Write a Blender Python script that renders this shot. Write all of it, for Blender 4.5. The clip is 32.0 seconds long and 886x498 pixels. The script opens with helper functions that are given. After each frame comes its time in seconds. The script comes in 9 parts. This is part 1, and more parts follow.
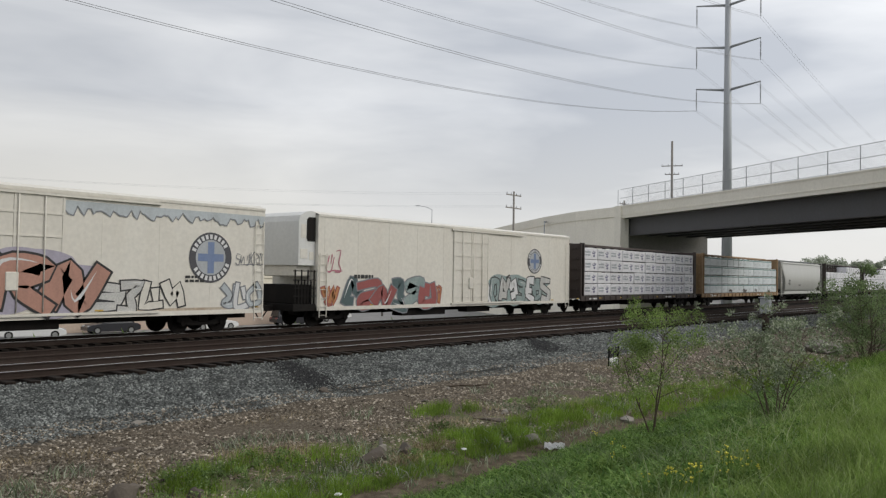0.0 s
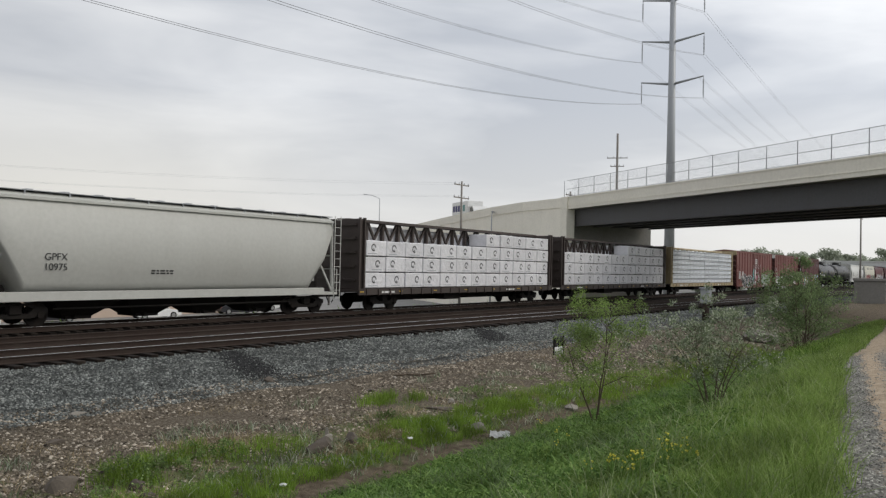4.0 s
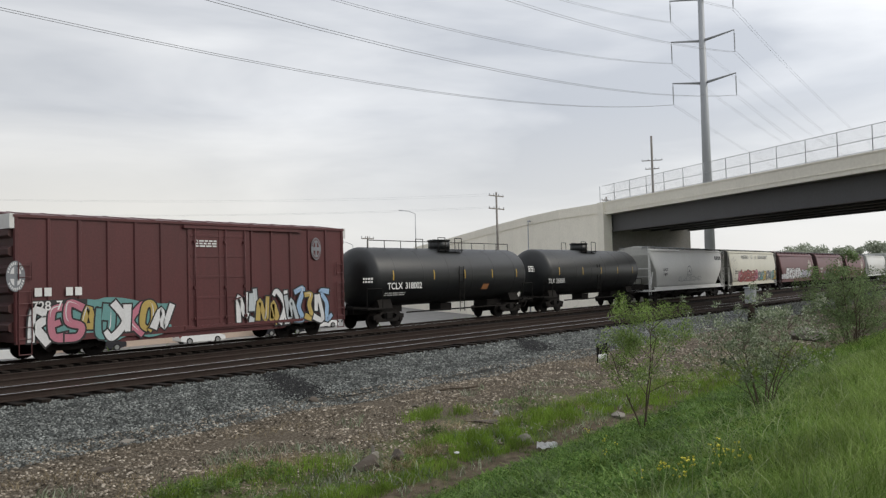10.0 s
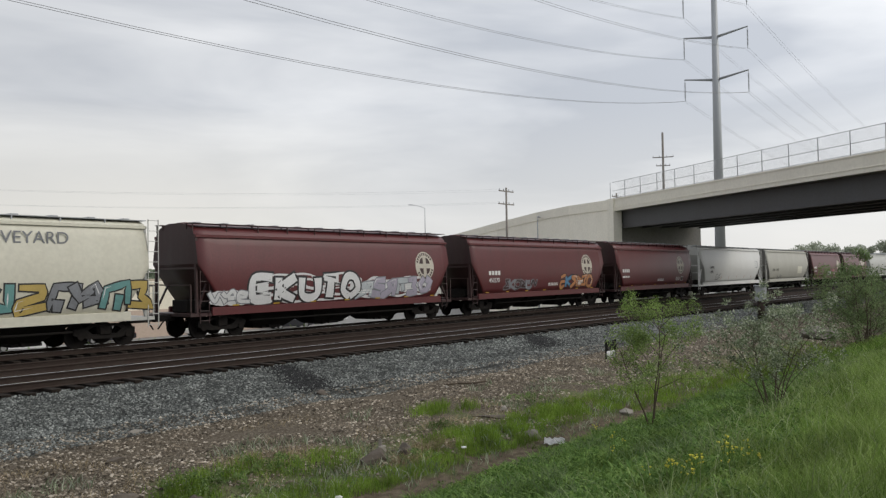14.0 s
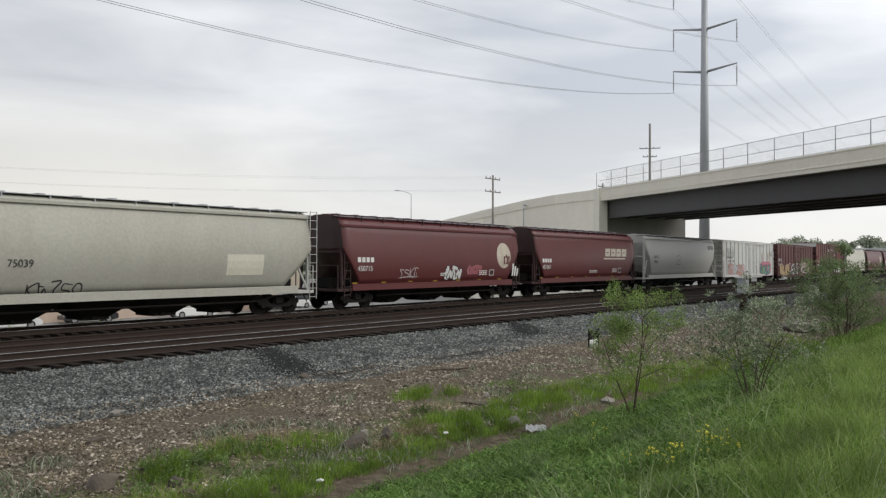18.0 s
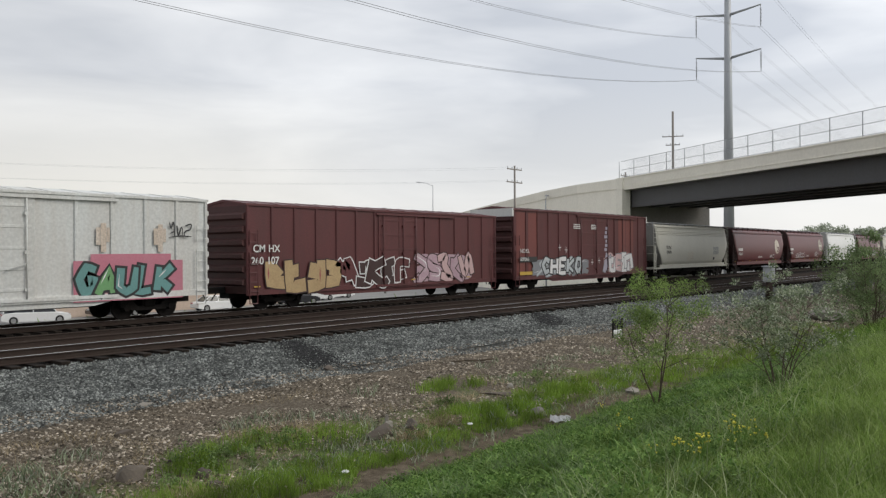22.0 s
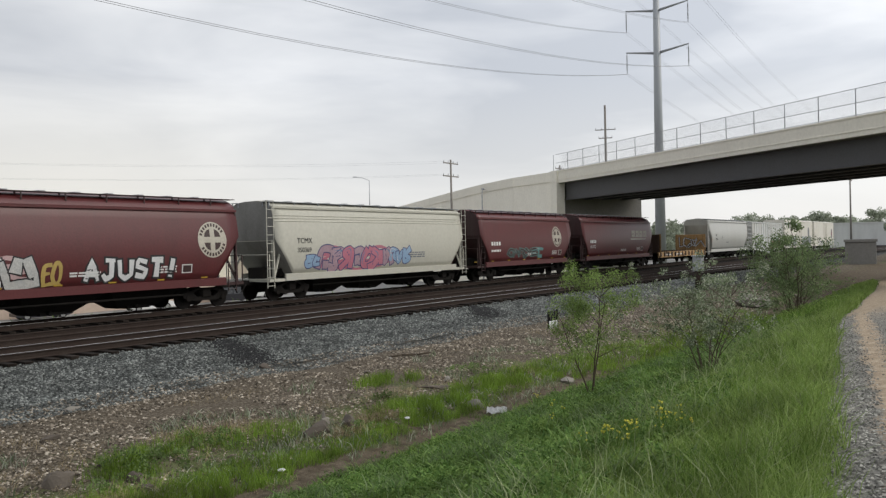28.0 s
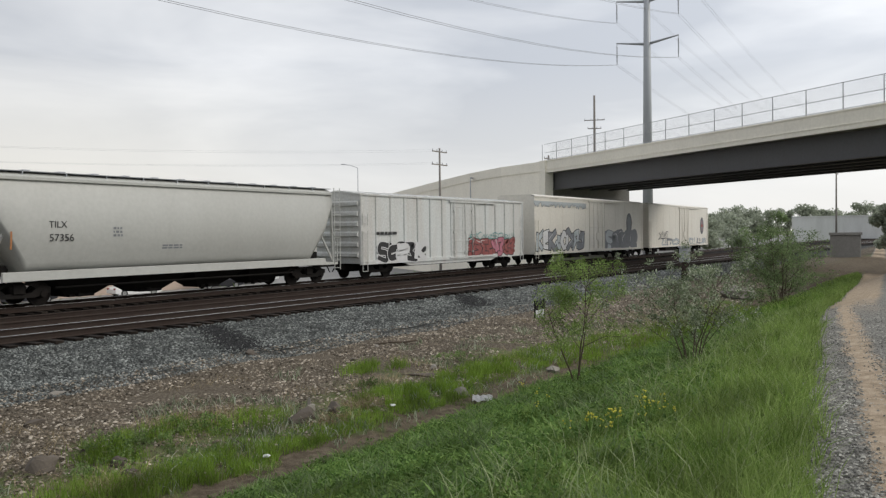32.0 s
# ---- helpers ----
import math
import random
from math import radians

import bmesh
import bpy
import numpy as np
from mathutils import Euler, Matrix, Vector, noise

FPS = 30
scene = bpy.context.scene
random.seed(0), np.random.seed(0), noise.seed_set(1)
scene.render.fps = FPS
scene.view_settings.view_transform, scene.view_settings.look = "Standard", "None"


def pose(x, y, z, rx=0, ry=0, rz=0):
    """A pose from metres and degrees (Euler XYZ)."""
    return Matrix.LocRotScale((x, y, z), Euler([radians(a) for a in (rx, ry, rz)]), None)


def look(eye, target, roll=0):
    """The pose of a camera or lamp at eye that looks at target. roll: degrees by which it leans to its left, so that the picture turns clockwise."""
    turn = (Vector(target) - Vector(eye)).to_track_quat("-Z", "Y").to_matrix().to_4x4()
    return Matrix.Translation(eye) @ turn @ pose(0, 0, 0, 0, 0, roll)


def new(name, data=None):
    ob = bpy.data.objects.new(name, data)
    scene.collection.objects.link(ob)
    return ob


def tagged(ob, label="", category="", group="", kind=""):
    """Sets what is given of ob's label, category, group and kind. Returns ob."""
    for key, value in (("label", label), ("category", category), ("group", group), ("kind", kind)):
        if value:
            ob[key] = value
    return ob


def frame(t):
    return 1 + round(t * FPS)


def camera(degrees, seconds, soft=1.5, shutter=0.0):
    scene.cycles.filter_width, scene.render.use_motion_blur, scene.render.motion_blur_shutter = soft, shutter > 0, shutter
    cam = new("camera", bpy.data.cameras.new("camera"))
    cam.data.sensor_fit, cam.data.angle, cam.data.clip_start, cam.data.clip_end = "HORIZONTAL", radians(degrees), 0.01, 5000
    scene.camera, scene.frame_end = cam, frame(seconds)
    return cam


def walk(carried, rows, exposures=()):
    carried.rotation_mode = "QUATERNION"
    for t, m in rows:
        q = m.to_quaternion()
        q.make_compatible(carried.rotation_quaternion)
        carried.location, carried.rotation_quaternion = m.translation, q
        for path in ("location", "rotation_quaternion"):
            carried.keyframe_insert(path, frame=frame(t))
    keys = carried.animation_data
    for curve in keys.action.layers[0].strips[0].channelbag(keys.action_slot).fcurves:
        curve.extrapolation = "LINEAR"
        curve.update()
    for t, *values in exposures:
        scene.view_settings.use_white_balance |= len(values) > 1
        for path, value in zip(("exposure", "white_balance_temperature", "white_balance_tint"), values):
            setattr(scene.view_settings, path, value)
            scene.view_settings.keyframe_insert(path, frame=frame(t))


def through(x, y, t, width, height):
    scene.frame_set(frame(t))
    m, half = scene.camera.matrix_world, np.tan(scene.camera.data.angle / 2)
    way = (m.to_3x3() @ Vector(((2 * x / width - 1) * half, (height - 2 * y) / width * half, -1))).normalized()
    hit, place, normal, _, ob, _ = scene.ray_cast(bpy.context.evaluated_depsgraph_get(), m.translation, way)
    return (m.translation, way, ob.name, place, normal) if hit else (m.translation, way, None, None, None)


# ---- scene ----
cam = camera(56.92, 32.0, 1.3)
PATH = [
    (0.0, pose(-0.046, -0.014, 2.426, 91.820, -0.953, -51.616)),
    (0.5, pose(-0.049, -0.009, 2.427, 91.910, -0.643, -51.459)),
    (1.0, pose(-0.040, -0.011, 2.429, 92.286, -0.570, -50.813)),
    (1.5, pose(-0.034, -0.014, 2.433, 92.066, -1.082, -51.554)),
    (2.0, pose(-0.037, -0.018, 2.433, 91.819, -1.519, -52.930)),
    (2.5, pose(-0.043, -0.014, 2.427, 91.678, -1.250, -54.250)),
    (3.0, pose(-0.041, -0.015, 2.427, 91.465, -1.443, -54.692)),
    (3.5, pose(-0.044, -0.015, 2.432, 91.444, -1.428, -55.289)),
    (5.5, pose(-0.050, -0.002, 2.418, 90.218, -0.795, -54.576)),
    (6.0, pose(-0.038, -0.003, 2.427, 90.967, -0.621, -54.693)),
    (6.5, pose(-0.038, 0.001, 2.434, 91.567, -0.651, -54.613)),
    (7.0, pose(-0.035, 0.002, 2.437, 91.912, -0.359, -54.987)),
    (7.5, pose(-0.034, -0.002, 2.432, 91.349, -0.070, -55.392)),
    (8.0, pose(-0.038, 0.002, 2.424, 91.256, 0.246, -55.030)),
    (8.5, pose(-0.022, 0.002, 2.435, 91.412, 0.219, -54.716)),
    (9.0, pose(-0.026, 0.002, 2.429, 91.169, 0.036, -54.552)),
    (9.5, pose(-0.035, 0.007, 2.417, 91.622, 0.648, -53.578)),
    (10.0, pose(-0.009, -0.000, 2.435, 92.045, 1.493, -52.600)),
    (10.5, pose(-0.009, 0.005, 2.432, 91.685, 0.945, -52.168)),
    (11.0, pose(-0.019, 0.003, 2.421, 90.909, -0.171, -52.988)),
    (11.5, pose(-0.014, -0.004, 2.423, 90.645, -0.474, -54.719)),
    (12.0, pose(-0.014, -0.008, 2.420, 90.463, -0.306, -56.113)),
    (12.5, pose(-0.020, 0.000, 2.418, 90.578, 0.015, -56.674)),
    (13.0, pose(-0.019, 0.008, 2.416, 91.628, 0.327, -55.380)),
    (13.5, pose(0.007, 0.012, 2.433, 92.393, 0.722, -52.367)),
    (14.0, pose(0.007, 0.012, 2.426, 91.705, 0.898, -51.970)),
    (14.5, pose(0.005, 0.015, 2.419, 91.050, 0.858, -52.213)),
    (16.5, pose(0.017, 0.011, 2.419, 90.696, -0.040, -50.975)),
    (17.0, pose(0.025, 0.006, 2.418, 90.577, -0.403, -51.330)),
    (17.5, pose(0.023, 0.011, 2.422, 90.275, -1.036, -52.259)),
    (18.0, pose(0.007, 0.022, 2.415, 90.756, -0.255, -53.017)),
    (18.5, pose(0.016, 0.021, 2.430, 90.422, 1.572, -52.366)),
    (19.0, pose(0.002, 0.024, 2.416, 89.325, 1.849, -52.030)),
    (19.5, pose(0.012, 0.013, 2.415, 88.854, 0.829, -52.485)),
    (20.0, pose(0.015, 0.015, 2.412, 89.349, -0.203, -54.066)),
    (20.5, pose(0.025, 0.019, 2.417, 89.686, -0.220, -54.521)),
    (21.0, pose(0.022, 0.033, 2.422, 89.976, 0.212, -53.198)),
    (21.5, pose(0.023, 0.037, 2.419, 90.154, 0.555, -51.841)),
    (22.0, pose(0.020, 0.037, 2.414, 90.150, 0.324, -51.457)),
    (22.5, pose(0.022, 0.027, 2.417, 89.975, 0.061, -51.899)),
    (23.0, pose(0.018, 0.022, 2.413, 89.773, -0.118, -53.001)),
    (23.5, pose(0.014, 0.016, 2.410, 89.708, -0.193, -54.038)),
    (24.0, pose(0.018, 0.010, 2.412, 89.665, -0.061, -54.397)),
    (24.5, pose(0.016, 0.007, 2.410, 89.478, 0.157, -54.763)),
    (25.0, pose(0.017, 0.001, 2.413, 89.423, 0.488, -55.098)),
    (25.5, pose(0.016, 0.000, 2.414, 89.771, 0.816, -55.156)),
    (27.5, pose(0.043, -0.021, 2.410, 89.719, 1.107, -55.515)),
    (28.0, pose(0.046, -0.021, 2.414, 89.694, 1.219, -55.805)),
    (28.5, pose(0.047, -0.020, 2.418, 89.424, 1.446, -56.050)),
    (29.0, pose(0.039, -0.021, 2.411, 88.928, 1.603, -56.147)),
    (29.5, pose(0.040, -0.028, 2.406, 88.485, 1.787, -56.040)),
    (30.0, pose(0.041, -0.030, 2.402, 88.420, 2.116, -55.440)),
    (30.5, pose(0.037, -0.029, 2.403, 88.540, 1.569, -54.504)),
    (31.0, pose(0.038, -0.034, 2.406, 88.754, 1.278, -54.835)),
    (31.5, pose(0.039, -0.034, 2.408, 88.892, 0.887, -55.725)),
    (32.0, pose(0.045, -0.034, 2.405, 88.882, 0.573, -56.643)),
]
# the clip's own exposure creeps up a little
walk(cam, PATH, [(0.0, -0.05), (6.0, 0.0), (12.0, 0.08), (13.2, 0.08), (14.0, 0.0), (14.5, 0.0), (17.0, 0.08), (20.0, 0.13), (24.0, 0.10), (32.0, 0.09)])

# ---- world, sun and exposure ----
SUN_EL, SUN_ROT = radians(38), radians(148)
world = bpy.data.worlds.new("overcast_sky")
scene.world = world
world.use_nodes = True
wn, wl = world.node_tree.nodes, world.node_tree.links
wn.clear()
w_out = wn.new("ShaderNodeOutputWorld")
w_bg = wn.new("ShaderNodeBackground")
w_sky = wn.new("ShaderNodeTexSky")
w_sky.sky_type, w_sky.sun_disc = "NISHITA", False
w_sky.sun_elevation, w_sky.sun_rotation = SUN_EL, SUN_ROT
w_sky.dust_density, w_sky.air_density = 2.0, 1.0
w_gain = wn.new("ShaderNodeMixRGB")
w_gain.blend_type, w_gain.inputs[0].default_value = "MULTIPLY", 1.0
w_gain.inputs[2].default_value = (0.10, 0.10, 0.10, 1)
w_co = wn.new("ShaderNodeTexCoord")
w_map = wn.new("ShaderNodeMapping")
w_map.inputs["Scale"].default_value = (1.0, 1.0, 4.2)
w_map.inputs["Rotation"].default_value = (0.12, 0.05, 0.5)
w_noise = wn.new("ShaderNodeTexNoise")
w_noise.inputs["Scale"].default_value, w_noise.inputs["Detail"].default_value = 2.3, 5.0
w_noise.inputs["Roughness"].default_value, w_noise.inputs["Distortion"].default_value = 0.5, 0.35
w_ramp = wn.new("ShaderNodeValToRGB")
w_ramp.color_ramp.elements[0].position, w_ramp.color_ramp.elements[0].color = 0.34, (0.47, 0.495, 0.54, 1)
w_ramp.color_ramp.elements[1].position, w_ramp.color_ramp.elements[1].color = 0.68, (0.82, 0.83, 0.845, 1)
w_sep = wn.new("ShaderNodeSeparateXYZ")
w_low = wn.new("ShaderNodeMapRange")
w_low.inputs["From Min"].default_value, w_low.inputs["From Max"].default_value = 0.0, 0.20
w_low.inputs["To Min"].default_value, w_low.inputs["To Max"].default_value = 0.75, 0.0
w_warm = wn.new("ShaderNodeMixRGB")
w_warm.inputs[2].default_value = (0.73, 0.715, 0.68, 1)
w_mix = wn.new("ShaderNodeMixRGB")
w_mix.inputs[0].default_value = 0.93
wl.new(w_co.outputs["Generated"], w_map.inputs["Vector"])
wl.new(w_map.outputs["Vector"], w_noise.inputs["Vector"])
wl.new(w_noise.outputs["Fac"], w_ramp.inputs["Fac"])
wl.new(w_co.outputs["Generated"], w_sep.inputs["Vector"])
wl.new(w_sep.outputs["Z"], w_low.inputs["Value"])
wl.new(w_low.outputs["Result"], w_warm.inputs[0])
wl.new(w_ramp.outputs["Color"], w_warm.inputs[1])
wl.new(w_sky.outputs["Color"], w_gain.inputs[1])
wl.new(w_gain.outputs["Color"], w_mix.inputs[1])
wl.new(w_warm.outputs["Color"], w_mix.inputs[2])
# the cloud is thinner, and the sky brighter, towards the hidden sun
w_dot = wn.new("ShaderNodeVectorMath")
w_dot.operation = "DOT_PRODUCT"
w_dot.inputs[1].default_value = (0.57, -0.36, 0.74)
w_lift = wn.new("ShaderNodeMapRange")
w_lift.inputs["From Min"].default_value, w_lift.inputs["From Max"].default_value = -0.2, 1.0
w_lift.inputs["To Min"].default_value, w_lift.inputs["To Max"].default_value = 0.84, 1.52
w_bg2 = wn.new("ShaderNodeMixRGB")
w_bg2.blend_type, w_bg2.inputs[0].default_value = "MULTIPLY", 1.0
wl.new(w_co.outputs["Generated"], w_dot.inputs[0])
wl.new(w_dot.outputs["Value"], w_lift.inputs["Value"])
# a bright break in the cloud low in the north
w_gap = wn.new("ShaderNodeVectorMath")
w_gap.operation = "DOT_PRODUCT"
w_gap.inputs[1].default_value = (0.36, 0.925, 0.10)
w_gapr = wn.new("ShaderNodeMapRange")
w_gapr.interpolation_type = "SMOOTHSTEP"
w_gapr.inputs["From Min"].default_value, w_gapr.inputs["From Max"].default_value = 0.88, 1.0
w_gapr.inputs["To Min"].default_value, w_gapr.inputs["To Max"].default_value = 0.0, 1.1
w_gapm = wn.new("ShaderNodeMath")
w_gapm.operation = "MULTIPLY"
w_glow = wn.new("ShaderNodeMixRGB")
w_glow.inputs[2].default_value = (0.94, 0.91, 0.83, 1)
wl.new(w_co.outputs["Generated"], w_gap.inputs[0])
wl.new(w_gap.outputs["Value"], w_gapr.inputs["Value"])
wl.new(w_gapr.outputs["Result"], w_gapm.inputs[0])
wl.new(w_low.outputs["Result"], w_gapm.inputs[1])
wl.new(w_gapm.outputs["Value"], w_glow.inputs[0])
wl.new(w_mix.outputs["Color"], w_glow.inputs[1])
wl.new(w_glow.outputs["Color"], w_bg2.inputs[1])
wl.new(w_lift.outputs["Result"], w_bg2.inputs[2])
wl.new(w_bg2.outputs["Color"], w_bg.inputs["Color"])
w_bg.inputs["Strength"].default_value = 1.0
wl.new(w_bg.outputs["Background"], w_out.inputs["Surface"])

sun = new("sun", bpy.data.lights.new("sun", "SUN"))
sun.data.energy, sun.data.angle, sun.data.color = 1.2, radians(30), (1.0, 0.95, 0.84)
sun.matrix_world = look((0, 0, 60), (-32, 51, 60 - 60 * math.tan(SUN_EL)))
scene.view_settings.exposure = 0.0

# ---- materials ----
def paint(name, col, rough=0.5, dirt=0.35, dirtcol=(0.07, 0.06, 0.05), metal=0.0, size=1.0, streak=0.25, bump=0.15, vary=0.06):
    """A worn, procedural surface: large stains drawn downwards, fine grain and relief."""
    m = bpy.data.materials.new(name)
    m.use_nodes = True
    n, l = m.node_tree.nodes, m.node_tree.links
    b = n["Principled BSDF"]
    co = n.new("ShaderNodeTexCoord")
    mp = n.new("ShaderNodeMapping")
    mp.inputs["Scale"].default_value = (1.1 / size, 1.1 / size, streak / size)
    big = n.new("ShaderNodeTexNoise")
    big.inputs["Scale"].default_value, big.inputs["Detail"].default_value, big.inputs["Roughness"].default_value = 1.3, 6.0, 0.62
    fine = n.new("ShaderNodeTexNoise")
    fine.inputs["Scale"].default_value, fine.inputs["Detail"].default_value = 14.0 / size, 4.0
    r1 = n.new("ShaderNodeMapRange")
    r1.inputs["From Min"].default_value, r1.inputs["From Max"].default_value = 0.42, 0.78
    r1.inputs["To Min"].default_value, r1.inputs["To Max"].default_value = 0.0, dirt
    r2 = n.new("ShaderNodeMapRange")
    r2.inputs["From Min"].default_value, r2.inputs["From Max"].default_value = 0.3, 0.7
    r2.inputs["To Min"].default_value, r2.inputs["To Max"].default_value = 1.0 - dirt * 0.4, 1.03
    rnd = n.new("ShaderNodeObjectInfo")
    r3 = n.new("ShaderNodeMapRange")
    r3.inputs["To Min"].default_value, r3.inputs["To Max"].default_value = 1.0 - vary, 1.0 + vary
    mul = n.new("ShaderNodeMath")
    mul.operation = "MULTIPLY"
    mix = n.new("ShaderNodeMixRGB")
    mix.inputs[1].default_value, mix.inputs[2].default_value = (*col, 1), (*dirtcol, 1)
    tone = n.new("ShaderNodeMixRGB")
    tone.blend_type, tone.inputs[0].default_value = "MULTIPLY", 1.0
    bp = n.new("ShaderNodeBump")
    bp.inputs["Strength"].default_value, bp.inputs["Distance"].default_value = bump, 0.02 * size
    l.new(co.outputs["Object"], mp.inputs["Vector"])
    l.new(mp.outputs["Vector"], big.inputs["Vector"])
    l.new(co.outputs["Object"], fine.inputs["Vector"])
    l.new(big.outputs["Fac"], r1.inputs["Value"])
    l.new(fine.outputs["Fac"], r2.inputs["Value"])
    l.new(rnd.outputs["Random"], r3.inputs["Value"])
    l.new(r2.outputs["Result"], mul.inputs[0])
    l.new(r3.outputs["Result"], mul.inputs[1])
    l.new(r1.outputs["Result"], mix.inputs[0])
    l.new(mix.outputs["Color"], tone.inputs[1])
    l.new(mul.outputs["Value"], tone.inputs[2])
    l.new(tone.outputs["Color"], b.inputs["Base Color"])
    l.new(fine.outputs["Fac"], bp.inputs["Height"])
    l.new(bp.outputs["Normal"], b.inputs["Normal"])
    b.inputs["Roughness"].default_value, b.inputs["Metallic"].default_value = rough, metal
    if rough >= 0.7:
        b.inputs["Specular IOR Level"].default_value = 0.12
    return m


def island(name, cols, rough=0.8, bump=0.0, spread=1.0, through=0.0):
    """A colour that differs from piece to piece of one mesh."""
    m = bpy.data.materials.new(name)
    m.use_nodes = True
    n, l = m.node_tree.nodes, m.node_tree.links
    b = n["Principled BSDF"]
    g = n.new("ShaderNodeNewGeometry")
    r = n.new("ShaderNodeValToRGB")
    e = r.color_ramp.elements
    while len(e) < len(cols):
        e.new(0.5)
    for i, c in enumerate(cols):
        e[i].position, e[i].color = i / max(1, len(cols) - 1), (*c, 1)
    co = n.new("ShaderNodeTexCoord")
    nz = n.new("ShaderNodeTexNoise")
    nz.inputs["Scale"].default_value, nz.inputs["Detail"].default_value = 1.5, 4.0
    hs = n.new("ShaderNodeHueSaturation")
    mr = n.new("ShaderNodeMapRange")
    mr.inputs["From Min"].default_value, mr.inputs["From Max"].default_value = 0.3, 0.7
    mr.inputs["To Min"].default_value, mr.inputs["To Max"].default_value = 0.55, 1.45
    l.new(co.outputs["Object"], nz.inputs["Vector"])
    l.new(nz.outputs["Fac"], mr.inputs["Value"])
    l.new(g.outputs["Random Per Island"], r.inputs["Fac"])
    l.new(r.outputs["Color"], hs.inputs["Color"])
    l.new(mr.outputs["Result"], hs.inputs["Value"])
    l.new(hs.outputs["Color"], b.inputs["Base Color"])
    b.inputs["Roughness"].default_value = rough
    b.inputs["Specular IOR Level"].default_value = 0.25
    if through:
        tr, mx = n.new("ShaderNodeBsdfTranslucent"), n.new("ShaderNodeMixShader")
        l.new(hs.outputs["Color"], tr.inputs["Color"])
        mx.inputs[0].default_value = through
        l.new(b.outputs["BSDF"], mx.inputs[1])
        l.new(tr.outputs["BSDF"], mx.inputs[2])
        l.new(mx.outputs["Shader"], n["Material Output"].inputs["Surface"])
    return m


RED = paint("red_oxide_paint", (0.178, 0.047, 0.040), 0.55, 0.45, (0.09, 0.034, 0.029))
MAROON = paint("maroon_paint", (0.105, 0.026, 0.027), 0.55, 0.45, (0.045, 0.020, 0.019))
BROWN = paint("mineral_brown_paint", (0.118, 0.025, 0.027), 0.42, 0.38, (0.055, 0.022, 0.02))
# dark brown trim and ink; on hopper ends it paints in the recess shade
BROWN_DARK = paint("dark_brown_shade_paint", (0.045, 0.017, 0.017), 0.5, 0.45)
WHITE = paint("white_car_paint", (0.70, 0.70, 0.68), 0.42, 0.14, (0.42, 0.39, 0.34), size=2.2, bump=0.05)
REEFER = paint("dirty_white_paint", (0.72, 0.69, 0.62), 0.5, 0.2, (0.45, 0.37, 0.28), size=2.2, bump=0.05)
GREY = paint("light_grey_paint", (0.50, 0.50, 0.47), 0.42, 0.16, (0.3, 0.28, 0.25), size=2.2, bump=0.05)
# grey of hopper end sheets: grime, with the shade there painted in
END_GRIME_SHADE = paint("grimy_shaded_end_paint", (0.24, 0.235, 0.22), 0.6, 0.4)
CREAM = paint("cream_paint", (0.64, 0.62, 0.52), 0.45, 0.18, (0.38, 0.33, 0.25), size=2.2, bump=0.05)
DINGY = paint("dingy_cream_paint", (0.45, 0.44, 0.385), 0.5, 0.3, (0.29, 0.26, 0.21), size=1.6, bump=0.05)
BLACK = paint("black_tank_paint", (0.016, 0.0175, 0.0185), 0.42, 0.30, (0.03, 0.027, 0.025))
RUSTY = paint("rusty_tan_frame", (0.42, 0.28, 0.15), 0.65, 0.8, (0.14, 0.07, 0.035), size=0.8)
UNDER = paint("sooty_steel", (0.017, 0.0155, 0.0145), 0.8, 0.5, (0.034, 0.028, 0.024))
END_RED = paint("dark_red_end_paint", (0.075, 0.024, 0.022), 0.6, 0.6, (0.025, 0.014, 0.013))
WHEEL = paint("wheel_steel", (0.014, 0.012, 0.011), 0.7, 0.4, (0.028, 0.02, 0.015))
YELLOW = paint("ochre_paint", (0.47, 0.385, 0.235), 0.6, 0.6, (0.18, 0.10, 0.055))
ORANGE = paint("rusty_orange_paint", (0.56, 0.35, 0.15), 0.65, 0.95, (0.13, 0.06, 0.032), streak=0.6, size=0.7)
FRAME = paint("dark_brown_frame", (0.055, 0.04, 0.035), 0.6, 0.4)
OFFWHITE = paint("off_white_car_paint", (0.53, 0.515, 0.445), 0.45, 0.16, (0.38, 0.35, 0.29), size=2.2, bump=0.05)
RIB_WHITE = paint("rust_streaked_white_paint", (0.64, 0.655, 0.64), 0.5, 0.42, (0.40, 0.30, 0.22), size=1.3, streak=0.12, bump=0.05)
DECK_WOOD = paint("rotten_deck_planks", (0.075, 0.05, 0.038), 0.85, 0.6, (0.15, 0.10, 0.07), vary=0.3)
WRAP = paint("white_lumber_wrap", (0.76, 0.752, 0.775), 0.4, 0.25, (0.42, 0.42, 0.46), streak=1.0, bump=0.8, size=3.2)
WRAP_BLUE = paint("pale_blue_lumber_wrap", (0.66, 0.69, 0.73), 0.45, 0.22, (0.3, 0.33, 0.36), streak=1.0, bump=0.35, size=2.6)
WRAP_GREEN = paint("pale_green_lumber_wrap", (0.66, 0.70, 0.71), 0.45, 0.25, (0.36, 0.42, 0.42), streak=1.0, bump=0.8, size=3.2)
TEAL = paint("teal_band", (0.03, 0.16, 0.13), 0.5, 0.2)
NAVY = paint("navy_print", (0.075, 0.075, 0.19), 0.6, 0.2)
RING_GREY = paint("dark_grey_print", (0.09, 0.09, 0.10), 0.6, 0.3)
PRINT = paint("faint_grey_print", (0.36, 0.39, 0.42), 0.5, 0.2)
INK = paint("black_spray", (0.02, 0.02, 0.022), 0.6, 0.25)
SPRAY_WHITE = paint("white_spray", (0.68, 0.68, 0.68), 0.6, 0.25, (0.4, 0.38, 0.36))
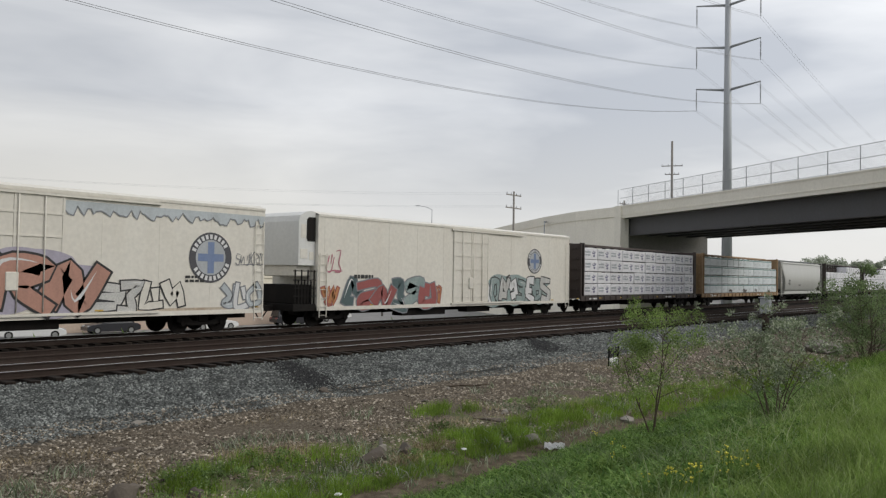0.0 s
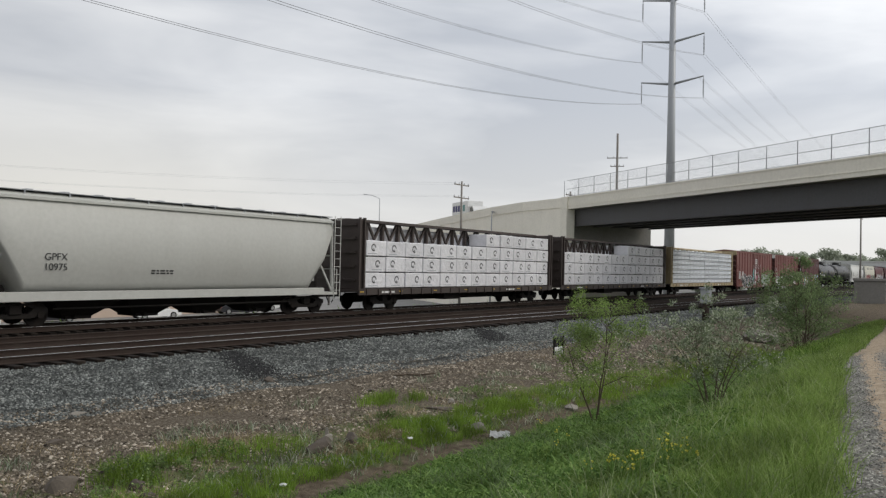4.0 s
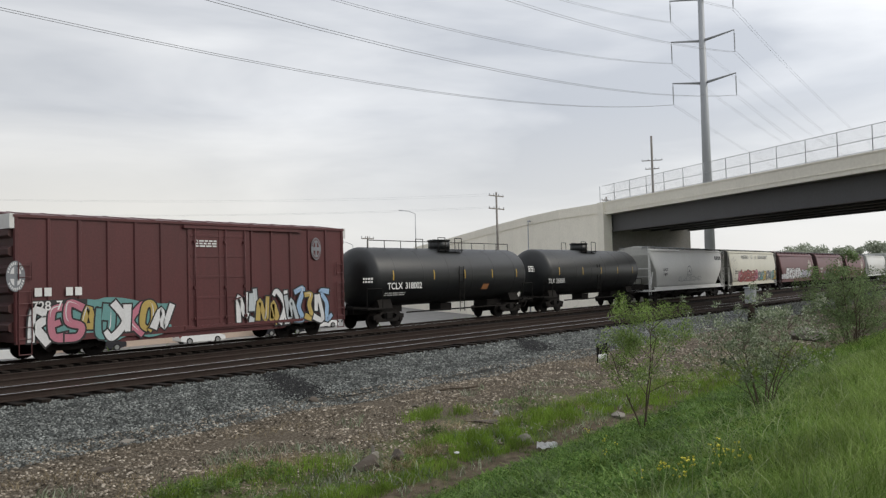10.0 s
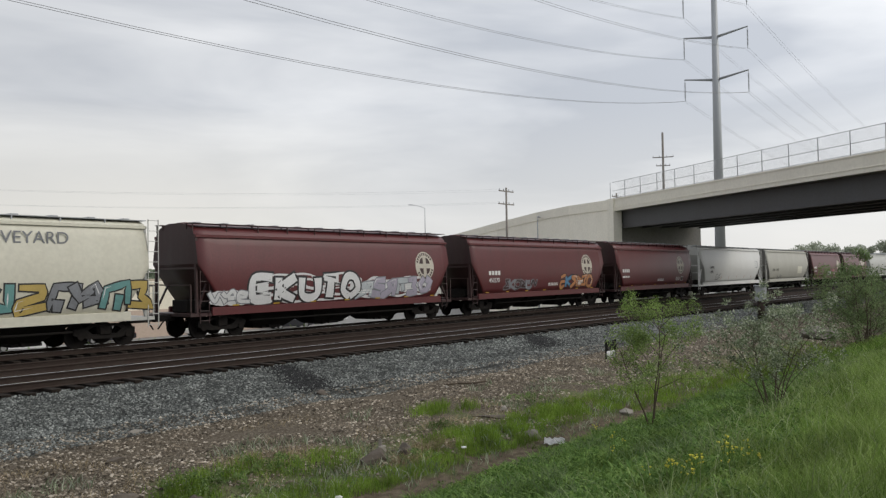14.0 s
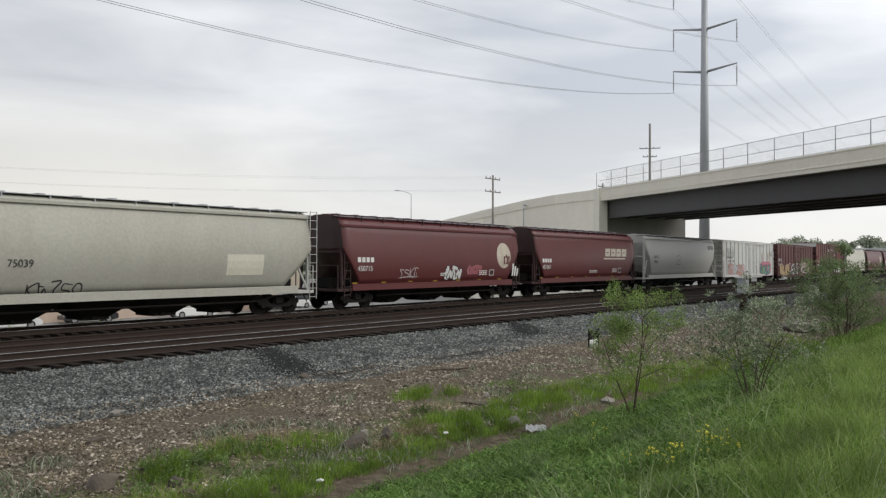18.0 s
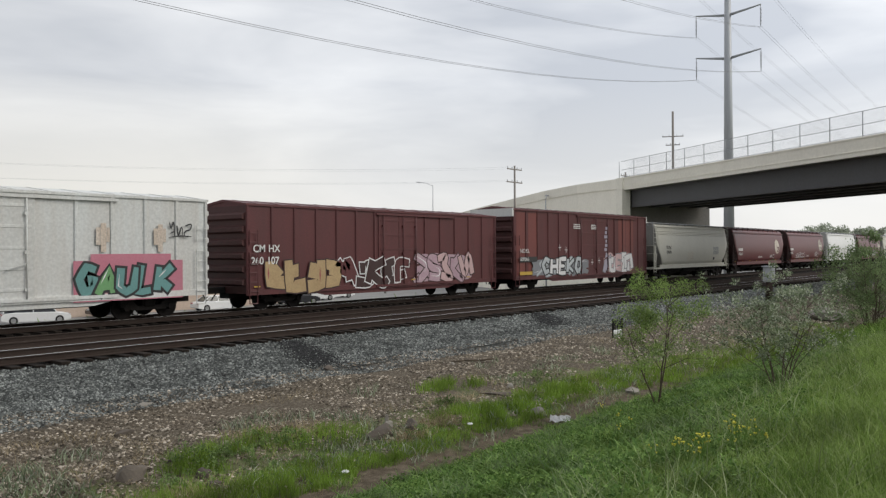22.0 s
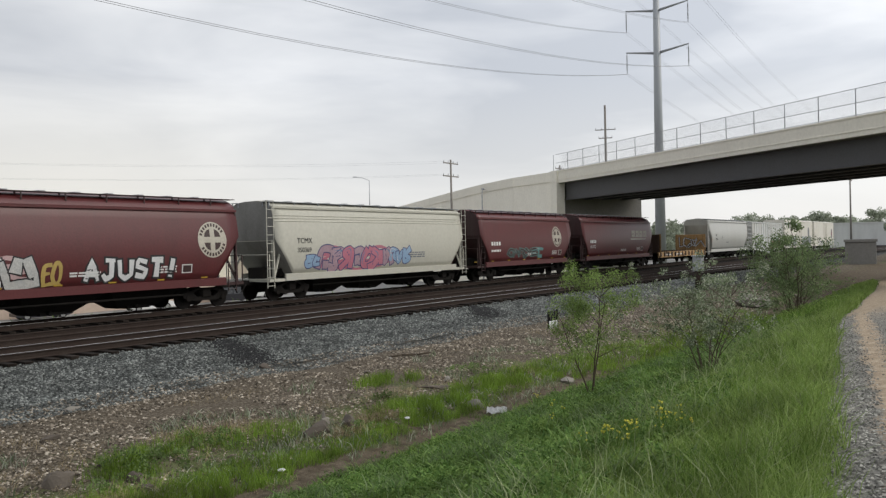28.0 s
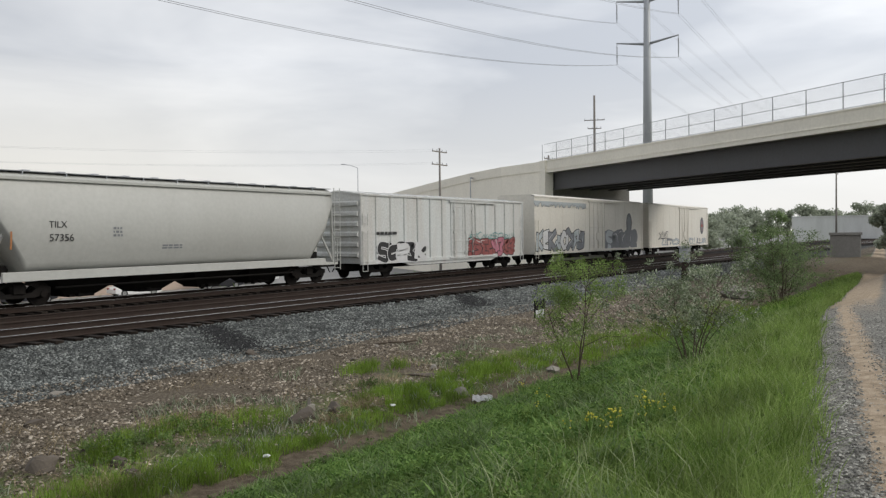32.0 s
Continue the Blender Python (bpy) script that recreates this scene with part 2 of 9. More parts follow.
SPRAY_PINK = paint("pink_spray", (0.50, 0.17, 0.23), 0.6, 0.25, (0.4, 0.3, 0.3))
SPRAY_RED = paint("red_spray", (0.31, 0.085, 0.08), 0.6, 0.25)
SPRAY_BLUE = paint("blue_spray", (0.09, 0.22, 0.36), 0.6, 0.25)
SPRAY_TEAL = paint("teal_spray", (0.13, 0.30, 0.29), 0.6, 0.25)
SPRAY_YELLOW = paint("yellow_spray", (0.48, 0.35, 0.10), 0.6, 0.25)
SPRAY_GREY = paint("grey_spray", (0.22, 0.23, 0.25), 0.6, 0.3)
SPRAY_LILAC = paint("lilac_spray", (0.40, 0.37, 0.45), 0.6, 0.25)
SPRAY_ORANGE = paint("orange_spray", (0.46, 0.20, 0.08), 0.6, 0.25)
SPRAY_GREEN = paint("green_spray", (0.15, 0.33, 0.14), 0.6, 0.25)
LETTER_W = paint("white_lettering", (0.72, 0.72, 0.70), 0.55, 0.15)
LETTER_K = paint("black_lettering", (0.03, 0.03, 0.03), 0.55, 0.15)
REFLECT = paint("yellow_reflector", (0.52, 0.34, 0.05), 0.4, 0.2)
CONCRETE = paint("pale_concrete", (0.90, 0.86, 0.76), 0.85, 0.14, (0.50, 0.46, 0.39), size=3.0, streak=0.7)
# weathered grey; on abutment, bearing seat and road fill it also paints deep shade
CONCRETE_DARK = paint("weathered_and_shaded_concrete", (0.27, 0.262, 0.245), 0.85, 0.35, (0.2, 0.18, 0.16), size=2.5)
GIRDER = paint("grey_girder_steel", (0.085, 0.085, 0.09), 0.6, 0.3, size=2.0)
GALV = paint("galvanised_steel", (0.37, 0.385, 0.41), 0.5, 0.2, (0.24, 0.245, 0.26), metal=0.2)
WOOD = paint("weathered_pole_wood", (0.16, 0.135, 0.115), 0.85, 0.4)
# pole brown lightened to grey, haze put into the colour
POLE_WOOD = paint("haze_greyed_pole_wood", (0.27, 0.25, 0.23), 0.85, 0.35, (0.17, 0.15, 0.13))
RAIL_TOP = paint("worn_rail_head", (0.62, 0.62, 0.62), 0.20, 0.10, metal=0.9)
RAIL = paint("rusty_rail_web", (0.045, 0.032, 0.027), 0.75, 0.4)
TIE = paint("creosoted_tie", (0.019, 0.015, 0.0125), 0.9, 0.5, (0.085, 0.07, 0.058), vary=0.4)
STONE = paint("grey_fieldstone", (0.115, 0.098, 0.083), 0.9, 0.4, (0.12, 0.10, 0.08), size=0.3, streak=1.0, vary=0.25)
STONE_PALE = paint("pale_limestone", (0.27, 0.25, 0.22), 0.9, 0.35, (0.2, 0.17, 0.14), size=0.3, streak=1.0, vary=0.2)
WIRE = paint("conductor", (0.20, 0.20, 0.21), 0.5, 0.1)
BARK = paint("grey_brown_bark", (0.10, 0.08, 0.06), 0.9, 0.4, size=0.2)
TAN = paint("tan_stucco", (0.50, 0.38, 0.27), 0.85, 0.2, (0.3, 0.22, 0.16), size=3.0)
BEIGE = paint("beige_panel", (0.62, 0.54, 0.42), 0.7, 0.2, (0.4, 0.34, 0.27), size=2.0)
BRICK = paint("brick_red_wall", (0.36, 0.19, 0.14), 0.85, 0.3, size=2.0)
ROOFWHITE = paint("pale_grey_cladding", (0.70, 0.71, 0.70), 0.6, 0.2, size=3.0)
GLASS_DARK = paint("dark_glazing", (0.02, 0.022, 0.025), 0.12, 0.1)
CARWHITE = paint("white_lacquer", (0.75, 0.75, 0.74), 0.25, 0.08)
CARDARK = paint("dark_lacquer", (0.03, 0.03, 0.035), 0.25, 0.1)
TYRE = paint("tyre_rubber", (0.02, 0.02, 0.02), 0.85, 0.2)
CHROME = paint("bare_metal", (0.5, 0.5, 0.5), 0.3, 0.1, metal=0.9)
LEAF_YOUNG = island("young_yellow_green_leaves", [(0.125, 0.20, 0.05), (0.21, 0.30, 0.085), (0.30, 0.385, 0.135)], through=0.38)
LEAF_GREY = island("grey_green_leaves", [(0.10, 0.14, 0.075), (0.18, 0.225, 0.13), (0.27, 0.31, 0.20), (0.52, 0.54, 0.44)], through=0.38)
LEAF_DARK = island("deep_green_leaves", [(0.15, 0.195, 0.13), (0.21, 0.26, 0.175), (0.28, 0.33, 0.235)], through=0.38)
# leaf colour lifted pale so that it carries the haze of distance
LEAF_FAR_HAZE = island("hazed_far_tree_leaves", [(0.29, 0.32, 0.24), (0.35, 0.385, 0.295), (0.42, 0.455, 0.37)], through=0.5)
GRASS = island("meadow_grass", [(0.07, 0.135, 0.022), (0.125, 0.215, 0.040), (0.185, 0.29, 0.06), (0.28, 0.365, 0.115)], through=0.38)
GRASS_LIME = island("lush_ditch_grass", [(0.115, 0.195, 0.024), (0.18, 0.285, 0.040), (0.25, 0.36, 0.068)], through=0.38)
GRASS_DRY = island("straw_grass", [(0.17, 0.13, 0.07), (0.28, 0.22, 0.13), (0.38, 0.31, 0.19)])
PEBBLE = island("ballast_stones", [(0.022, 0.0235, 0.0225), (0.066, 0.071, 0.068), (0.125, 0.133, 0.126), (0.28, 0.29, 0.27)], 0.9)
PEBBLE_BROWN = island("brown_gravel_stones", [(0.038, 0.030, 0.021), (0.115, 0.093, 0.068), (0.205, 0.170, 0.128), (0.44, 0.39, 0.32)], 0.9)
PEBBLE_PATH = island("path_gravel_stones", [(0.06, 0.058, 0.052), (0.14, 0.136, 0.122), (0.24, 0.235, 0.21), (0.40, 0.39, 0.35)], 0.9)
LEAF_HERB = island("herb_leaves", [(0.06, 0.125, 0.028), (0.125, 0.215, 0.052), (0.21, 0.315, 0.088)], through=0.3)
LEAF_YOUNG_DARK = island("fresh_green_leaves", [(0.105, 0.155, 0.065), (0.165, 0.23, 0.10), (0.24, 0.31, 0.155)], through=0.45)
PETAL = island("yellow_petals", [(0.58, 0.50, 0.05), (0.68, 0.62, 0.10)])


def ground_material():
    """One surface for the whole ground: lot, track bed, gravel apron, meadow and path blend by the plan, with ragged borders."""
    m = bpy.data.materials.new("ground_cover")
    m.use_nodes = True
    n, l = m.node_tree.nodes, m.node_tree.links
    b = n["Principled BSDF"]
    g = n.new("ShaderNodeTexCoord")
    sep = n.new("ShaderNodeSeparateXYZ")
    l.new(g.outputs["Object"], sep.inputs["Vector"])

    def noise(scale, detail=4.0, rough=0.6):
        t = n.new("ShaderNodeTexNoise")
        t.inputs["Scale"].default_value, t.inputs["Detail"].default_value, t.inputs["Roughness"].default_value = scale, detail, rough
        l.new(g.outputs["Object"], t.inputs["Vector"])
        return t.outputs["Fac"]

    def math(op, a, c):
        t = n.new("ShaderNodeMath")
        t.operation = op
        for i, v in enumerate((a, c)):
            if isinstance(v, (int, float)):
                t.inputs[i].default_value = v
            else:
                l.new(v, t.inputs[i])
        return t.outputs[0]

    def step(v, lo, hi):
        t = n.new("ShaderNodeMapRange")
        t.interpolation_type = "SMOOTHSTEP"
        t.inputs["From Min"].default_value, t.inputs["From Max"].default_value = lo, hi
        l.new(v, t.inputs["Value"])
        return t.outputs["Result"]

    def tones(cols, scale, lo=0.3, hi=0.7):
        r = n.new("ShaderNodeValToRGB")
        e = r.color_ramp.elements
        while len(e) < len(cols):
            e.new(0.5)
        for i, c in enumerate(cols):
            e[i].position, e[i].color = lo + (hi - lo) * i / (len(cols) - 1), (*c, 1)
        l.new(noise(scale, 5.0, 0.7), r.inputs["Fac"])
        return r.outputs["Color"]

    def over(base, top, fac):
        t = n.new("ShaderNodeMixRGB")
        l.new(fac, t.inputs[0])
        l.new(base, t.inputs[1])
        l.new(top, t.inputs[2])
        return t.outputs["Color"]

    jit = math("MULTIPLY", math("SUBTRACT", noise(0.55), 0.5), 3.0)
    jit2 = math("MULTIPLY", math("SUBTRACT", noise(2.6), 0.5), 1.2)
    y = math("ADD", math("ADD", sep.outputs["Y"], jit), jit2)
    grass = tones([(0.045, 0.07, 0.018), (0.085, 0.135, 0.032), (0.13, 0.19, 0.055)], 3.0)
    soil = tones([(0.055, 0.043, 0.031), (0.11, 0.088, 0.063), (0.18, 0.148, 0.11)], 5.0)
    gravel = tones([(0.030, 0.024, 0.018), (0.082, 0.067, 0.050), (0.150, 0.126, 0.096), (0.27, 0.24, 0.195)], 18.0)
    ballast = tones([(0.014, 0.0145, 0.0145), (0.036, 0.038, 0.0375), (0.070, 0.073, 0.071), (0.14, 0.143, 0.138)], 26.0)
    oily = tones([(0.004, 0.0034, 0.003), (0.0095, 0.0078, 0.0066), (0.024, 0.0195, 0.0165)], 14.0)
    weeds = tones([(0.06, 0.085, 0.03), (0.12, 0.14, 0.06), (0.20, 0.19, 0.12)], 1.1)
    lot = tones([(0.22, 0.215, 0.21), (0.30, 0.295, 0.285)], 0.6)
    track = tones([(0.26, 0.205, 0.145), (0.39, 0.31, 0.225), (0.50, 0.41, 0.31)], 6.0)
    pathstone = tones([(0.10, 0.096, 0.088), (0.17, 0.163, 0.148), (0.25, 0.243, 0.22), (0.36, 0.35, 0.32)], 20.0)
    c = over(grass, soil, math("MULTIPLY", step(y, 7.5, 8.1), math("SUBTRACT", 1.0, step(y, 8.8, 9.5))))
    c = over(c, gravel, step(y, 9.4, 10.6))
    c = over(c, weeds, math("MULTIPLY", math("MULTIPLY", step(y, 9.0, 9.6), math("SUBTRACT", 1.0, step(y, 10.5, 12.0))), step(noise(0.9), 0.46, 0.56)))
    c = over(c, ballast, step(y, 14.0, 15.2))
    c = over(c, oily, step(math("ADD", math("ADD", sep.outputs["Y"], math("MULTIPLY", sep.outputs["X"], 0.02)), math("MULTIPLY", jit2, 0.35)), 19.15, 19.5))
    c = over(c, weeds, step(y, 31.0, 33.0))
    c = over(c, lot, step(sep.outputs["Y"], 41.0, 41.4))
    c = over(c, weeds, step(sep.outputs["Y"], 150.0, 170.0))
    # the gravel path to the south of the bank
    edge = math("MINIMUM", math("MULTIPLY", sep.outputs["X"], 0.15), math("ADD", 1.5, math("MULTIPLY", sep.outputs["X"], 0.085)))
    px = math("ADD", math("SUBTRACT", sep.outputs["Y"], edge), math("MULTIPLY", math("SUBTRACT", noise(1.3), 0.5), 0.5))
    from_x = step(sep.outputs["X"], -90.0, -80.0)
    c = over(c, pathstone, math("MULTIPLY", math("MULTIPLY", step(px, -2.1, -1.7), math("SUBTRACT", 1.0, step(px, -0.05, 0.12))), from_x))
    c = over(c, track, math("MULTIPLY", math("MULTIPLY", step(px, -0.82, -0.66), math("SUBTRACT", 1.0, step(px, -0.44, -0.28))), from_x))
    c = over(c, track, math("MULTIPLY", math("MULTIPLY", step(px, -4.4, -3.9), math("SUBTRACT", 1.0, step(px, -2.2, -1.6))), from_x))
    far = math("MULTIPLY", math("MULTIPLY", step(px, -1.5, -1.2), math("SUBTRACT", 1.0, step(px, -0.15, 0.0))), step(sep.outputs["X"], 19.0, 30.0))
    c = over(c, track, far)
    c = over(c, soil, math("MULTIPLY", math("MULTIPLY", step(sep.outputs["X"], 62.0, 68.0), math("SUBTRACT", 1.0, step(sep.outputs["X"], 100.0, 108.0))), math("SUBTRACT", 1.0, step(y, 10.5, 12.0))))
    l.new(c, b.inputs["Base Color"])
    bp = n.new("ShaderNodeBump")
    bp.inputs["Strength"].default_value, bp.inputs["Distance"].default_value = 0.7, 0.05
    l.new(noise(15.0, 6.0, 0.75), bp.inputs["Height"])
    l.new(bp.outputs["Normal"], b.inputs["Normal"])
    b.inputs["Roughness"].default_value = 0.95
    b.inputs["Specular IOR Level"].default_value = 0.08
    return m


GROUND = ground_material()

# ---- building tools ----
def part(name, bm, material, parent=None, label=""):
    """Links a bmesh as one mesh object under a thing or under a part."""
    me = bpy.data.meshes.new(name)
    bm.normal_update()
    bm.to_mesh(me)
    bm.free()
    for m in material if isinstance(material, (list, tuple)) else (material,):
        me.materials.append(m)
    ob = new(name, me)
    if parent:
        ob.parent = parent
    if label:
        ob["label"] = label
    return ob


def thing(name, label, category, group="", kind="", at=(0, 0, 0), rz=0.0):
    ob = new(name)
    ob.empty_display_size = 0.3
    ob.matrix_basis = pose(*at, 0, 0, rz)
    return tagged(ob, label, category, group, kind)


def box(bm, x0, x1, y0, y1, z0, z1, bev=0.0, mi=0):
    vs = [bm.verts.new((x, y, z)) for x in (x0, x1) for y in (y0, y1) for z in (z0, z1)]
    fs = [bm.faces.new([vs[i] for i in q]) for q in ((0, 1, 3, 2), (4, 6, 7, 5), (0, 4, 5, 1), (2, 3, 7, 6), (0, 2, 6, 4), (1, 5, 7, 3))]
    for f in fs:
        f.material_index = mi
    if bev:
        es = list({e for f in fs for e in f.edges})
        r = bmesh.ops.bevel(bm, geom=es, offset=bev, segments=1, affect="EDGES")
        for f in r["faces"]:
            f.material_index = mi
    return bm


def bar(bm, p0, p1, r, n=6, r1=None, cap=True, mi=0):
    """A round rod from p0 to p1."""
    p0, p1 = Vector(p0), Vector(p1)
    d = (p1 - p0).normalized()
    a = d.orthogonal().normalized()
    c = d.cross(a)
    r1 = r if r1 is None else r1
    ring = []
    for p, q in ((p0, r), (p1, r1)):
        ring.append([bm.verts.new(p + q * (math.cos(2 * math.pi * i / n) * a + math.sin(2 * math.pi * i / n) * c)) for i in range(n)])
    for i in range(n):
        f = bm.faces.new((ring[0][i], ring[0][(i + 1) % n], ring[1][(i + 1) % n], ring[1][i]))
        f.smooth, f.material_index = n > 5, mi
    if cap:
        bm.faces.new(ring[0][::-1]).material_index = mi
        bm.faces.new(ring[1]).material_index = mi
    return bm


def beam(bm, p0, p1, w, h, mi=0):
    """A square bar from p0 to p1, w wide and h high."""
    p0, p1 = Vector(p0), Vector(p1)
    d = (p1 - p0).normalized()
    up = Vector((0, 0, 1)) if abs(d.z) < 0.95 else Vector((1, 0, 0))
    s = d.cross(up).normalized()
    u = s.cross(d)
    q = []
    for p in (p0, p1):
        q.append([bm.verts.new(p + a * s * w / 2 + b * u * h / 2) for a, b in ((-1, -1), (1, -1), (1, 1), (-1, 1))])
    for i in range(4):
        bm.faces.new((q[0][i], q[0][(i + 1) % 4], q[1][(i + 1) % 4], q[1][i])).material_index = mi
    bm.faces.new(q[0][::-1]).material_index = mi
    bm.faces.new(q[1]).material_index = mi
    return bm


def loft(bm, rings, smooth=False, caps=True, mi=0):
    """Joins closed rings of equal length into a skin."""
    vr = [[bm.verts.new(p) for p in r] for r in rings]
    n = len(vr[0])
    for a, b in zip(vr, vr[1:]):
        for i in range(n):
            f = bm.faces.new((a[i], a[(i + 1) % n], b[(i + 1) % n], b[i]))
            f.smooth, f.material_index = smooth, mi
    if caps:
        bm.faces.new(vr[0][::-1]).material_index = mi
        bm.faces.new(vr[-1]).material_index = mi
    return bm


def extrude_x(bm, prof, x0, x1, mi=0, smooth=False):
    return loft(bm, [[(x, y, z) for y, z in prof] for x in (x0, x1)], smooth, mi=mi)


def quick_mesh(name, verts, faces, material, parent=None):
    me = bpy.data.meshes.new(name)
    me.from_pydata(verts, [], faces)
    me.materials.append(material)
    ob = new(name, me)
    if parent:
        ob.parent = parent
    return ob


def text_part(name, body, size, material, parent, x, y, z, label="", bold=0.0, sx=1.0, align="LEFT"):
    """Raised letters on a car's side that faces -y."""
    cu = bpy.data.curves.new(name, "FONT")
    cu.body, cu.size, cu.align_x, cu.extrude, cu.offset = body, size, align, 0.003, bold
    tmp = bpy.data.objects.new(name, cu)
    scene.collection.objects.link(tmp)
    me = bpy.data.meshes.new_from_object(tmp.evaluated_get(bpy.context.evaluated_depsgraph_get()))
    bpy.data.objects.remove(tmp)
    bpy.data.curves.remove(cu)
    me.transform(Matrix.Translation((x, y, z)) @ Matrix.Rotation(radians(90), 4, "X") @ Matrix.Diagonal((sx, 1, 1, 1)))
    me.materials.clear()
    me.materials.append(material)
    ob = new(name, me)
    ob.parent = parent
    if label:
        ob["label"] = label
    return ob

# ---- ground, tracks, bridge ----
YT = 28.35          # centre line of the loaded track
D_BR = Vector((math.cos(radians(56)), math.sin(radians(56)), 0))   # along the bridge, away from the camera
N_BR = Vector((math.sin(radians(56)), -math.cos(radians(56)), 0))  # across the deck
CORNER = Vector((79.1, 39.1, 0))


def near_track_y(x):
    return 20.5 - 0.020 * (x - 12)


def middle_track_y(x):
    return 23.72 - 0.020 * (x - 12)


def smooth(a, b, v):
    t = min(1.0, max(0.0, (v - a) / (b - a)))
    return t * t * (3 - 2 * t)


PROFILE = [(-400, 1.0), (-60, 0.9), (-6, 0.78), (0, 0.74), (2.5, 0.60), (4.5, 0.12), (6.5, -0.55), (7.9, -0.95), (8.5, -0.98), (9.3, -0.82), (11, -0.66), (14.5, -0.60),
           (15.4, -0.52), (18.2, -0.36), (19.0, -0.27), (19.6, -0.235), (31.2, -0.225), (33.0, -0.7), (36.0, -1.4), (41.0, -3.2), (90, -3.2), (170, -2.5), (420, -2.0), (2000, 0.0)]


def ground_z(x, y):
    for (a, za), (b, zb) in zip(PROFILE, PROFILE[1:]):
        if y <= b:
            t = (y - a) / (b - a)
            z = za + (zb - za) * (t * t * (3 - 2 * t) if b - a < 6 else t)
            break
    else:
        z = 0.0
    if y < 8:
        z += (1 - smooth(5, 8, y)) * (-0.45 * smooth(8, 45, x) - 0.25 * smooth(45, 80, x))
    if 8.6 < y < 15:
        z += 0.10 * (noise.noise(Vector((x * 0.35, y * 0.5, 0))))
    if y < 9:
        z += 0.07 * noise.noise(Vector((x * 0.5, y * 0.6, 3)))
    return z


def grid_axis(stops):
    out = []
    for a, b, step in stops:
        v = a
        while v < b - 1e-6:
            out.append(v)
            v += step
    return out + [stops[-1][1]]


def build_ground():
    xs = grid_axis([(-2500, -100, 400), (-100, -6, 8), (-6, 40, 0.4), (40, 100, 1.5), (100, 300, 12), (300, 3000, 300)])
    ys = grid_axis([(-1500, -20, 185), (-20, -4, 2), (-4, 20, 0.4), (20, 32, 2), (32, 46, 0.8), (46, 200, 11), (200, 2900, 300)])
    verts = [(x, y, ground_z(x, y)) for y in ys for x in xs]
    n = len(xs)
    faces = [(j * n + i, j * n + i + 1, (j + 1) * n + i + 1, (j + 1) * n + i) for j in range(len(ys) - 1) for i in range(n - 1)]
    ob = quick_mesh("ground", verts, faces, GROUND)
    for f in ob.data.polygons:
        f.use_smooth = True
    tagged(ob, "grassy bank, muddy ditch, brown gravel and grey ballast", "ground", kind="structure")


RAIL_PROF = [(-0.07, -0.18), (0.07, -0.18), (0.07, -0.165), (0.012, -0.14), (0.012, -0.045), (0.036, -0.035), (0.036, -0.004), (-0.036, -0.004), (-0.036, -0.035), (-0.012, -0.045), (-0.012, -0.14), (-0.07, -0.165)]


def build_track(label, centre, x0, x1, ties_to, head=None):
    t = thing("railway_track", label, "track", "railway tracks", "structure")
    for s in (-1, 1):
        bm = bmesh.new()
        rings = [[(x, centre(x) + s * 0.7535 + y, z) for y, z in RAIL_PROF] for x in (x0, 40, x1)]
        loft(bm, rings)
        rail = part("rail", bm, RAIL, t)
        bm = bmesh.new()
        loft(bm, [[(x, centre(x) + s * 0.7535 + y, z) for y, z in ((-0.034, -0.004), (0.034, -0.004), (0.03, 0.0), (-0.03, 0.0))] for x in (x0, 40, x1)])
        part("rail_head", bm, head or RAIL_TOP, rail, "worn rail head")
    bm = bmesh.new()
    box(bm, -0.115, 0.115, -1.3, 1.3, -0.17, 0.0, 0.012)
    first = part("tie", bm, TIE, t)
    count, x = 0, x0 + 0.3
    rng = random.Random(5)
    spots = []
    while x < ties_to:
        spots.append((x + rng.uniform(-0.04, 0.04), rng.uniform(-0.12, 0.12), rng.uniform(-2.0, 2.0), rng.uniform(-0.015, 0.02)))
        x += 0.53
    near = [s for s in spots if 4 < s[0] < 95]
    first.matrix_basis = pose(near[0][0], centre(near[0][0]), -0.175, 0, 0, 0)
    for sx, dy, rz, dz in near[1:]:
        o = new("tie", first.data)
        o.parent = t
        o.matrix_basis = pose(sx, centre(sx) + dy, -0.175 + dz, 0, 0, rz)
    return t


def deck_pt(s, w, z):
    """s along the bridge from the corner, w across from the near face."""
    p = CORNER + s * D_BR + w * N_BR
    return (p.x, p.y, z)


WALL_TOP = [(0, 9.95), (10, 10.1), (19, 10.0), (30, 9.65), (51, 8.85), (67, 8.4), (101, 6.8), (132, 4.8), (184, 0.8), (215, -2.0)]


def wall_z(s):
    for (a, za), (b, zb) in zip(WALL_TOP, WALL_TOP[1:]):
        if s <= b:
            return za + (zb - za) * (s - a) / (b - a)
    return -2.0


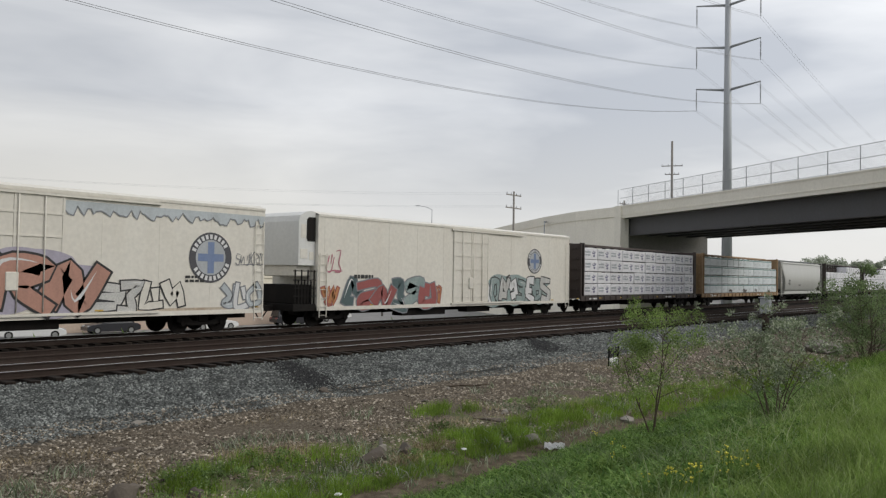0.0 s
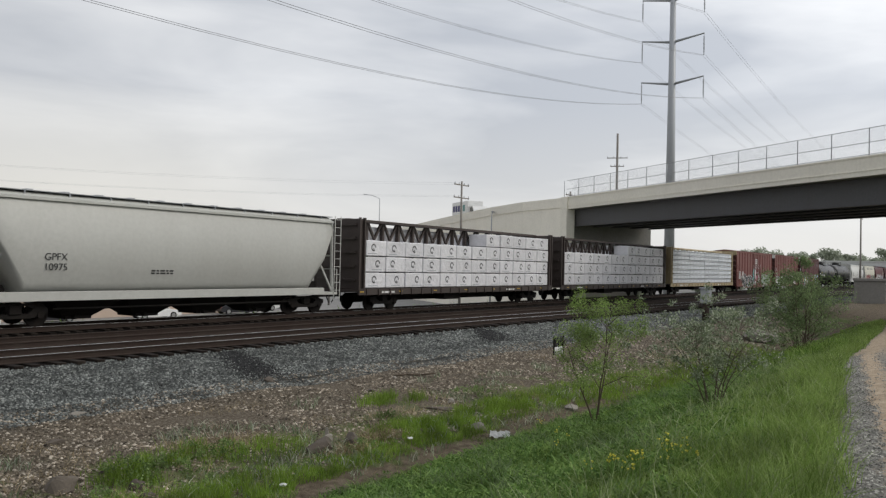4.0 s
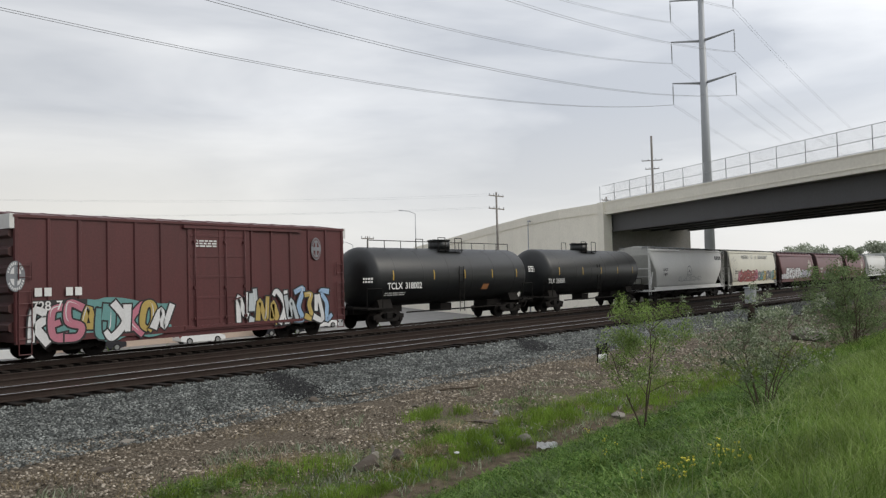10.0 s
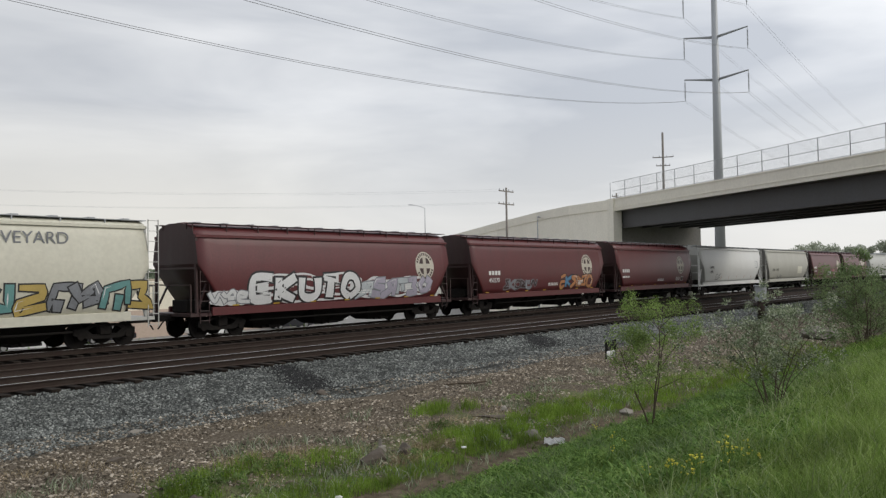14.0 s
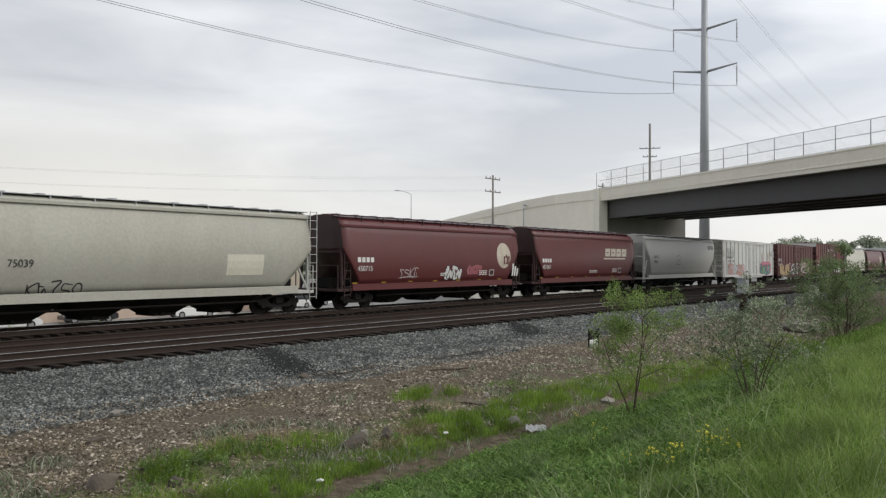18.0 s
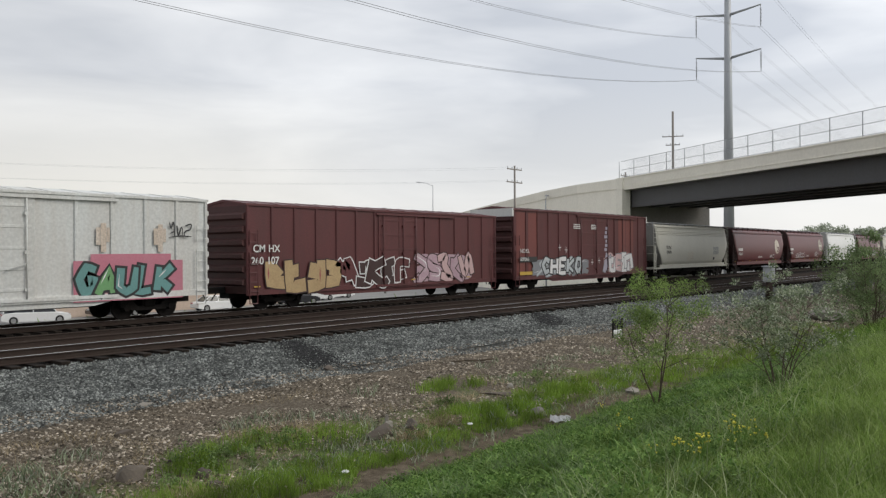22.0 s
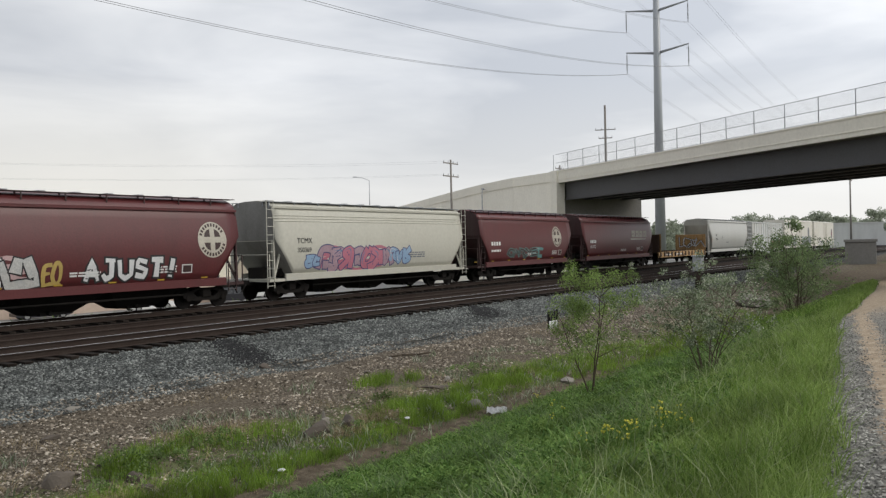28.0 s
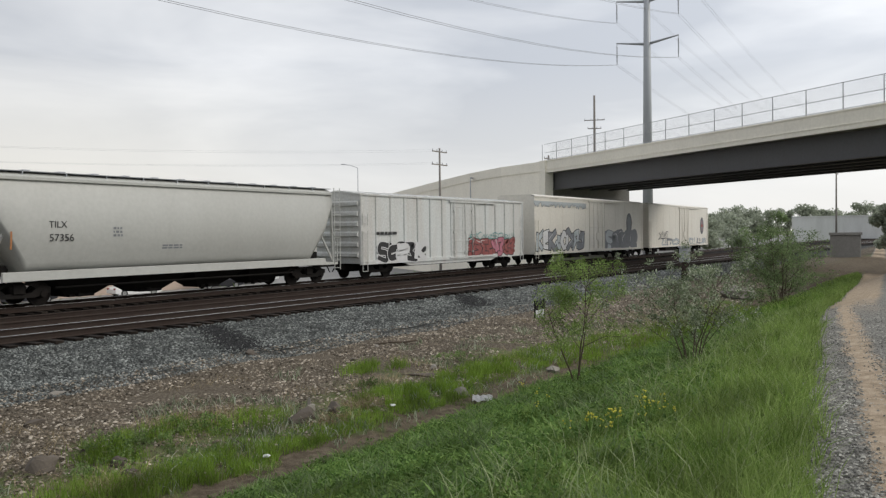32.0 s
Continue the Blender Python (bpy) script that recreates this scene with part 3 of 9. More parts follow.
def build_bridge():
    t = thing("road_bridge", "pale concrete road bridge with dark steel girders and mesh fence", "bridge")
    zb, zt, S0 = 8.72, 9.9, -78.0

    def slab(s0, s1, w0, w1, z0, z1, name, mat, parent=t, label=""):
        bm = bmesh.new()
        lo = [deck_pt(s, w, z0) for s, w in ((s0, w0), (s1, w0), (s1, w1), (s0, w1))]
        loft(bm, [lo, [(x, y, z1) for x, y, z in lo]])
        return part(name, bm, mat, parent, label)

    slab(S0, 0, 0.25, 11.2, zb - 0.05, zb + 0.2, "deck", CONCRETE_DARK)
    for w0 in (0.0, 11.2):
        p = slab(S0, 0, w0, w0 + 0.28, zb - 0.02, zt, "parapet", CONCRETE)
        slab(S0, 0, w0 - 0.05, w0 + 0.33, zt, zt + 0.1, "coping", CONCRETE, p)
        slab(S0, 0, w0 - 0.04, w0 + 0.1, zb + 0.30, zb + 0.36, "ledge", CONCRETE, p)
    for i in range(5):
        w = 1.0 + i * 2.35
        g = slab(S0, -0.6, w - 0.012, w + 0.012, 6.95, zb - 0.05, "girder", GIRDER)
        slab(S0, -0.6, w - 0.25, w + 0.25, 6.88, 6.95, "flange", GIRDER, g)
    # mesh fence on the near parapet and on the far one
    for w in (0.14, 11.34):
        rng = range(0, 26)
        for k in rng:
            s = 0.4 - k * 2.97
            bm = bmesh.new()
            bar(bm, deck_pt(s, w, zt + 0.05), deck_pt(s, w, 11.78), 0.035, 6)
            part("fence_post", bm, GALV, t)
        for z in (zt + 0.18, 10.85, 11.76):
            bm = bmesh.new()
            bar(bm, deck_pt(S0, w, z), deck_pt(-0.1, w, z), 0.022, 5)
            part("fence_rail", bm, GALV, t)
        bm = bmesh.new()
        step = 0.16
        s = S0
        while s < -2.2:
            for sl in (1, -1):
                a = deck_pt(s + (0 if sl > 0 else 1.75), w, zt + 0.12)
                c = deck_pt(s + (1.75 if sl > 0 else 0), w, 11.74)
                beam(bm, a, c, 0.005, 0.005)
            s += step
        o = part("fence_mesh", bm, GALV, t, "fine chain-link mesh")
    # abutment under the far end of the span, deep shade put in its colour
    bm = bmesh.new()
    y0 = 39.6
    lo = [(80.7, y0), (94.5, y0), (94.5, y0 + 1.6), (80.7, y0 + 1.6)]
    loft(bm, [[(x, y, -1.5) for x, y in lo], [(x, y, 7.0) for x, y in lo]])
    part("abutment_face", bm, CONCRETE_DARK, t)
    bm = bmesh.new()
    lo = [(80.9, y0 - 0.5), (95.5, y0 - 0.5), (95.5, y0 + 1.2), (80.9, y0 + 1.2)]
    loft(bm, [[(x, y, 6.2) for x, y in lo], [(x, y, 6.86) for x, y in lo]])
    part("bearing_seat", bm, CONCRETE_DARK, t)
    bm = bmesh.new()
    lo = [deck_pt(s, w, 0)[:2] for s, w in ((-0.7, -0.18), (0.6, -0.18), (0.6, 0.8), (-0.7, 0.8))]
    loft(bm, [[(x, y, -1.5) for x, y in lo], [(x, y, 10.02) for x, y in lo]])
    part("corner_pier", bm, CONCRETE, t)
    # near abutment, south of the path
    bm = bmesh.new()
    lo = [deck_pt(s, w, 0)[:2] for s, w in ((-78, -0.2), (-62, -0.2), (-62, 11.6), (-78, 11.6))]
    loft(bm, [[(x, y, -1.0) for x, y in lo], [(x, y, 6.85) for x, y in lo]])
    part("abutment_face", bm, CONCRETE, t)


def build_ramp():
    t = thing("bridge_approach_wall", "long pale concrete retaining wall of the bridge ramp", "retaining wall")
    s = 0.6
    while s < 205:
        e = min(s + 4.6, 210)
        bm = bmesh.new()
        za, zb = wall_z(s), wall_z(e - 0.02)
        q = [deck_pt(s, 0.0, -3.4), deck_pt(e - 0.02, 0.0, -3.4), deck_pt(e - 0.02, 0.0, zb - 1.05), deck_pt(s, 0.0, za - 1.05)]
        r = [tuple(Vector(v) + 0.5 * N_BR) for v in q]
        loft(bm, [q, r])
        part("wall_panel", bm, CONCRETE, t)
        bm = bmesh.new()
        q = [deck_pt(s, -0.1, za - 1.05), deck_pt(e - 0.01, -0.1, zb - 1.05), deck_pt(e - 0.01, -0.1, zb), deck_pt(s, -0.1, za)]
        r = [tuple(Vector(v) + 0.4 * N_BR) for v in q]
        loft(bm, [q, r])
        part("parapet", bm, CONCRETE, t)
        s = e
    # road fill between the two walls, its colour darkened as shade under the deck
    bm = bmesh.new()
    rings = []
    for s in (0.0, 30, 67, 101, 132, 184, 210):
        rings.append([deck_pt(s, 0.5, -3.4), deck_pt(s, 11, -3.4), deck_pt(s, 11, wall_z(s) - 0.9), deck_pt(s, 0.5, wall_z(s) - 0.9)])
    loft(bm, rings)
    part("road_fill", bm, CONCRETE_DARK, t)


build_ground()
build_track("rusty rails on dark ties carrying the freight train", lambda x: YT, -120, 1200, 130)
build_track("empty near track with worn rails and dark ties", near_track_y, -120, 1200, 130)
build_track("dull rusty middle track between the other two", middle_track_y, -120, 1200, 130, RAIL)
build_bridge()
build_ramp()

# ---- poles, lamps and wires ----
def wire(bm, a, b, sag, r, n=28):
    a, b = Vector(a), Vector(b)
    pts = [a.lerp(b, i / n) - Vector((0, 0, 4 * sag * (i / n) * (1 - i / n))) for i in range(n + 1)]
    loft(bm, [[(p.x, p.y + r * a, p.z + r * b) for a, b in ((1, 0), (0, 1), (-1, 0), (0, -1))] for p in pts])


MONO = Vector((122.8, 42.9, -2.5))


def build_monopole():
    t = thing("transmission_pole", "tall grey steel transmission pole with three pairs of arms", "power pole", at=MONO)
    bm = bmesh.new()
    bar(bm, (0, 0, 0), (0, 0, 52), 0.85, 12, 0.38)
    part("pole", bm, GALV, t)
    for z in (33.6, 40.1, 46.6):
        for s in (-1, 1):
            bm = bmesh.new()
            bar(bm, (0, 0, z), (0, s * 4.9, z + 0.75), 0.22, 8, 0.10)
            arm = part("arm", bm, GALV, t)
            bm = bmesh.new()
            bar(bm, (0, s * 4.85, z + 0.7), (0, s * 4.85, z - 2.6), 0.045, 6)
            for k in range(12):
                bar(bm, (0, s * 4.85, z + 0.2 - k * 0.2), (0, s * 4.85, z + 0.14 - k * 0.2), 0.12, 8)
            part("insulator", bm, GALV, arm, "hanging insulator string")


def build_lines():
    t = thing("power_line", "thin sagging overhead power line conductors", "power line")
    for z in (33.6, 40.1, 46.6):
        for s in (-1, 1):
            for d in (-0.22, 0.22):
                bm = bmesh.new()
                a = MONO + Vector((0, s * 4.85 + d, z - 2.6))
                wire(bm, a, a + Vector((-218, 0, 0)), 10.1, 0.017)
                part("conductor", bm, WIRE, t)
                bm = bmesh.new()
                wire(bm, a, a + Vector((260, 6, -2)), 5.0, 0.015)
                part("conductor", bm, WIRE, t)


def utility_pole(x, y, z0, top, arms, label, r=0.16, turn=0.0):
    t = thing("utility_pole", label, "utility pole", "wooden utility poles", at=(x, y, z0), rz=turn)
    h = top - z0
    bm = bmesh.new()
    bar(bm, (0, 0, 0), (0, 0, h), r * 1.15, 8, r * 0.75)
    part("pole", bm, POLE_WOOD, t)
    for dz, w in arms:
        bm = bmesh.new()
        box(bm, -w / 2, w / 2, -0.06, 0.06, h - dz - 0.07, h - dz + 0.07)
        arm = part("crossarm", bm, POLE_WOOD, t)
        for s in (-0.95, -0.35, 0.35, 0.95):
            bm = bmesh.new()
            bar(bm, (s * w / 2, 0, h - dz + 0.07), (s * w / 2, 0, h - dz + 0.32), 0.05, 6)
            part("insulator", bm, GALV, arm)
    return t


def street_lamp(x, y, z0, top, reach, turn, label):
    t = thing("street_lamp", label, "street lamp", "street lamps", at=(x, y, z0), rz=turn)
    h = top - z0
    bm = bmesh.new()
    bar(bm, (0, 0, 0), (0, 0, h - 0.6), 0.11, 8, 0.06)
    part("pole", bm, GALV, t)
    bm = bmesh.new()
    bar(bm, (0, 0, h - 0.6), (reach * 0.55, 0, h - 0.1), 0.05, 6)
    bar(bm, (reach * 0.55, 0, h - 0.1), (reach, 0, h), 0.045, 6)
    part("arm", bm, GALV, t)
    bm = bmesh.new()
    box(bm, reach - 0.1, reach + 0.65, -0.16, 0.16, h - 0.07, h + 0.09, 0.03)
    part("lamp_head", bm, GALV, t)


build_monopole()
build_lines()
utility_pole(90.0, 59.6, -3.2, 13.6, ((0.5, 3.4), (2.2, 3.6)), "wooden utility pole with two crossarms before the ramp wall")
utility_pole(138.0, 58.0, -2.5, 26.8, ((4.4, 3.6), (5.9, 2.4)), "tall utility pole behind the bridge", 0.24, 112)
utility_pole(198.0, 26.6, -1.0, 15.0, ((0.4, 5.0),), "distant utility pole with one crossarm", 0.2)
utility_pole(81.0, 74.5, -3.2, 8.3, ((0.3, 2.4),), "short wooden utility pole at the lot", 0.13)
utility_pole(118.0, 57.4, -2.5, 14.6, ((0.6, 3.0),), "utility pole seen past the bridge fence", 0.16)
utility_pole(20.0, 113.0, -3.2, 14.0, ((0.5, 3.4), (2.2, 3.6)), "wooden utility pole behind the lot")
line_2 = thing("distribution_line", "thin distribution wires strung from a wooden pole", "power line")
for dz, off in ((0.3, -1.4), (0.3, 1.4), (2.0, -1.6), (2.0, 0.5)):
    bm = bmesh.new()
    wire(bm, (90.0 + off, 59.6, 13.6 - dz), (20.0 + off, 113.0, 14.0 - dz), 1.1, 0.006)
    part("wire", bm, GALV, line_2)
street_lamp(120.0, 98.0, 6.0, 15.4, 2.6, 150, "tall cobra-head street lamp on the ramp")
street_lamp(87.6, 53.4, -3.2, 9.3, 0.5, 20, "short dark lamp pole before the concrete wall")
street_lamp(108.0, 103.0, -3.2, 9.5, 2.2, 150, "cobra-head street lamp beside the lot")

# ---- the freight train ----
SIDE = -1.55
SKIN = {}      # half width of each car's side at a height


def skin(car, half):
    SKIN[car.name] = half


def truck(parent, x):
    """A two-axle truck under a car, with side frames, springs and four wheels."""
    bm = bmesh.new()
    box(bm, x - 0.22, x + 0.22, -1.15, 1.15, 0.45, 0.80, 0.03)
    tr = part("truck", bm, UNDER, parent)
    for s in (-1, 1):
        y = s * 1.0
        bm = bmesh.new()
        q = [(-1.15, 0.55), (-0.75, 0.62), (-0.45, 0.36), (0.45, 0.36), (0.75, 0.62), (1.15, 0.55), (1.15, 0.36), (0.95, 0.30), (0.55, 0.20), (-0.55, 0.20), (-0.95, 0.30), (-1.15, 0.36)]
        loft(bm, [[(x + a, y + d, z + 0.12) for a, z in q] for d in (-0.09, 0.09)])
        loft(bm, [[(x + a, y + d, z) for a, z in ((-0.95, 0.60), (-0.5, 0.84), (0.5, 0.84), (0.95, 0.60), (0.8, 0.56), (0.42, 0.74), (-0.42, 0.74), (-0.8, 0.56))] for d in (-0.08, 0.08)])
        for k in (-0.2, 0, 0.2):
            bar(bm, (x + k, y, 0.48), (x + k, y, 0.74), 0.075, 8)
        part("side_frame", bm, UNDER, tr)
        for a in (-0.89, 0.89):
            bm = bmesh.new()
            bar(bm, (x + a, s * 0.69, 0.43), (x + a, s * 0.80, 0.43), 0.43, 18)
            bar(bm, (x + a, s * 0.80, 0.43), (x + a, s * 1.13, 0.43), 0.13, 8)
            part("wheel", bm, WHEEL, tr)


def couplers(parent, L):
    for s in (-1, 1):
        bm = bmesh.new()
        box(bm, min(s * (L / 2 - 1.0), s * (L / 2 - 0.06)), max(s * (L / 2 - 1.0), s * (L / 2 - 0.06)), -0.13, 0.13, 0.72, 0.98, 0.03)
        bar(bm, (s * (L / 2 - 0.4), -0.35, 0.85), (s * (L / 2 - 0.1), -0.30, 0.45), 0.03, 5)
        part("coupler", bm, UNDER, parent)


def side_ladder(bm, x, z0, z1, y=SIDE, w=0.42, step=0.38):
    for d in (-w / 2, w / 2):
        beam(bm, (x + d, y - 0.05, z0), (x + d, y - 0.05, z1), 0.03, 0.03)
    z = z0 + 0.1
    while z < z1:
        bar(bm, (x - w / 2, y - 0.06, z), (x + w / 2, y - 0.06, z), 0.013, 5)
        z += step


def new_car(name, label, category="freight car"):
    return thing(name, label, category, "cars of the freight train")


def box_car(L, mat, label, end_top=None, top=4.9, sill=0.72, ribs=14, door_w=3.0, door_x=0.5, roofmat=None):
    t = new_car("boxcar", label, "boxcar")
    h = L / 2 - 0.95
    bm = bmesh.new()
    extrude_x(bm, [(-1.5, sill), (1.5, sill), (1.5, top - 0.1), (0, top + 0.1), (-1.5, top - 0.1)], -h, h)
    body = part("body", bm, mat, t)
    bm = bmesh.new()
    extrude_x(bm, [(-1.56, top - 0.14), (-1.56, top - 0.05), (0, top + 0.16), (1.56, top - 0.05), (1.56, top - 0.14), (0, top + 0.06)], -h - 0.05, h + 0.05)
    k = -h + 0.5
    while k < h:
        beam(bm, (k, -1.48, top - 0.045), (k, 0, top + 0.15), 0.07, 0.05)
        beam(bm, (k, 1.48, top - 0.045), (k, 0, top + 0.15), 0.07, 0.05)
        k += 1.15
    part("roof", bm, roofmat or mat, t)
    dx = door_w / 2
    skin(t, lambda z: 1.566)
    n = ribs
    for i in range(n + 1):
        x = -h + 0.05 + (2 * h - 0.1) * i / n
        if abs(x - door_x) < dx + 0.1:
            continue
        bm = bmesh.new()
        loft(bm, [[(x - 0.08, -1.499, z), (x - 0.045, -1.558, z), (x + 0.045, -1.558, z), (x + 0.08, -1.499, z)] for z in (sill + 0.02, top - 0.15)])
        part("side_rib", bm, mat, t)
    bm = bmesh.new()
    extrude_x(bm, [(-1.57, sill - 0.06), (-1.45, sill - 0.06), (-1.45, sill + 0.16), (-1.57, sill + 0.16)], -h, h)
    extrude_x(bm, [(1.45, sill - 0.06), (1.57, sill - 0.06), (1.57, sill + 0.16), (1.45, sill + 0.16)], -h, h)
    loft(bm, [[(x, y, z) for x, z in ((-h * 0.62, sill), (h * 0.62, sill), (h * 0.5, sill - 0.24), (-h * 0.5, sill - 0.24))] for y in (-1.5, -1.4)])
    part("side_sill", bm, mat, t)
    # sliding door with its rails and locking bars
    bm = bmesh.new()
    box(bm, door_x - dx, door_x + dx, -1.545, -1.50, sill + 0.12, top - 0.22, 0.02)
    dr = part("door", bm, mat, t)
    for j in range(5):
        z = sill + 0.35 + j * (top - sill - 0.8) / 4.2
        bm = bmesh.new()
        box(bm, door_x - dx + 0.12, door_x + dx - 0.12, -1.56, -1.544, z, z + 0.10, 0.006)
        part("door_rib", bm, mat, dr)
    bm = bmesh.new()
    box(bm, door_x - 0.05, door_x + 0.05, -1.562, -1.543, sill + 0.15, top - 0.26)
    part("door_rib", bm, mat, dr)
    for x in (door_x - dx + 0.3, door_x + 0.25, door_x + dx - 0.3):
        bm = bmesh.new()
        bar(bm, (x, -1.61, sill + 0.1), (x, -1.61, top - 0.3), 0.025, 6)
        for z in (sill + 0.4, sill + 1.6, top - 0.8):
            box(bm, x - 0.07, x + 0.07, -1.63, -1.55, z - 0.05, z + 0.05)
        part("lock_bar", bm, mat, dr)
    bm = bmesh.new()
    beam(bm, (door_x + dx - 0.3, -1.64, sill + 1.25), (door_x + dx - 0.95, -1.64, sill + 1.05), 0.05, 0.03)
    part("lock_handle", bm, mat, dr)
    for z in (sill + 0.06, top - 0.24):
        bm = bmesh.new()
        box(bm, door_x - dx - 0.2, door_x + dx * 2.9, -1.61, -1.53, z - 0.05, z + 0.06)
        part("door_track", bm, mat, t)
    # corrugated ends
    for s in (-1, 1):
        nz = 6
        # red and maroon cars have a darker red on both ends
        endmat = END_RED if mat in (RED, MAROON) else mat
        bm = bmesh.new()
        a, b = sorted((s * (h - 0.01), s * (h + 0.02)))
        box(bm, a, b, -1.49, 1.49, sill + 0.02, top - 0.14)
        part("end_plate", bm, endmat, t)
        for j in range(nz):
            bm = bmesh.new()
            z = sill + 0.3 + j * (top - sill - 0.5) / nz
            zz = (top - sill - 0.5) / nz * 0.62
            loft(bm, [[(s * (h + 0.015), y, z), (s * (h + 0.16), y, z + zz * 0.25), (s * (h + 0.16), y, z + zz * 0.7), (s * (h + 0.015), y, z + zz)] for y in (-1.42, 1.42)])
            part("end_rib", bm, endmat, t)
        if end_top:
            bm = bmesh.new()
            a, b = sorted((s * (h + 0.004), s * (h + 0.16)))
            box(bm, a, b, -1.54, 1.54, top - 0.50, top - 0.02)
            part("end_cap", bm, end_top, t, "pale warning panel on the car end")
        bm = bmesh.new()
        side_ladder(bm, s * (h - 0.3), sill, sill + 1.7, -1.55)
        side_ladder(bm, s * (h - 0.3) , sill + 2.0, sill + 2.6, -1.55)
        bar(bm, (s * (h - 0.1), -1.58, sill), (s * (h - 0.1), -1.58, sill - 0.4), 0.02, 5)
        bar(bm, (s * (h - 0.5), -1.58, sill), (s * (h - 0.5), -1.58, sill - 0.4), 0.02, 5)
        bar(bm, (s * (h - 0.1), -1.58, sill - 0.4), (s * (h - 0.5), -1.58, sill - 0.4), 0.02, 5)
        part("ladder", bm, mat, t)
        truck(t, s * (h - 2.2))
    bm = bmesh.new()
    box(bm, -h, h, -0.3, 0.3, 0.5, sill - 0.01)
    part("centre_sill", bm, UNDER, t)
    couplers(t, L)
    return t


def reefer_car(L, mat, label, unit=True, top=5.1, sill=0.80, door_x=0.95):
    t = new_car("refrigerator_car", label, "refrigerator car")
    h = L / 2 - 0.85
    x0 = -h + (1.30 if unit else 0.0)
    skin(t, lambda z: 1.532)
    bm = bmesh.new()
    extrude_x(bm, [(-1.52, sill), (1.52, sill), (1.52, top - 0.08), (1.2, top + 0.04), (-1.2, top + 0.04), (-1.52, top - 0.08)], x0, h)
    part("body", bm, mat, t)
    bm = bmesh.new()
    extrude_x(bm, [(-1.55, top - 0.16), (-1.55, top - 0.06), (-1.2, top + 0.06), (-1.2, top - 0.02)], x0, h)
    part("roof_edge", bm, mat, t)
    bm = bmesh.new()
    extrude_x(bm, [(-1.55, sill - 0.05), (-1.46, sill - 0.05), (-1.46, sill + 0.12), (-1.55, sill + 0.12)], x0, h)
    part("side_sill", bm, mat, t)
    cx = door_x
    for i in range(11):
        x = x0 + 0.4 + i * (h - x0 - 0.8) / 10
        if abs(x - cx) < 2.0:
            continue
        bm = bmesh.new()
        box(bm, x - 0.012, x + 0.012, -1.526, -1.51, sill + 0.15, top - 0.2)
        part("panel_seam", bm, mat, t)
    bm = bmesh.new()
    box(bm, cx - 1.6, cx + 1.6, -1.56, -1.50, sill + 0.15, top - 0.25, 0.02)
    dr = part("door", bm, REEFER, t, "cream sliding plug door")
    for j in range(5):
        z = sill + 0.4 + j * 0.75
        bm = bmesh.new()
        box(bm, cx - 1.6, cx + 1.6, -1.585, -1.559, z, z + 0.07)
        part("door_rail", bm, REEFER, dr)
    for x in (cx - 1.58, cx, cx + 1.58):
        bm = bmesh.new()
        box(bm, x - 0.04, x + 0.04, -1.58, -1.558, sill + 0.2, top - 0.3)
        part("door_stile", bm, REEFER, dr)
    bm = bmesh.new()
    box(bm, cx - 0.25, cx + 0.15, -1.63, -1.57, sill + 0.9, sill + 1.5, 0.02)
    part("lock_box", bm, REEFER, dr)
    for x in (cx - 0.85, cx + 0.1, cx + 0.95):
        bm = bmesh.new()
        bar(bm, (x, -1.61, sill + 0.2), (x, -1.61, top - 0.3), 0.024, 6)
        part("lock_bar", bm, REEFER, dr)
    for z in (sill + 0.1, top - 0.24):
        bm = bmesh.new()
        box(bm, cx - 1.8, cx + 5.2, -1.62, -1.53, z - 0.04, z + 0.05)
        part("door_track", bm, mat, t)
    if unit:
        bm = bmesh.new()
        xa = x0 - 0.98
        crown = [(xa, 2.75), (x0 - 0.01, 2.75), (x0 - 0.01, top + 0.02), (x0 - 0.25, top + 0.06), (xa + 0.35, top + 0.0), (xa + 0.08, top - 0.16), (xa, top - 0.42)]
        loft(bm, [[(x, y, z) for x, z in crown] for y in (-1.34, 1.34)])
        u = part("cooling_unit", bm, WHITE, t, "white cooling unit housing on the car end")
        bm = bmesh.new()
        g = [(x0 - 0.52, 3.95), (x0 - 0.45, 3.82), (x0 - 0.04, 3.82), (x0 - 0.04, top - 0.22), (x0 - 0.42, top - 0.22), (x0 - 0.52, top - 0.34)]
        loft(bm, [[(x, y, z) for x, z in g] for y in (-1.375, -1.341)])
        part("grille", bm, UNDER, u, "dark ventilation grille")
        for x, z, w, q in ((xa + 0.10, 3.05, 0.42, 0.42), (xa + 0.62, 3.0, 0.26, 0.35), (xa + 0.12, 3.95, 0.30, 0.6)):
            bm = bmesh.new()
            box(bm, x, x + w, -1.355, -1.341, z, z + q, 0.005)
            part("service_panel", bm, REEFER, u, "small service panel")
        bm = bmesh.new()
        box(bm, xa + 0.1, x0 - 0.02, -1.1, 1.1, 2.25, 2.75, 0.04)
        part("fuel_box", bm, REEFER, u, "pale box under the cooling unit")
        bm = bmesh.new()
        box(bm, -h, x0, -1.45, 1.45, 0.75, 1.05)
        for k in range(7):
            x = -h + 0.1 + k * (x0 + h - 0.2) / 6
            beam(bm, (x, -1.42, 1.05), (x, -1.42, 2.55 if k % 2 == 0 else 2.1), 0.05, 0.05)
        for z in (1.4, 1.75, 2.1, 2.5):
            beam(bm, (-h, -1.42, z), (x0, -1.42, z), 0.04, 0.04)
        part("end_platform", bm, UNDER, t)
        bm = bmesh.new()
        box(bm, -h + 0.4, x0 - 0.1, -1.2, 1.2, 1.05, 1.9, 0.03)
        part("generator_box", bm, UNDER, t)
    bm = bmesh.new()
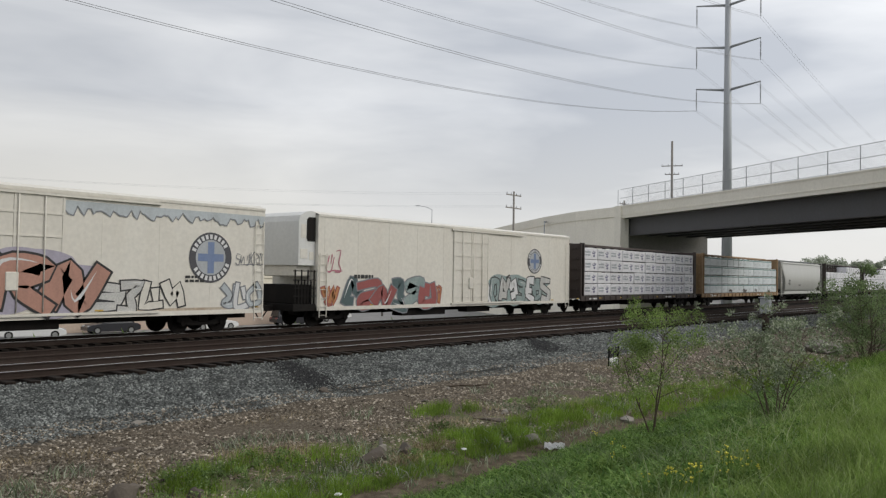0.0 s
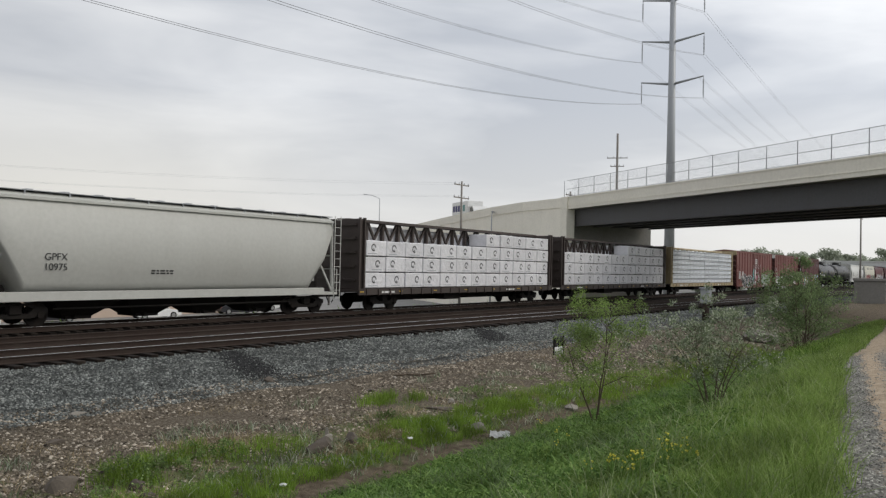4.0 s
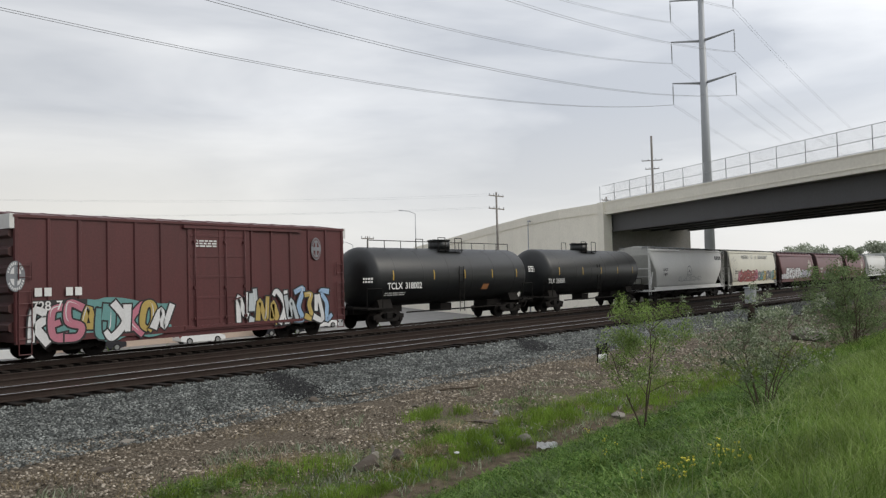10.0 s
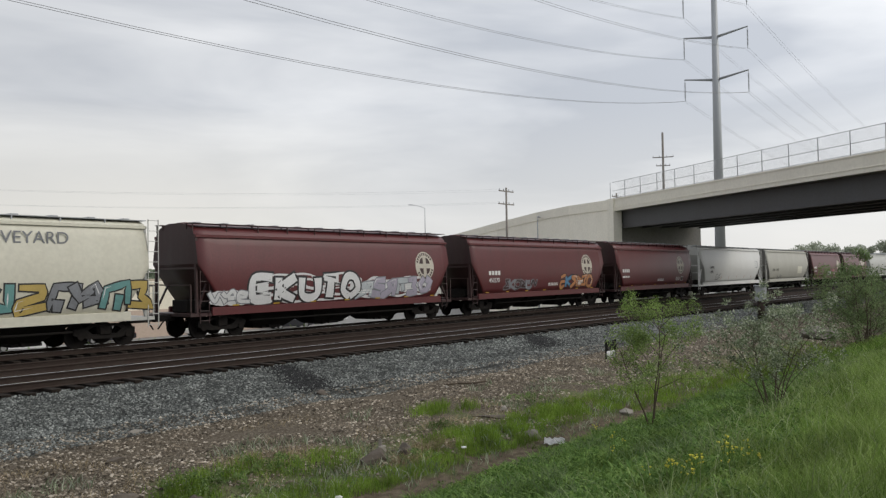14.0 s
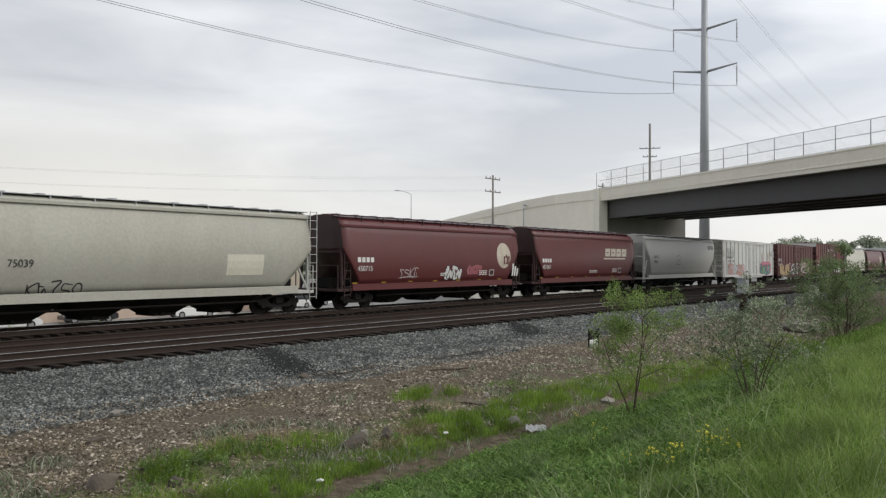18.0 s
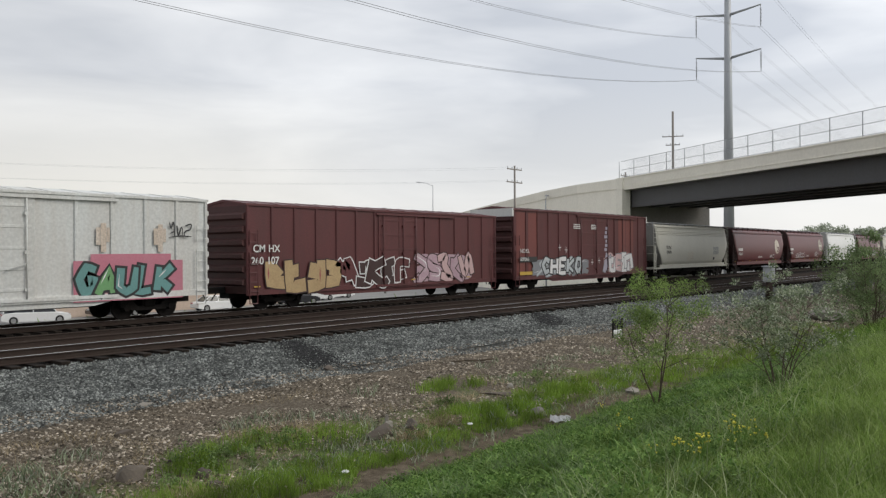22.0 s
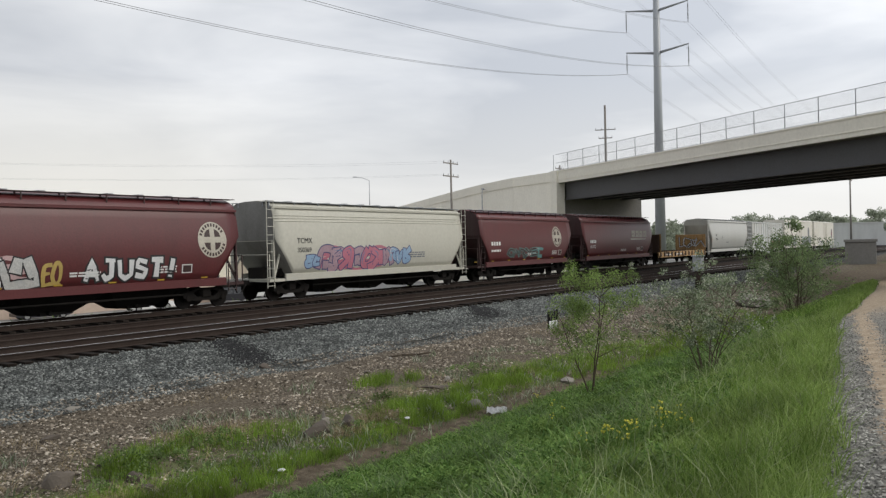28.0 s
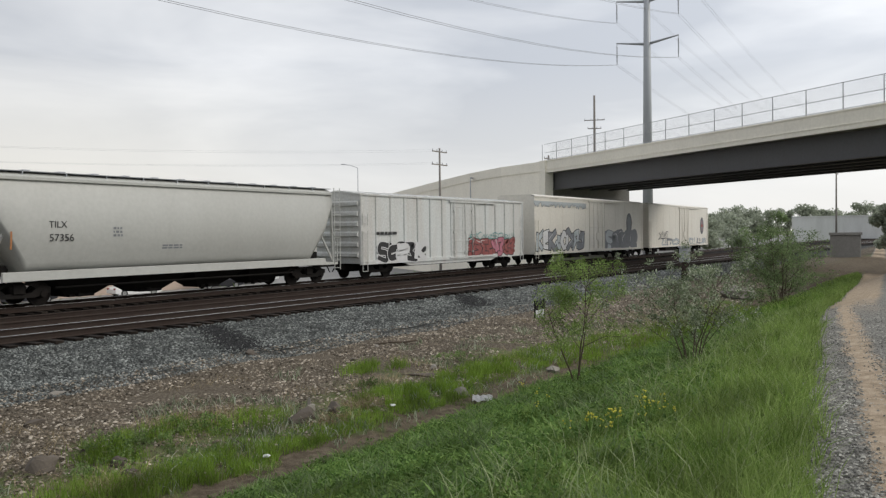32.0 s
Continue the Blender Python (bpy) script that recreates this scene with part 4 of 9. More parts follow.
    box(bm, x0, h, -0.35, 0.35, 0.5, sill - 0.01)
    box(bm, -4.5, -1.0, -1.3, -0.6, 0.35, sill - 0.02, 0.03)
    box(bm, 1.0, 3.2, -1.25, -0.6, 0.4, sill - 0.02, 0.03)
    part("underframe", bm, UNDER, t)
    bm = bmesh.new()
    side_ladder(bm, h - 0.3, sill - 0.35, top - 0.6, -1.53)
    part("ladder", bm, mat, t)
    bm = bmesh.new()
    side_ladder(bm, x0 + 0.3, sill - 0.35, top - 1.8, -1.53)
    part("ladder", bm, mat, t)
    for s in (-1, 1):
        truck(t, s * (h - 2.6))
    couplers(t, L)
    return t


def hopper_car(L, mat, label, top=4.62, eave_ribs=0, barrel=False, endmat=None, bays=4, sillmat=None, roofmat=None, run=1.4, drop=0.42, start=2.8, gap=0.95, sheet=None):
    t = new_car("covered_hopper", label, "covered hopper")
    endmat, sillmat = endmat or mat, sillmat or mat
    h = L / 2 - 0.75          # end of the underframe
    hb = h - 0.30             # end of the body at the roof
    sill, eave = 1.18, top - drop

    def half(z):
        u = (z - 0.9) / (eave - 0.9)
        u = min(1, max(0, u))
        if barrel:
            return 1.13 + 0.18 * u + 0.35 * math.sin(math.pi * u ** 0.9)
        return 1.34 + 0.22 * math.sin(math.pi * u ** 0.85)

    skin(t, half)

    def ring(x, zlow):
        n = 9
        lo = [(half(zlow + (eave - zlow) * i / n), zlow + (eave - zlow) * i / n) for i in range(n + 1)]
        roof = [(1.28 * math.cos(a), eave + 0.10 + (top - eave - 0.12) * math.sin(a)) for a in [math.pi / 2 * k / 5 for k in range(5)]]
        right = lo + roof
        return [(x, -y, z) for y, z in right] + [(x, y, z) for y, z in right[::-1]]

    bm = bmesh.new()
    start = min(start, eave - 0.2)
    st = [(-hb, start), (-hb + run * 0.5, (start + sill) / 2), (-hb + run, sill)]
    st += [(-hb + run + (2 * hb - 2 * run) * k / 6, sill) for k in range(1, 6)]
    st += [(hb - run, sill), (hb - run * 0.5, (start + sill) / 2), (hb, start)]
    loft(bm, [ring(x, z) for x, z in st], True)
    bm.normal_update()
    # faces turned endwise take the sheet paint, which holds grime and painted shade
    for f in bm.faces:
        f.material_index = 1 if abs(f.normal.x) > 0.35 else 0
    body = part("body", bm, [mat, sheet or (BROWN_DARK if endmat is BROWN_DARK else END_GRIME_SHADE)], t)
    # roof lip, running boards and hatch row
    bm = bmesh.new()
    for s in (-1, 1):
        extrude_x(bm, [(s * 1.28, eave + 0.02), (s * 1.40, eave + 0.02), (s * 1.40, eave + 0.12), (s * 1.28, eave + 0.14)], -hb, hb)
    part("roof_lip", bm, roofmat or mat, t)
    bm = bmesh.new()
    extrude_x(bm, [(-0.26, top - 0.05), (0.26, top - 0.05), (0.26, top), (-0.26, top)], -hb + 0.3, hb - 0.3)
    part("hatch_cover", bm, roofmat or mat, t)
    bm = bmesh.new()
    box(bm, -0.12, 0.12, -0.33, 0.33, -0.01, 0.035, 0.01)
    latch = part("hatch_latch", bm, GALV, t)
    k = -hb + 0.9
    latch.location = (k, 0, top)
    while k < hb - 1.4:
        k += 1.35
        o = new("hatch_latch", latch.data)
        o.parent = t
        o.location = (k, 0, top)
    bm = bmesh.new()
    for s in (-1, 1):
        box(bm, -hb - 0.1, hb + 0.1, s * 1.0 - 0.22, s * 1.0 + 0.22, top - 0.10, top - 0.075)
        k = -hb
        while k < hb:
            beam(bm, (k, s * 0.8, top - 0.3), (k, s * 0.8, top - 0.09), 0.05, 0.05)
            beam(bm, (k, s * 1.2, top - 0.4), (k, s * 1.2, top - 0.09), 0.04, 0.04)
            k += 1.6
    part("running_board", bm, BROWN_DARK if endmat is BROWN_DARK else GALV, t)
    for j in range(eave_ribs):
        bm = bmesh.new()
        z = eave - 0.30 - 0.13 * j
        extrude_x(bm, [(-half(z) + 0.01, z - 0.03), (-half(z) - 0.025, z), (-half(z) + 0.01, z + 0.03)], -hb + 0.05, hb - 0.05)
        part("eave_rib", bm, mat, t)
    # side sills, end posts, slope braces
    for s in (-1, 1):
        bm = bmesh.new()
        extrude_x(bm, [(s * 1.40, sill - 0.26), (s * 1.50, sill - 0.26), (s * 1.50, sill + 0.04), (s * 1.40, sill + 0.06)], -h + 1.0, h - 1.0)
        part("side_sill", bm, sillmat, t)
    for e in (-1, 1):
        bm = bmesh.new()
        a, b = sorted((e * (h - 0.02), e * (h - run - 0.6)))
        box(bm, a, b, -1.45, 1.45, sill - 0.28, sill - 0.16)
        part("end_platform", bm, endmat, t)
        bm = bmesh.new()
        for s in (-1, 1):
            beam(bm, (e * (hb - 0.05), s * 1.38, sill - 0.2), (e * (hb - 0.05), s * 1.30, eave), 0.12, 0.09)
            beam(bm, (e * (hb - 0.05), s * 1.38, sill - 0.1), (e * (hb - run * 0.55), s * 1.25, (eave + sill) / 2 - 0.2), 0.08, 0.07)
            beam(bm, (e * (h - 0.05), s * 1.42, sill - 0.2), (e * (h - 0.05), s * 1.42, sill + 0.95), 0.04, 0.04)
        beam(bm, (e * (h - 0.05), -1.42, sill + 0.95), (e * (h - 0.05), 1.42, sill + 0.95), 0.04, 0.04)
        beam(bm, (e * (hb - 0.05), -1.38, sill + 1.6), (e * (hb - 0.05), 1.38, sill + 1.6), 0.06, 0.08)
        part("end_frame", bm, endmat, t)
        bm = bmesh.new()
        side_ladder(bm, e * (hb + (-0.35 if endmat is BROWN_DARK else 0.22)), sill - 0.55, sill + 1.5 if endmat is BROWN_DARK else top - 0.05, -1.42)
        part("ladder", bm, endmat, t)
        bm = bmesh.new()
        box(bm, min(e * (h - 1.1), e * (h - 0.5)), max(e * (h - 1.1), e * (h - 0.5)), -0.5, 0.5, sill - 0.15, sill + 0.35, 0.03)
        bar(bm, (e * (h - 1.3), -0.9, sill + 0.1), (e * (h - 1.3), 0.3, sill + 0.1), 0.2, 10)
        part("brake_gear", bm, UNDER, t)
        truck(t, e * (h - 1.75))
    # discharge bays, wide at the top, with gaps of daylight below
    span = 2 * (h - 2.9)
    for k in range(bays):
        cx = -span / 2 + span * (k + 0.5) / bays
        w = span / bays / 2
        bm = bmesh.new()
        loft(bm, [[(cx - w, -1.36, sill - 0.2), (cx + w, -1.36, sill - 0.2), (cx + w, 1.36, sill - 0.2), (cx - w, 1.36, sill - 0.2)],
                  [(cx - w + gap, -0.42, 0.22), (cx + w - gap, -0.42, 0.22), (cx + w - gap, 0.42, 0.22), (cx - w + gap, 0.42, 0.22)]])
        bay = part("discharge_bay", bm, UNDER, t)
        bm = bmesh.new()
        box(bm, cx - 0.5, cx + 0.5, -0.6, 0.6, 0.2, 0.30)
        bar(bm, (cx - 0.2, -0.8, 0.28), (cx - 0.2, -0.5, 0.28), 0.08, 8)
        part("outlet_gate", bm, UNDER, bay)
    bm = bmesh.new()
    bar(bm, (-h + 3.0, -1.2, 0.62), (h - 3.0, -1.2, 0.62), 0.045, 6)
    part("brake_pipe", bm, UNDER, t)
    couplers(t, L)
    return t


def tank_car(L, label, r=1.50, long_rail=False):
    t = new_car("tank_car", label, "tank car")
    h = L / 2 - 1.0
    zc = 1.0 + r + 0.05
    skin(t, lambda z: math.sqrt(max(0.01, (r + 0.004) ** 2 - (z - zc) ** 2)))
    bm = bmesh.new()
    st = [(-h + 0.7 * (1 - math.cos(math.pi / 2 * k / 6)), r * math.sin(math.pi / 2 * max(k, 0.4) / 6)) for k in range(7)]
    full = st + [(0, r)] + [(-x, q) for x, q in st[::-1]]
    loft(bm, [[(x, q * math.cos(2 * math.pi * i / 40), zc + q * math.sin(2 * math.pi * i / 40)) for i in range(40)] for x, q in full], True)
    part("tank", bm, BLACK, t)
    for x in (-h * 0.75, -h * 0.45, -h * 0.15, h * 0.15, h * 0.45, h * 0.75):
        bm = bmesh.new()
        loft(bm, [[(x + d, q * math.cos(2 * math.pi * i / 40), zc + q * math.sin(2 * math.pi * i / 40)) for i in range(40)] for d, q in ((-0.02, r), (-0.015, r + 0.006), (0.015, r + 0.006), (0.02, r))], True, caps=False)
        part("weld_seam", bm, BLACK, t)
    bm = bmesh.new()
    bar(bm, (0, 0, zc + r - 0.1), (0, 0, zc + r + 0.42), 0.62, 20)
    bar(bm, (0, 0, zc + r + 0.42), (0, 0, zc + r + 0.50), 0.66, 20)
    part("dome", bm, BLACK, t)
    z = zc + r + 0.02
    for y in (-0.8, 0.8):
        bm = bmesh.new()
        box(bm, -1.1, 1.1, y - 0.14, y + 0.14, z - 0.14, z - 0.10)
        part("top_platform", bm, UNDER, t, "black dome walkway")
        for x0, x1 in ((-1.1, -0.45), (0.45, 1.1)):
            bm = bmesh.new()
            bar(bm, (x0, y, z - 0.3), (x0, y, z + 0.55), 0.022, 5)
            bar(bm, (x1, y, z - 0.3), (x1, y, z + 0.55), 0.022, 5)
            bar(bm, (x0, y, z + 0.55), (x1, y, z + 0.55), 0.022, 5)
            part("dome_handrail", bm, UNDER, t)
    if long_rail:
        bm = bmesh.new()
        bar(bm, (-h + 0.9, -0.45, z + 0.32), (h - 0.9, -0.45, z + 0.32), 0.022, 5)
        for k in range(11):
            x = -h + 0.9 + k * (2 * h - 1.8) / 10
            bar(bm, (x, -0.45, z - 0.12), (x, -0.45, z + 0.32), 0.02, 5)
        part("top_handrail", bm, UNDER, t, "long black handrail along the top")
    bm = bmesh.new()
    side_ladder(bm, 0.0, 0.6, zc + 0.5, -1.50)
    part("ladder", bm, UNDER, t)
    bm = bmesh.new()
    for s in (-1, 1):
        a, b = sorted((s * (h + 0.25), s * (h - 3.4)))
        box(bm, a, b, -0.5, 0.5, 0.75, 1.12)
        box(bm, min(s * (h + 0.3), s * (h - 0.9)), max(s * (h + 0.3), s * (h - 0.9)), -1.5, 1.5, 0.98, 1.06)
        for y in (-1.45, 1.45):
            for x in (h + 0.28, h - 0.85):
                bar(bm, (s * x, y, 1.05), (s * x, y, 2.0), 0.022, 5)
            bar(bm, (s * (h + 0.28), y, 2.0), (s * (h - 0.85), y, 2.0), 0.022, 5)
        loft(bm, [[(s * (h - 1.4) + a, -1.2 + 0 * a, 1.0), (s * (h - 1.4) + a, 1.2, 1.0), (s * (h - 1.4) + a, 0.95, 1.65), (s * (h - 1.4) + a, -0.95, 1.65)] for a in (-0.5, 0.5)])
    bar(bm, (-h + 3.2, -1.0, 0.72), (h - 3.2, -1.0, 0.72), 0.04, 6)
    box(bm, -0.5, 0.5, -0.4, 0.4, 0.62, 1.05)
    part("underframe", bm, UNDER, t)
    for s in (-1, 1):
        truck(t, s * (h - 1.7))
    couplers(t, L)
    for x in (-h * 0.78, -h * 0.33, h * 0.05, h * 0.42, h * 0.78):
        bm = bmesh.new()
        for k in range(2):
            a0, a1 = -0.12 + k * 0.16, -0.12 + (k + 1) * 0.16
            q = [(x - 0.04, -(r + 0.006) * math.cos(a), zc + (r + 0.006) * math.sin(a)) for a in (a0, a1)]
            w = [(x + 0.04, yy, zz) for _, yy, zz in q]
            f = bm.faces.new([bm.verts.new(v) for v in (q[0], w[0], w[1], q[1])])
        part("reflector", bm, REFLECT, t)
    return t


def beam_car(L, label, frame_mat, sill_mat, wrap, tiers, steps, tall=4.75, bundle=1.9, truss=True, mark=None, band=None):
    """A centre-beam flat car with wrapped lumber; steps: for each half of the load, how many tiers it has."""
    t = new_car("centerbeam_flatcar", label, "lumber flatcar")
    skin(t, lambda z: 1.57)
    h = L / 2 - 0.75
    bm = bmesh.new()
    extrude_x(bm, [(-1.5, 0.98), (1.5, 0.98), (1.5, 1.12), (-1.5, 1.12)], -h, h)
    part("deck", bm, FRAME, t)
    for s in (-1, 1):
        bm = bmesh.new()
        extrude_x(bm, [(s * 1.46, 0.84), (s * 1.56, 0.84), (s * 1.56, 1.16), (s * 1.46, 1.16)], -h, h)
        for k in range(22):
            x = -h + 0.6 + k * (2 * h - 1.2) / 21
            box(bm, x - 0.05, x + 0.05, s * 1.58 - 0.03, s * 1.58 + 0.03, 0.82, 1.14)
        part("side_sill", bm, sill_mat, t)
        bm = bmesh.new()
        a, b = sorted((s * (h - 0.02), s * (h - 0.42)))
        box(bm, a, b, -1.45, 1.45, 1.12, tall - 0.05, 0.03)
        for z in (1.6, 2.3, 3.0, 3.7, 4.4):
            a2, b2 = sorted((s * (h - 0.02), s * (h + 0.10)))
            box(bm, a2, b2, -1.3, 1.3, z - 0.05, z + 0.05)
        part("bulkhead", bm, frame_mat, t)
        for y in (-1.49, 1.49):
            for q, w in ((0.38, 0.16), (0.04, 0.10)):
                bm = bmesh.new()
                beam(bm, (s * (h - q), y, 1.1), (s * (h - q), y, tall), w, 0.10)
                part("bulkhead_post", bm, frame_mat, t)
    bm = bmesh.new()
    box(bm, -h + 0.4, h - 0.4, -0.42, 0.42, tall - 0.13, tall)
    part("top_chord", bm, frame_mat, t)
    n = 15
    for k in range(n):
        x = -h + 0.9 + k * (2 * h - 1.8) / (n - 1)
        w = (2 * h - 1.8) / (n - 1)
        bm = bmesh.new()
        beam(bm, (x, 0, 1.12), (x, 0, tall - 0.1), 0.20, 0.16)
        post = part("centre_post", bm, frame_mat, t)
        if k < n - 1:
            bm = bmesh.new()
            beam(bm, (x + w * 0.1, 0, tall - 0.15), (x + w * 0.5, 0, tall - 1.0), 0.12, 0.12)
            beam(bm, (x + w * 0.9, 0, tall - 0.15), (x + w * 0.5, 0, tall - 1.0), 0.12, 0.12)
            part("brace", bm, frame_mat, post)
    z0 = 1.16
    th = (tall - 0.30 - z0) / tiers
    x0, x1 = -h + 0.52, h - 0.52
    cols = max(2, round((x1 - x0) / bundle))
    bw = (x1 - x0) / cols
    rng = random.Random(int(L * 100) + tiers)
    mats = (wrap, mark or (PRINT if band else RING_GREY), band or TEAL, PRINT)
    for s in (-1, 1):
        for k in range(cols):
            nt = steps(k / cols) if s < 0 or (0.42 < k / cols < 0.56) else tiers
            for j in range(nt):
                bm = bmesh.new()
                xa, xb = x0 + k * bw + rng.uniform(0.0, 0.03), x0 + (k + 1) * bw - rng.uniform(0.0, 0.03)
                za, zb = z0 + j * th + 0.03, z0 + (j + 1) * th - rng.uniform(0.0, 0.03)
                y1 = s * (1.50 + rng.uniform(-0.04, 0.02))
                ya, yb = sorted((s * 0.16, y1))
                box(bm, xa, xb, ya, yb, za, zb, 0.035)
                if s < 0:
                    if band:
                        box(bm, xa + 0.02, xb - 0.02, ya - 0.008, ya, zb - 0.13, zb - 0.05, mi=2)
                        d = xa + 0.2
                        while d < xb - 0.5:
                            box(bm, d, d + rng.uniform(0.3, 0.5), ya - 0.006, ya, za + th * 0.42, za + th * 0.42 + 0.035, mi=1)
                            box(bm, d, d + rng.uniform(0.2, 0.35), ya - 0.006, ya, za + th * 0.42 - 0.09, za + th * 0.42 - 0.06, mi=1)
                            d += rng.uniform(0.9, 1.2)
                    elif mark:
                        # a winged mark and two lines of print beside it
                        cx, cz, q = xa + bw * 0.70, za + th * 0.50, min(th, bw) * 0.34
                        for shape in (((-1.0, 0.35), (-0.75, 0.0), (-0.2, -0.2), (0.45, 0.0), (1.0, 0.55), (0.4, 0.42), (0.0, 0.12), (-0.45, 0.2)), ((-0.45, -0.35), (0.1, -0.42), (0.55, -0.2), (0.45, -0.8), (-0.3, -0.8)), ((-0.15, 0.35), (0.3, 0.5), (0.0, 0.75), (-0.4, 0.6))):
                            bm.faces.new([bm.verts.new((cx + q * u, ya - 0.006, cz + q * v)) for u, v in shape]).material_index = 1
                        for kk in range(2):
                            d = xa + bw * 0.06
                            while d < xa + bw * 0.42:
                                w = rng.uniform(0.05, 0.12)
                                box(bm, d, d + w, ya - 0.006, ya, cz + 0.04 - kk * 0.19, cz + (0.14 if rng.random() < 0.6 else 0.17) - kk * 0.19, mi=3)
                                d += w + 0.025
                    else:
                        # tear flap with a dark round print
                        cx, cz, q = (xa + xb) / 2 + rng.uniform(-0.3, 0.3), (za + zb) / 2 + 0.04, th * 0.24
                        m = 12
                        o = [bm.verts.new((cx + q * math.cos(6.283 * i / m), ya - 0.006, cz + q * math.sin(6.283 * i / m))) for i in range(m)]
                        c = [bm.verts.new((cx + 0.66 * q * math.cos(6.283 * i / m), ya - 0.006, cz + 0.62 * q * math.sin(6.283 * i / m))) for i in range(m)]
                        for i in range(m - 2):
                            bm.faces.new((o[i], o[i + 1], c[i + 1], c[i])).material_index = 1
                        bm.faces.new([bm.verts.new((cx + q * u, ya - 0.006, cz + q * v)) for u, v in ((-0.45, -0.75), (0.0, -0.15), (0.45, -0.75), (0.0, -0.45))]).material_index = 1
                        box(bm, cx - 0.45, cx + rng.uniform(0.2, 0.5), ya - 0.005, ya, za + 0.10, za + 0.13, mi=3)
                part("lumber_pack", bm, mats, t)
    for s in (-1, 1):
        truck(t, s * (h - 2.6))
    bm = bmesh.new()
    box(bm, -h + 3.5, h - 3.5, -0.3, 0.3, 0.45, 0.98)
    box(bm, -2.5, -0.8, -1.2, -0.5, 0.45, 0.95, 0.03)
    part("centre_sill", bm, UNDER, t)
    couplers(t, L)
    return t


def flat_car(L, label):
    t = new_car("bulkhead_flatcar", label, "flatcar")
    skin(t, lambda z: 1.545)
    h = L / 2 - 0.7
    bm = bmesh.new()
    box(bm, -h, h, -1.42, 1.42, 1.15, 1.24)
    deck = part("deck", bm, DECK_WOOD, t, "worn plank deck")
    bm = bmesh.new()
    box(bm, -0.12, 0.12, -1.40, 1.40, 0.0, 0.04)
    plank = part("plank", bm, DECK_WOOD, deck)
    plank.location = (-h + 0.6, 0, 1.24)
    rp = random.Random(8)
    for k in range(1, int((2 * h - 1.2) / 0.255)):
        o = new("plank", plank.data)
        o.parent = deck
        o.location = (-h + 0.6 + 0.255 * k, rp.uniform(-0.02, 0.02), 1.235 + rp.uniform(0, 0.025))
    for s in (-1, 1):
        bm = bmesh.new()
        extrude_x(bm, [(s * 1.42, 0.72), (s * 1.54, 0.72), (s * 1.54, 1.26), (s * 1.42, 1.26)], -h, h)
        part("side_sill", bm, ORANGE, t)
        for k in range(14):
            x = -h + 0.5 + k * (2 * h - 1) / 13
            bm = bmesh.new()
            box(bm, x - 0.09, x + 0.09, s * 1.58 - 0.04, s * 1.58 + 0.04, 0.80, 1.22)
            part("stake_pocket", bm, FRAME, t)
        bm = bmesh.new()
        a, b = sorted((s * (h - 0.05), s * (h - 0.3)))
        box(bm, a, b, -1.45, 1.45, 1.2, 2.95, 0.02)
        for y in (-1.46, -0.5, 0.5, 1.46):
            beam(bm, (s * (h - 0.32), y, 1.2), (s * (h - 0.32), y, 2.95), 0.14, 0.12)
        # the left bulkhead takes the dark deck brown, the right one orange
        part("bulkhead", bm, ORANGE if s > 0 else DECK_WOOD, t, "orange steel end bulkhead" if s > 0 else "dark brown end bulkhead")
        bm = bmesh.new()
        for y in (-1.52, 1.52):
            beam(bm, (s * (h - 0.30), y, 1.2), (s * (h - 0.30), y, 2.97), 0.30, 0.06)
        part("bulkhead_edge", bm, ORANGE, t)
        truck(t, s * (h - 1.9))
    bm = bmesh.new()
    box(bm, -h + 2.5, h - 2.5, -0.4, 0.4, 0.45, 1.14)
    part("centre_sill", bm, UNDER, t)
    couplers(t, L)
    return t

# coupling lines along the train, in metres from the start of the plan at the first moment
JOINTS = [-2.10, 22.74, 47.99, 69.86, 93.57, 112.35, 134.90, 158.41, 181.33, 200.82, 217.65, 234.51, 251.25, 267.95, 287.39, 305.40, 323.31, 341.34, 357.95, 377.60, 396.20, 413.86, 431.35, 450.44, 470.43, 489.86, 509.93, 527.65, 545.42, 562.62, 580.00, 597.71, 615.33, 630.56, 648.12, 664.43, 683.80, 703.67, 727.87, 750.01]
# how far the train has run at each time
RUN = [(0.0, 0.00), (1.0, 20.40), (2.0, 40.85), (3.0, 61.37), (6.0, 123.26), (7.0, 144.42), (8.0, 164.52), (9.0, 185.72), (10.0, 206.12), (11.0, 226.48), (12.0, 246.76), (13.0, 266.92), (14.0, 287.47), (17.0, 348.94), (18.0, 369.43), (19.0, 389.90), (20.0, 410.05), (21.0, 430.49), (22.0, 450.46), (23.0, 471.18), (24.0, 491.17), (25.0, 511.54), (28.0, 572.62), (29.0, 592.25), (30.0, 612.29), (31.0, 632.25), (32.0, 651.67)]
TRAIN = []


def length(k):
    return JOINTS[k + 1] - JOINTS[k]


def full(n):
    return lambda u: n


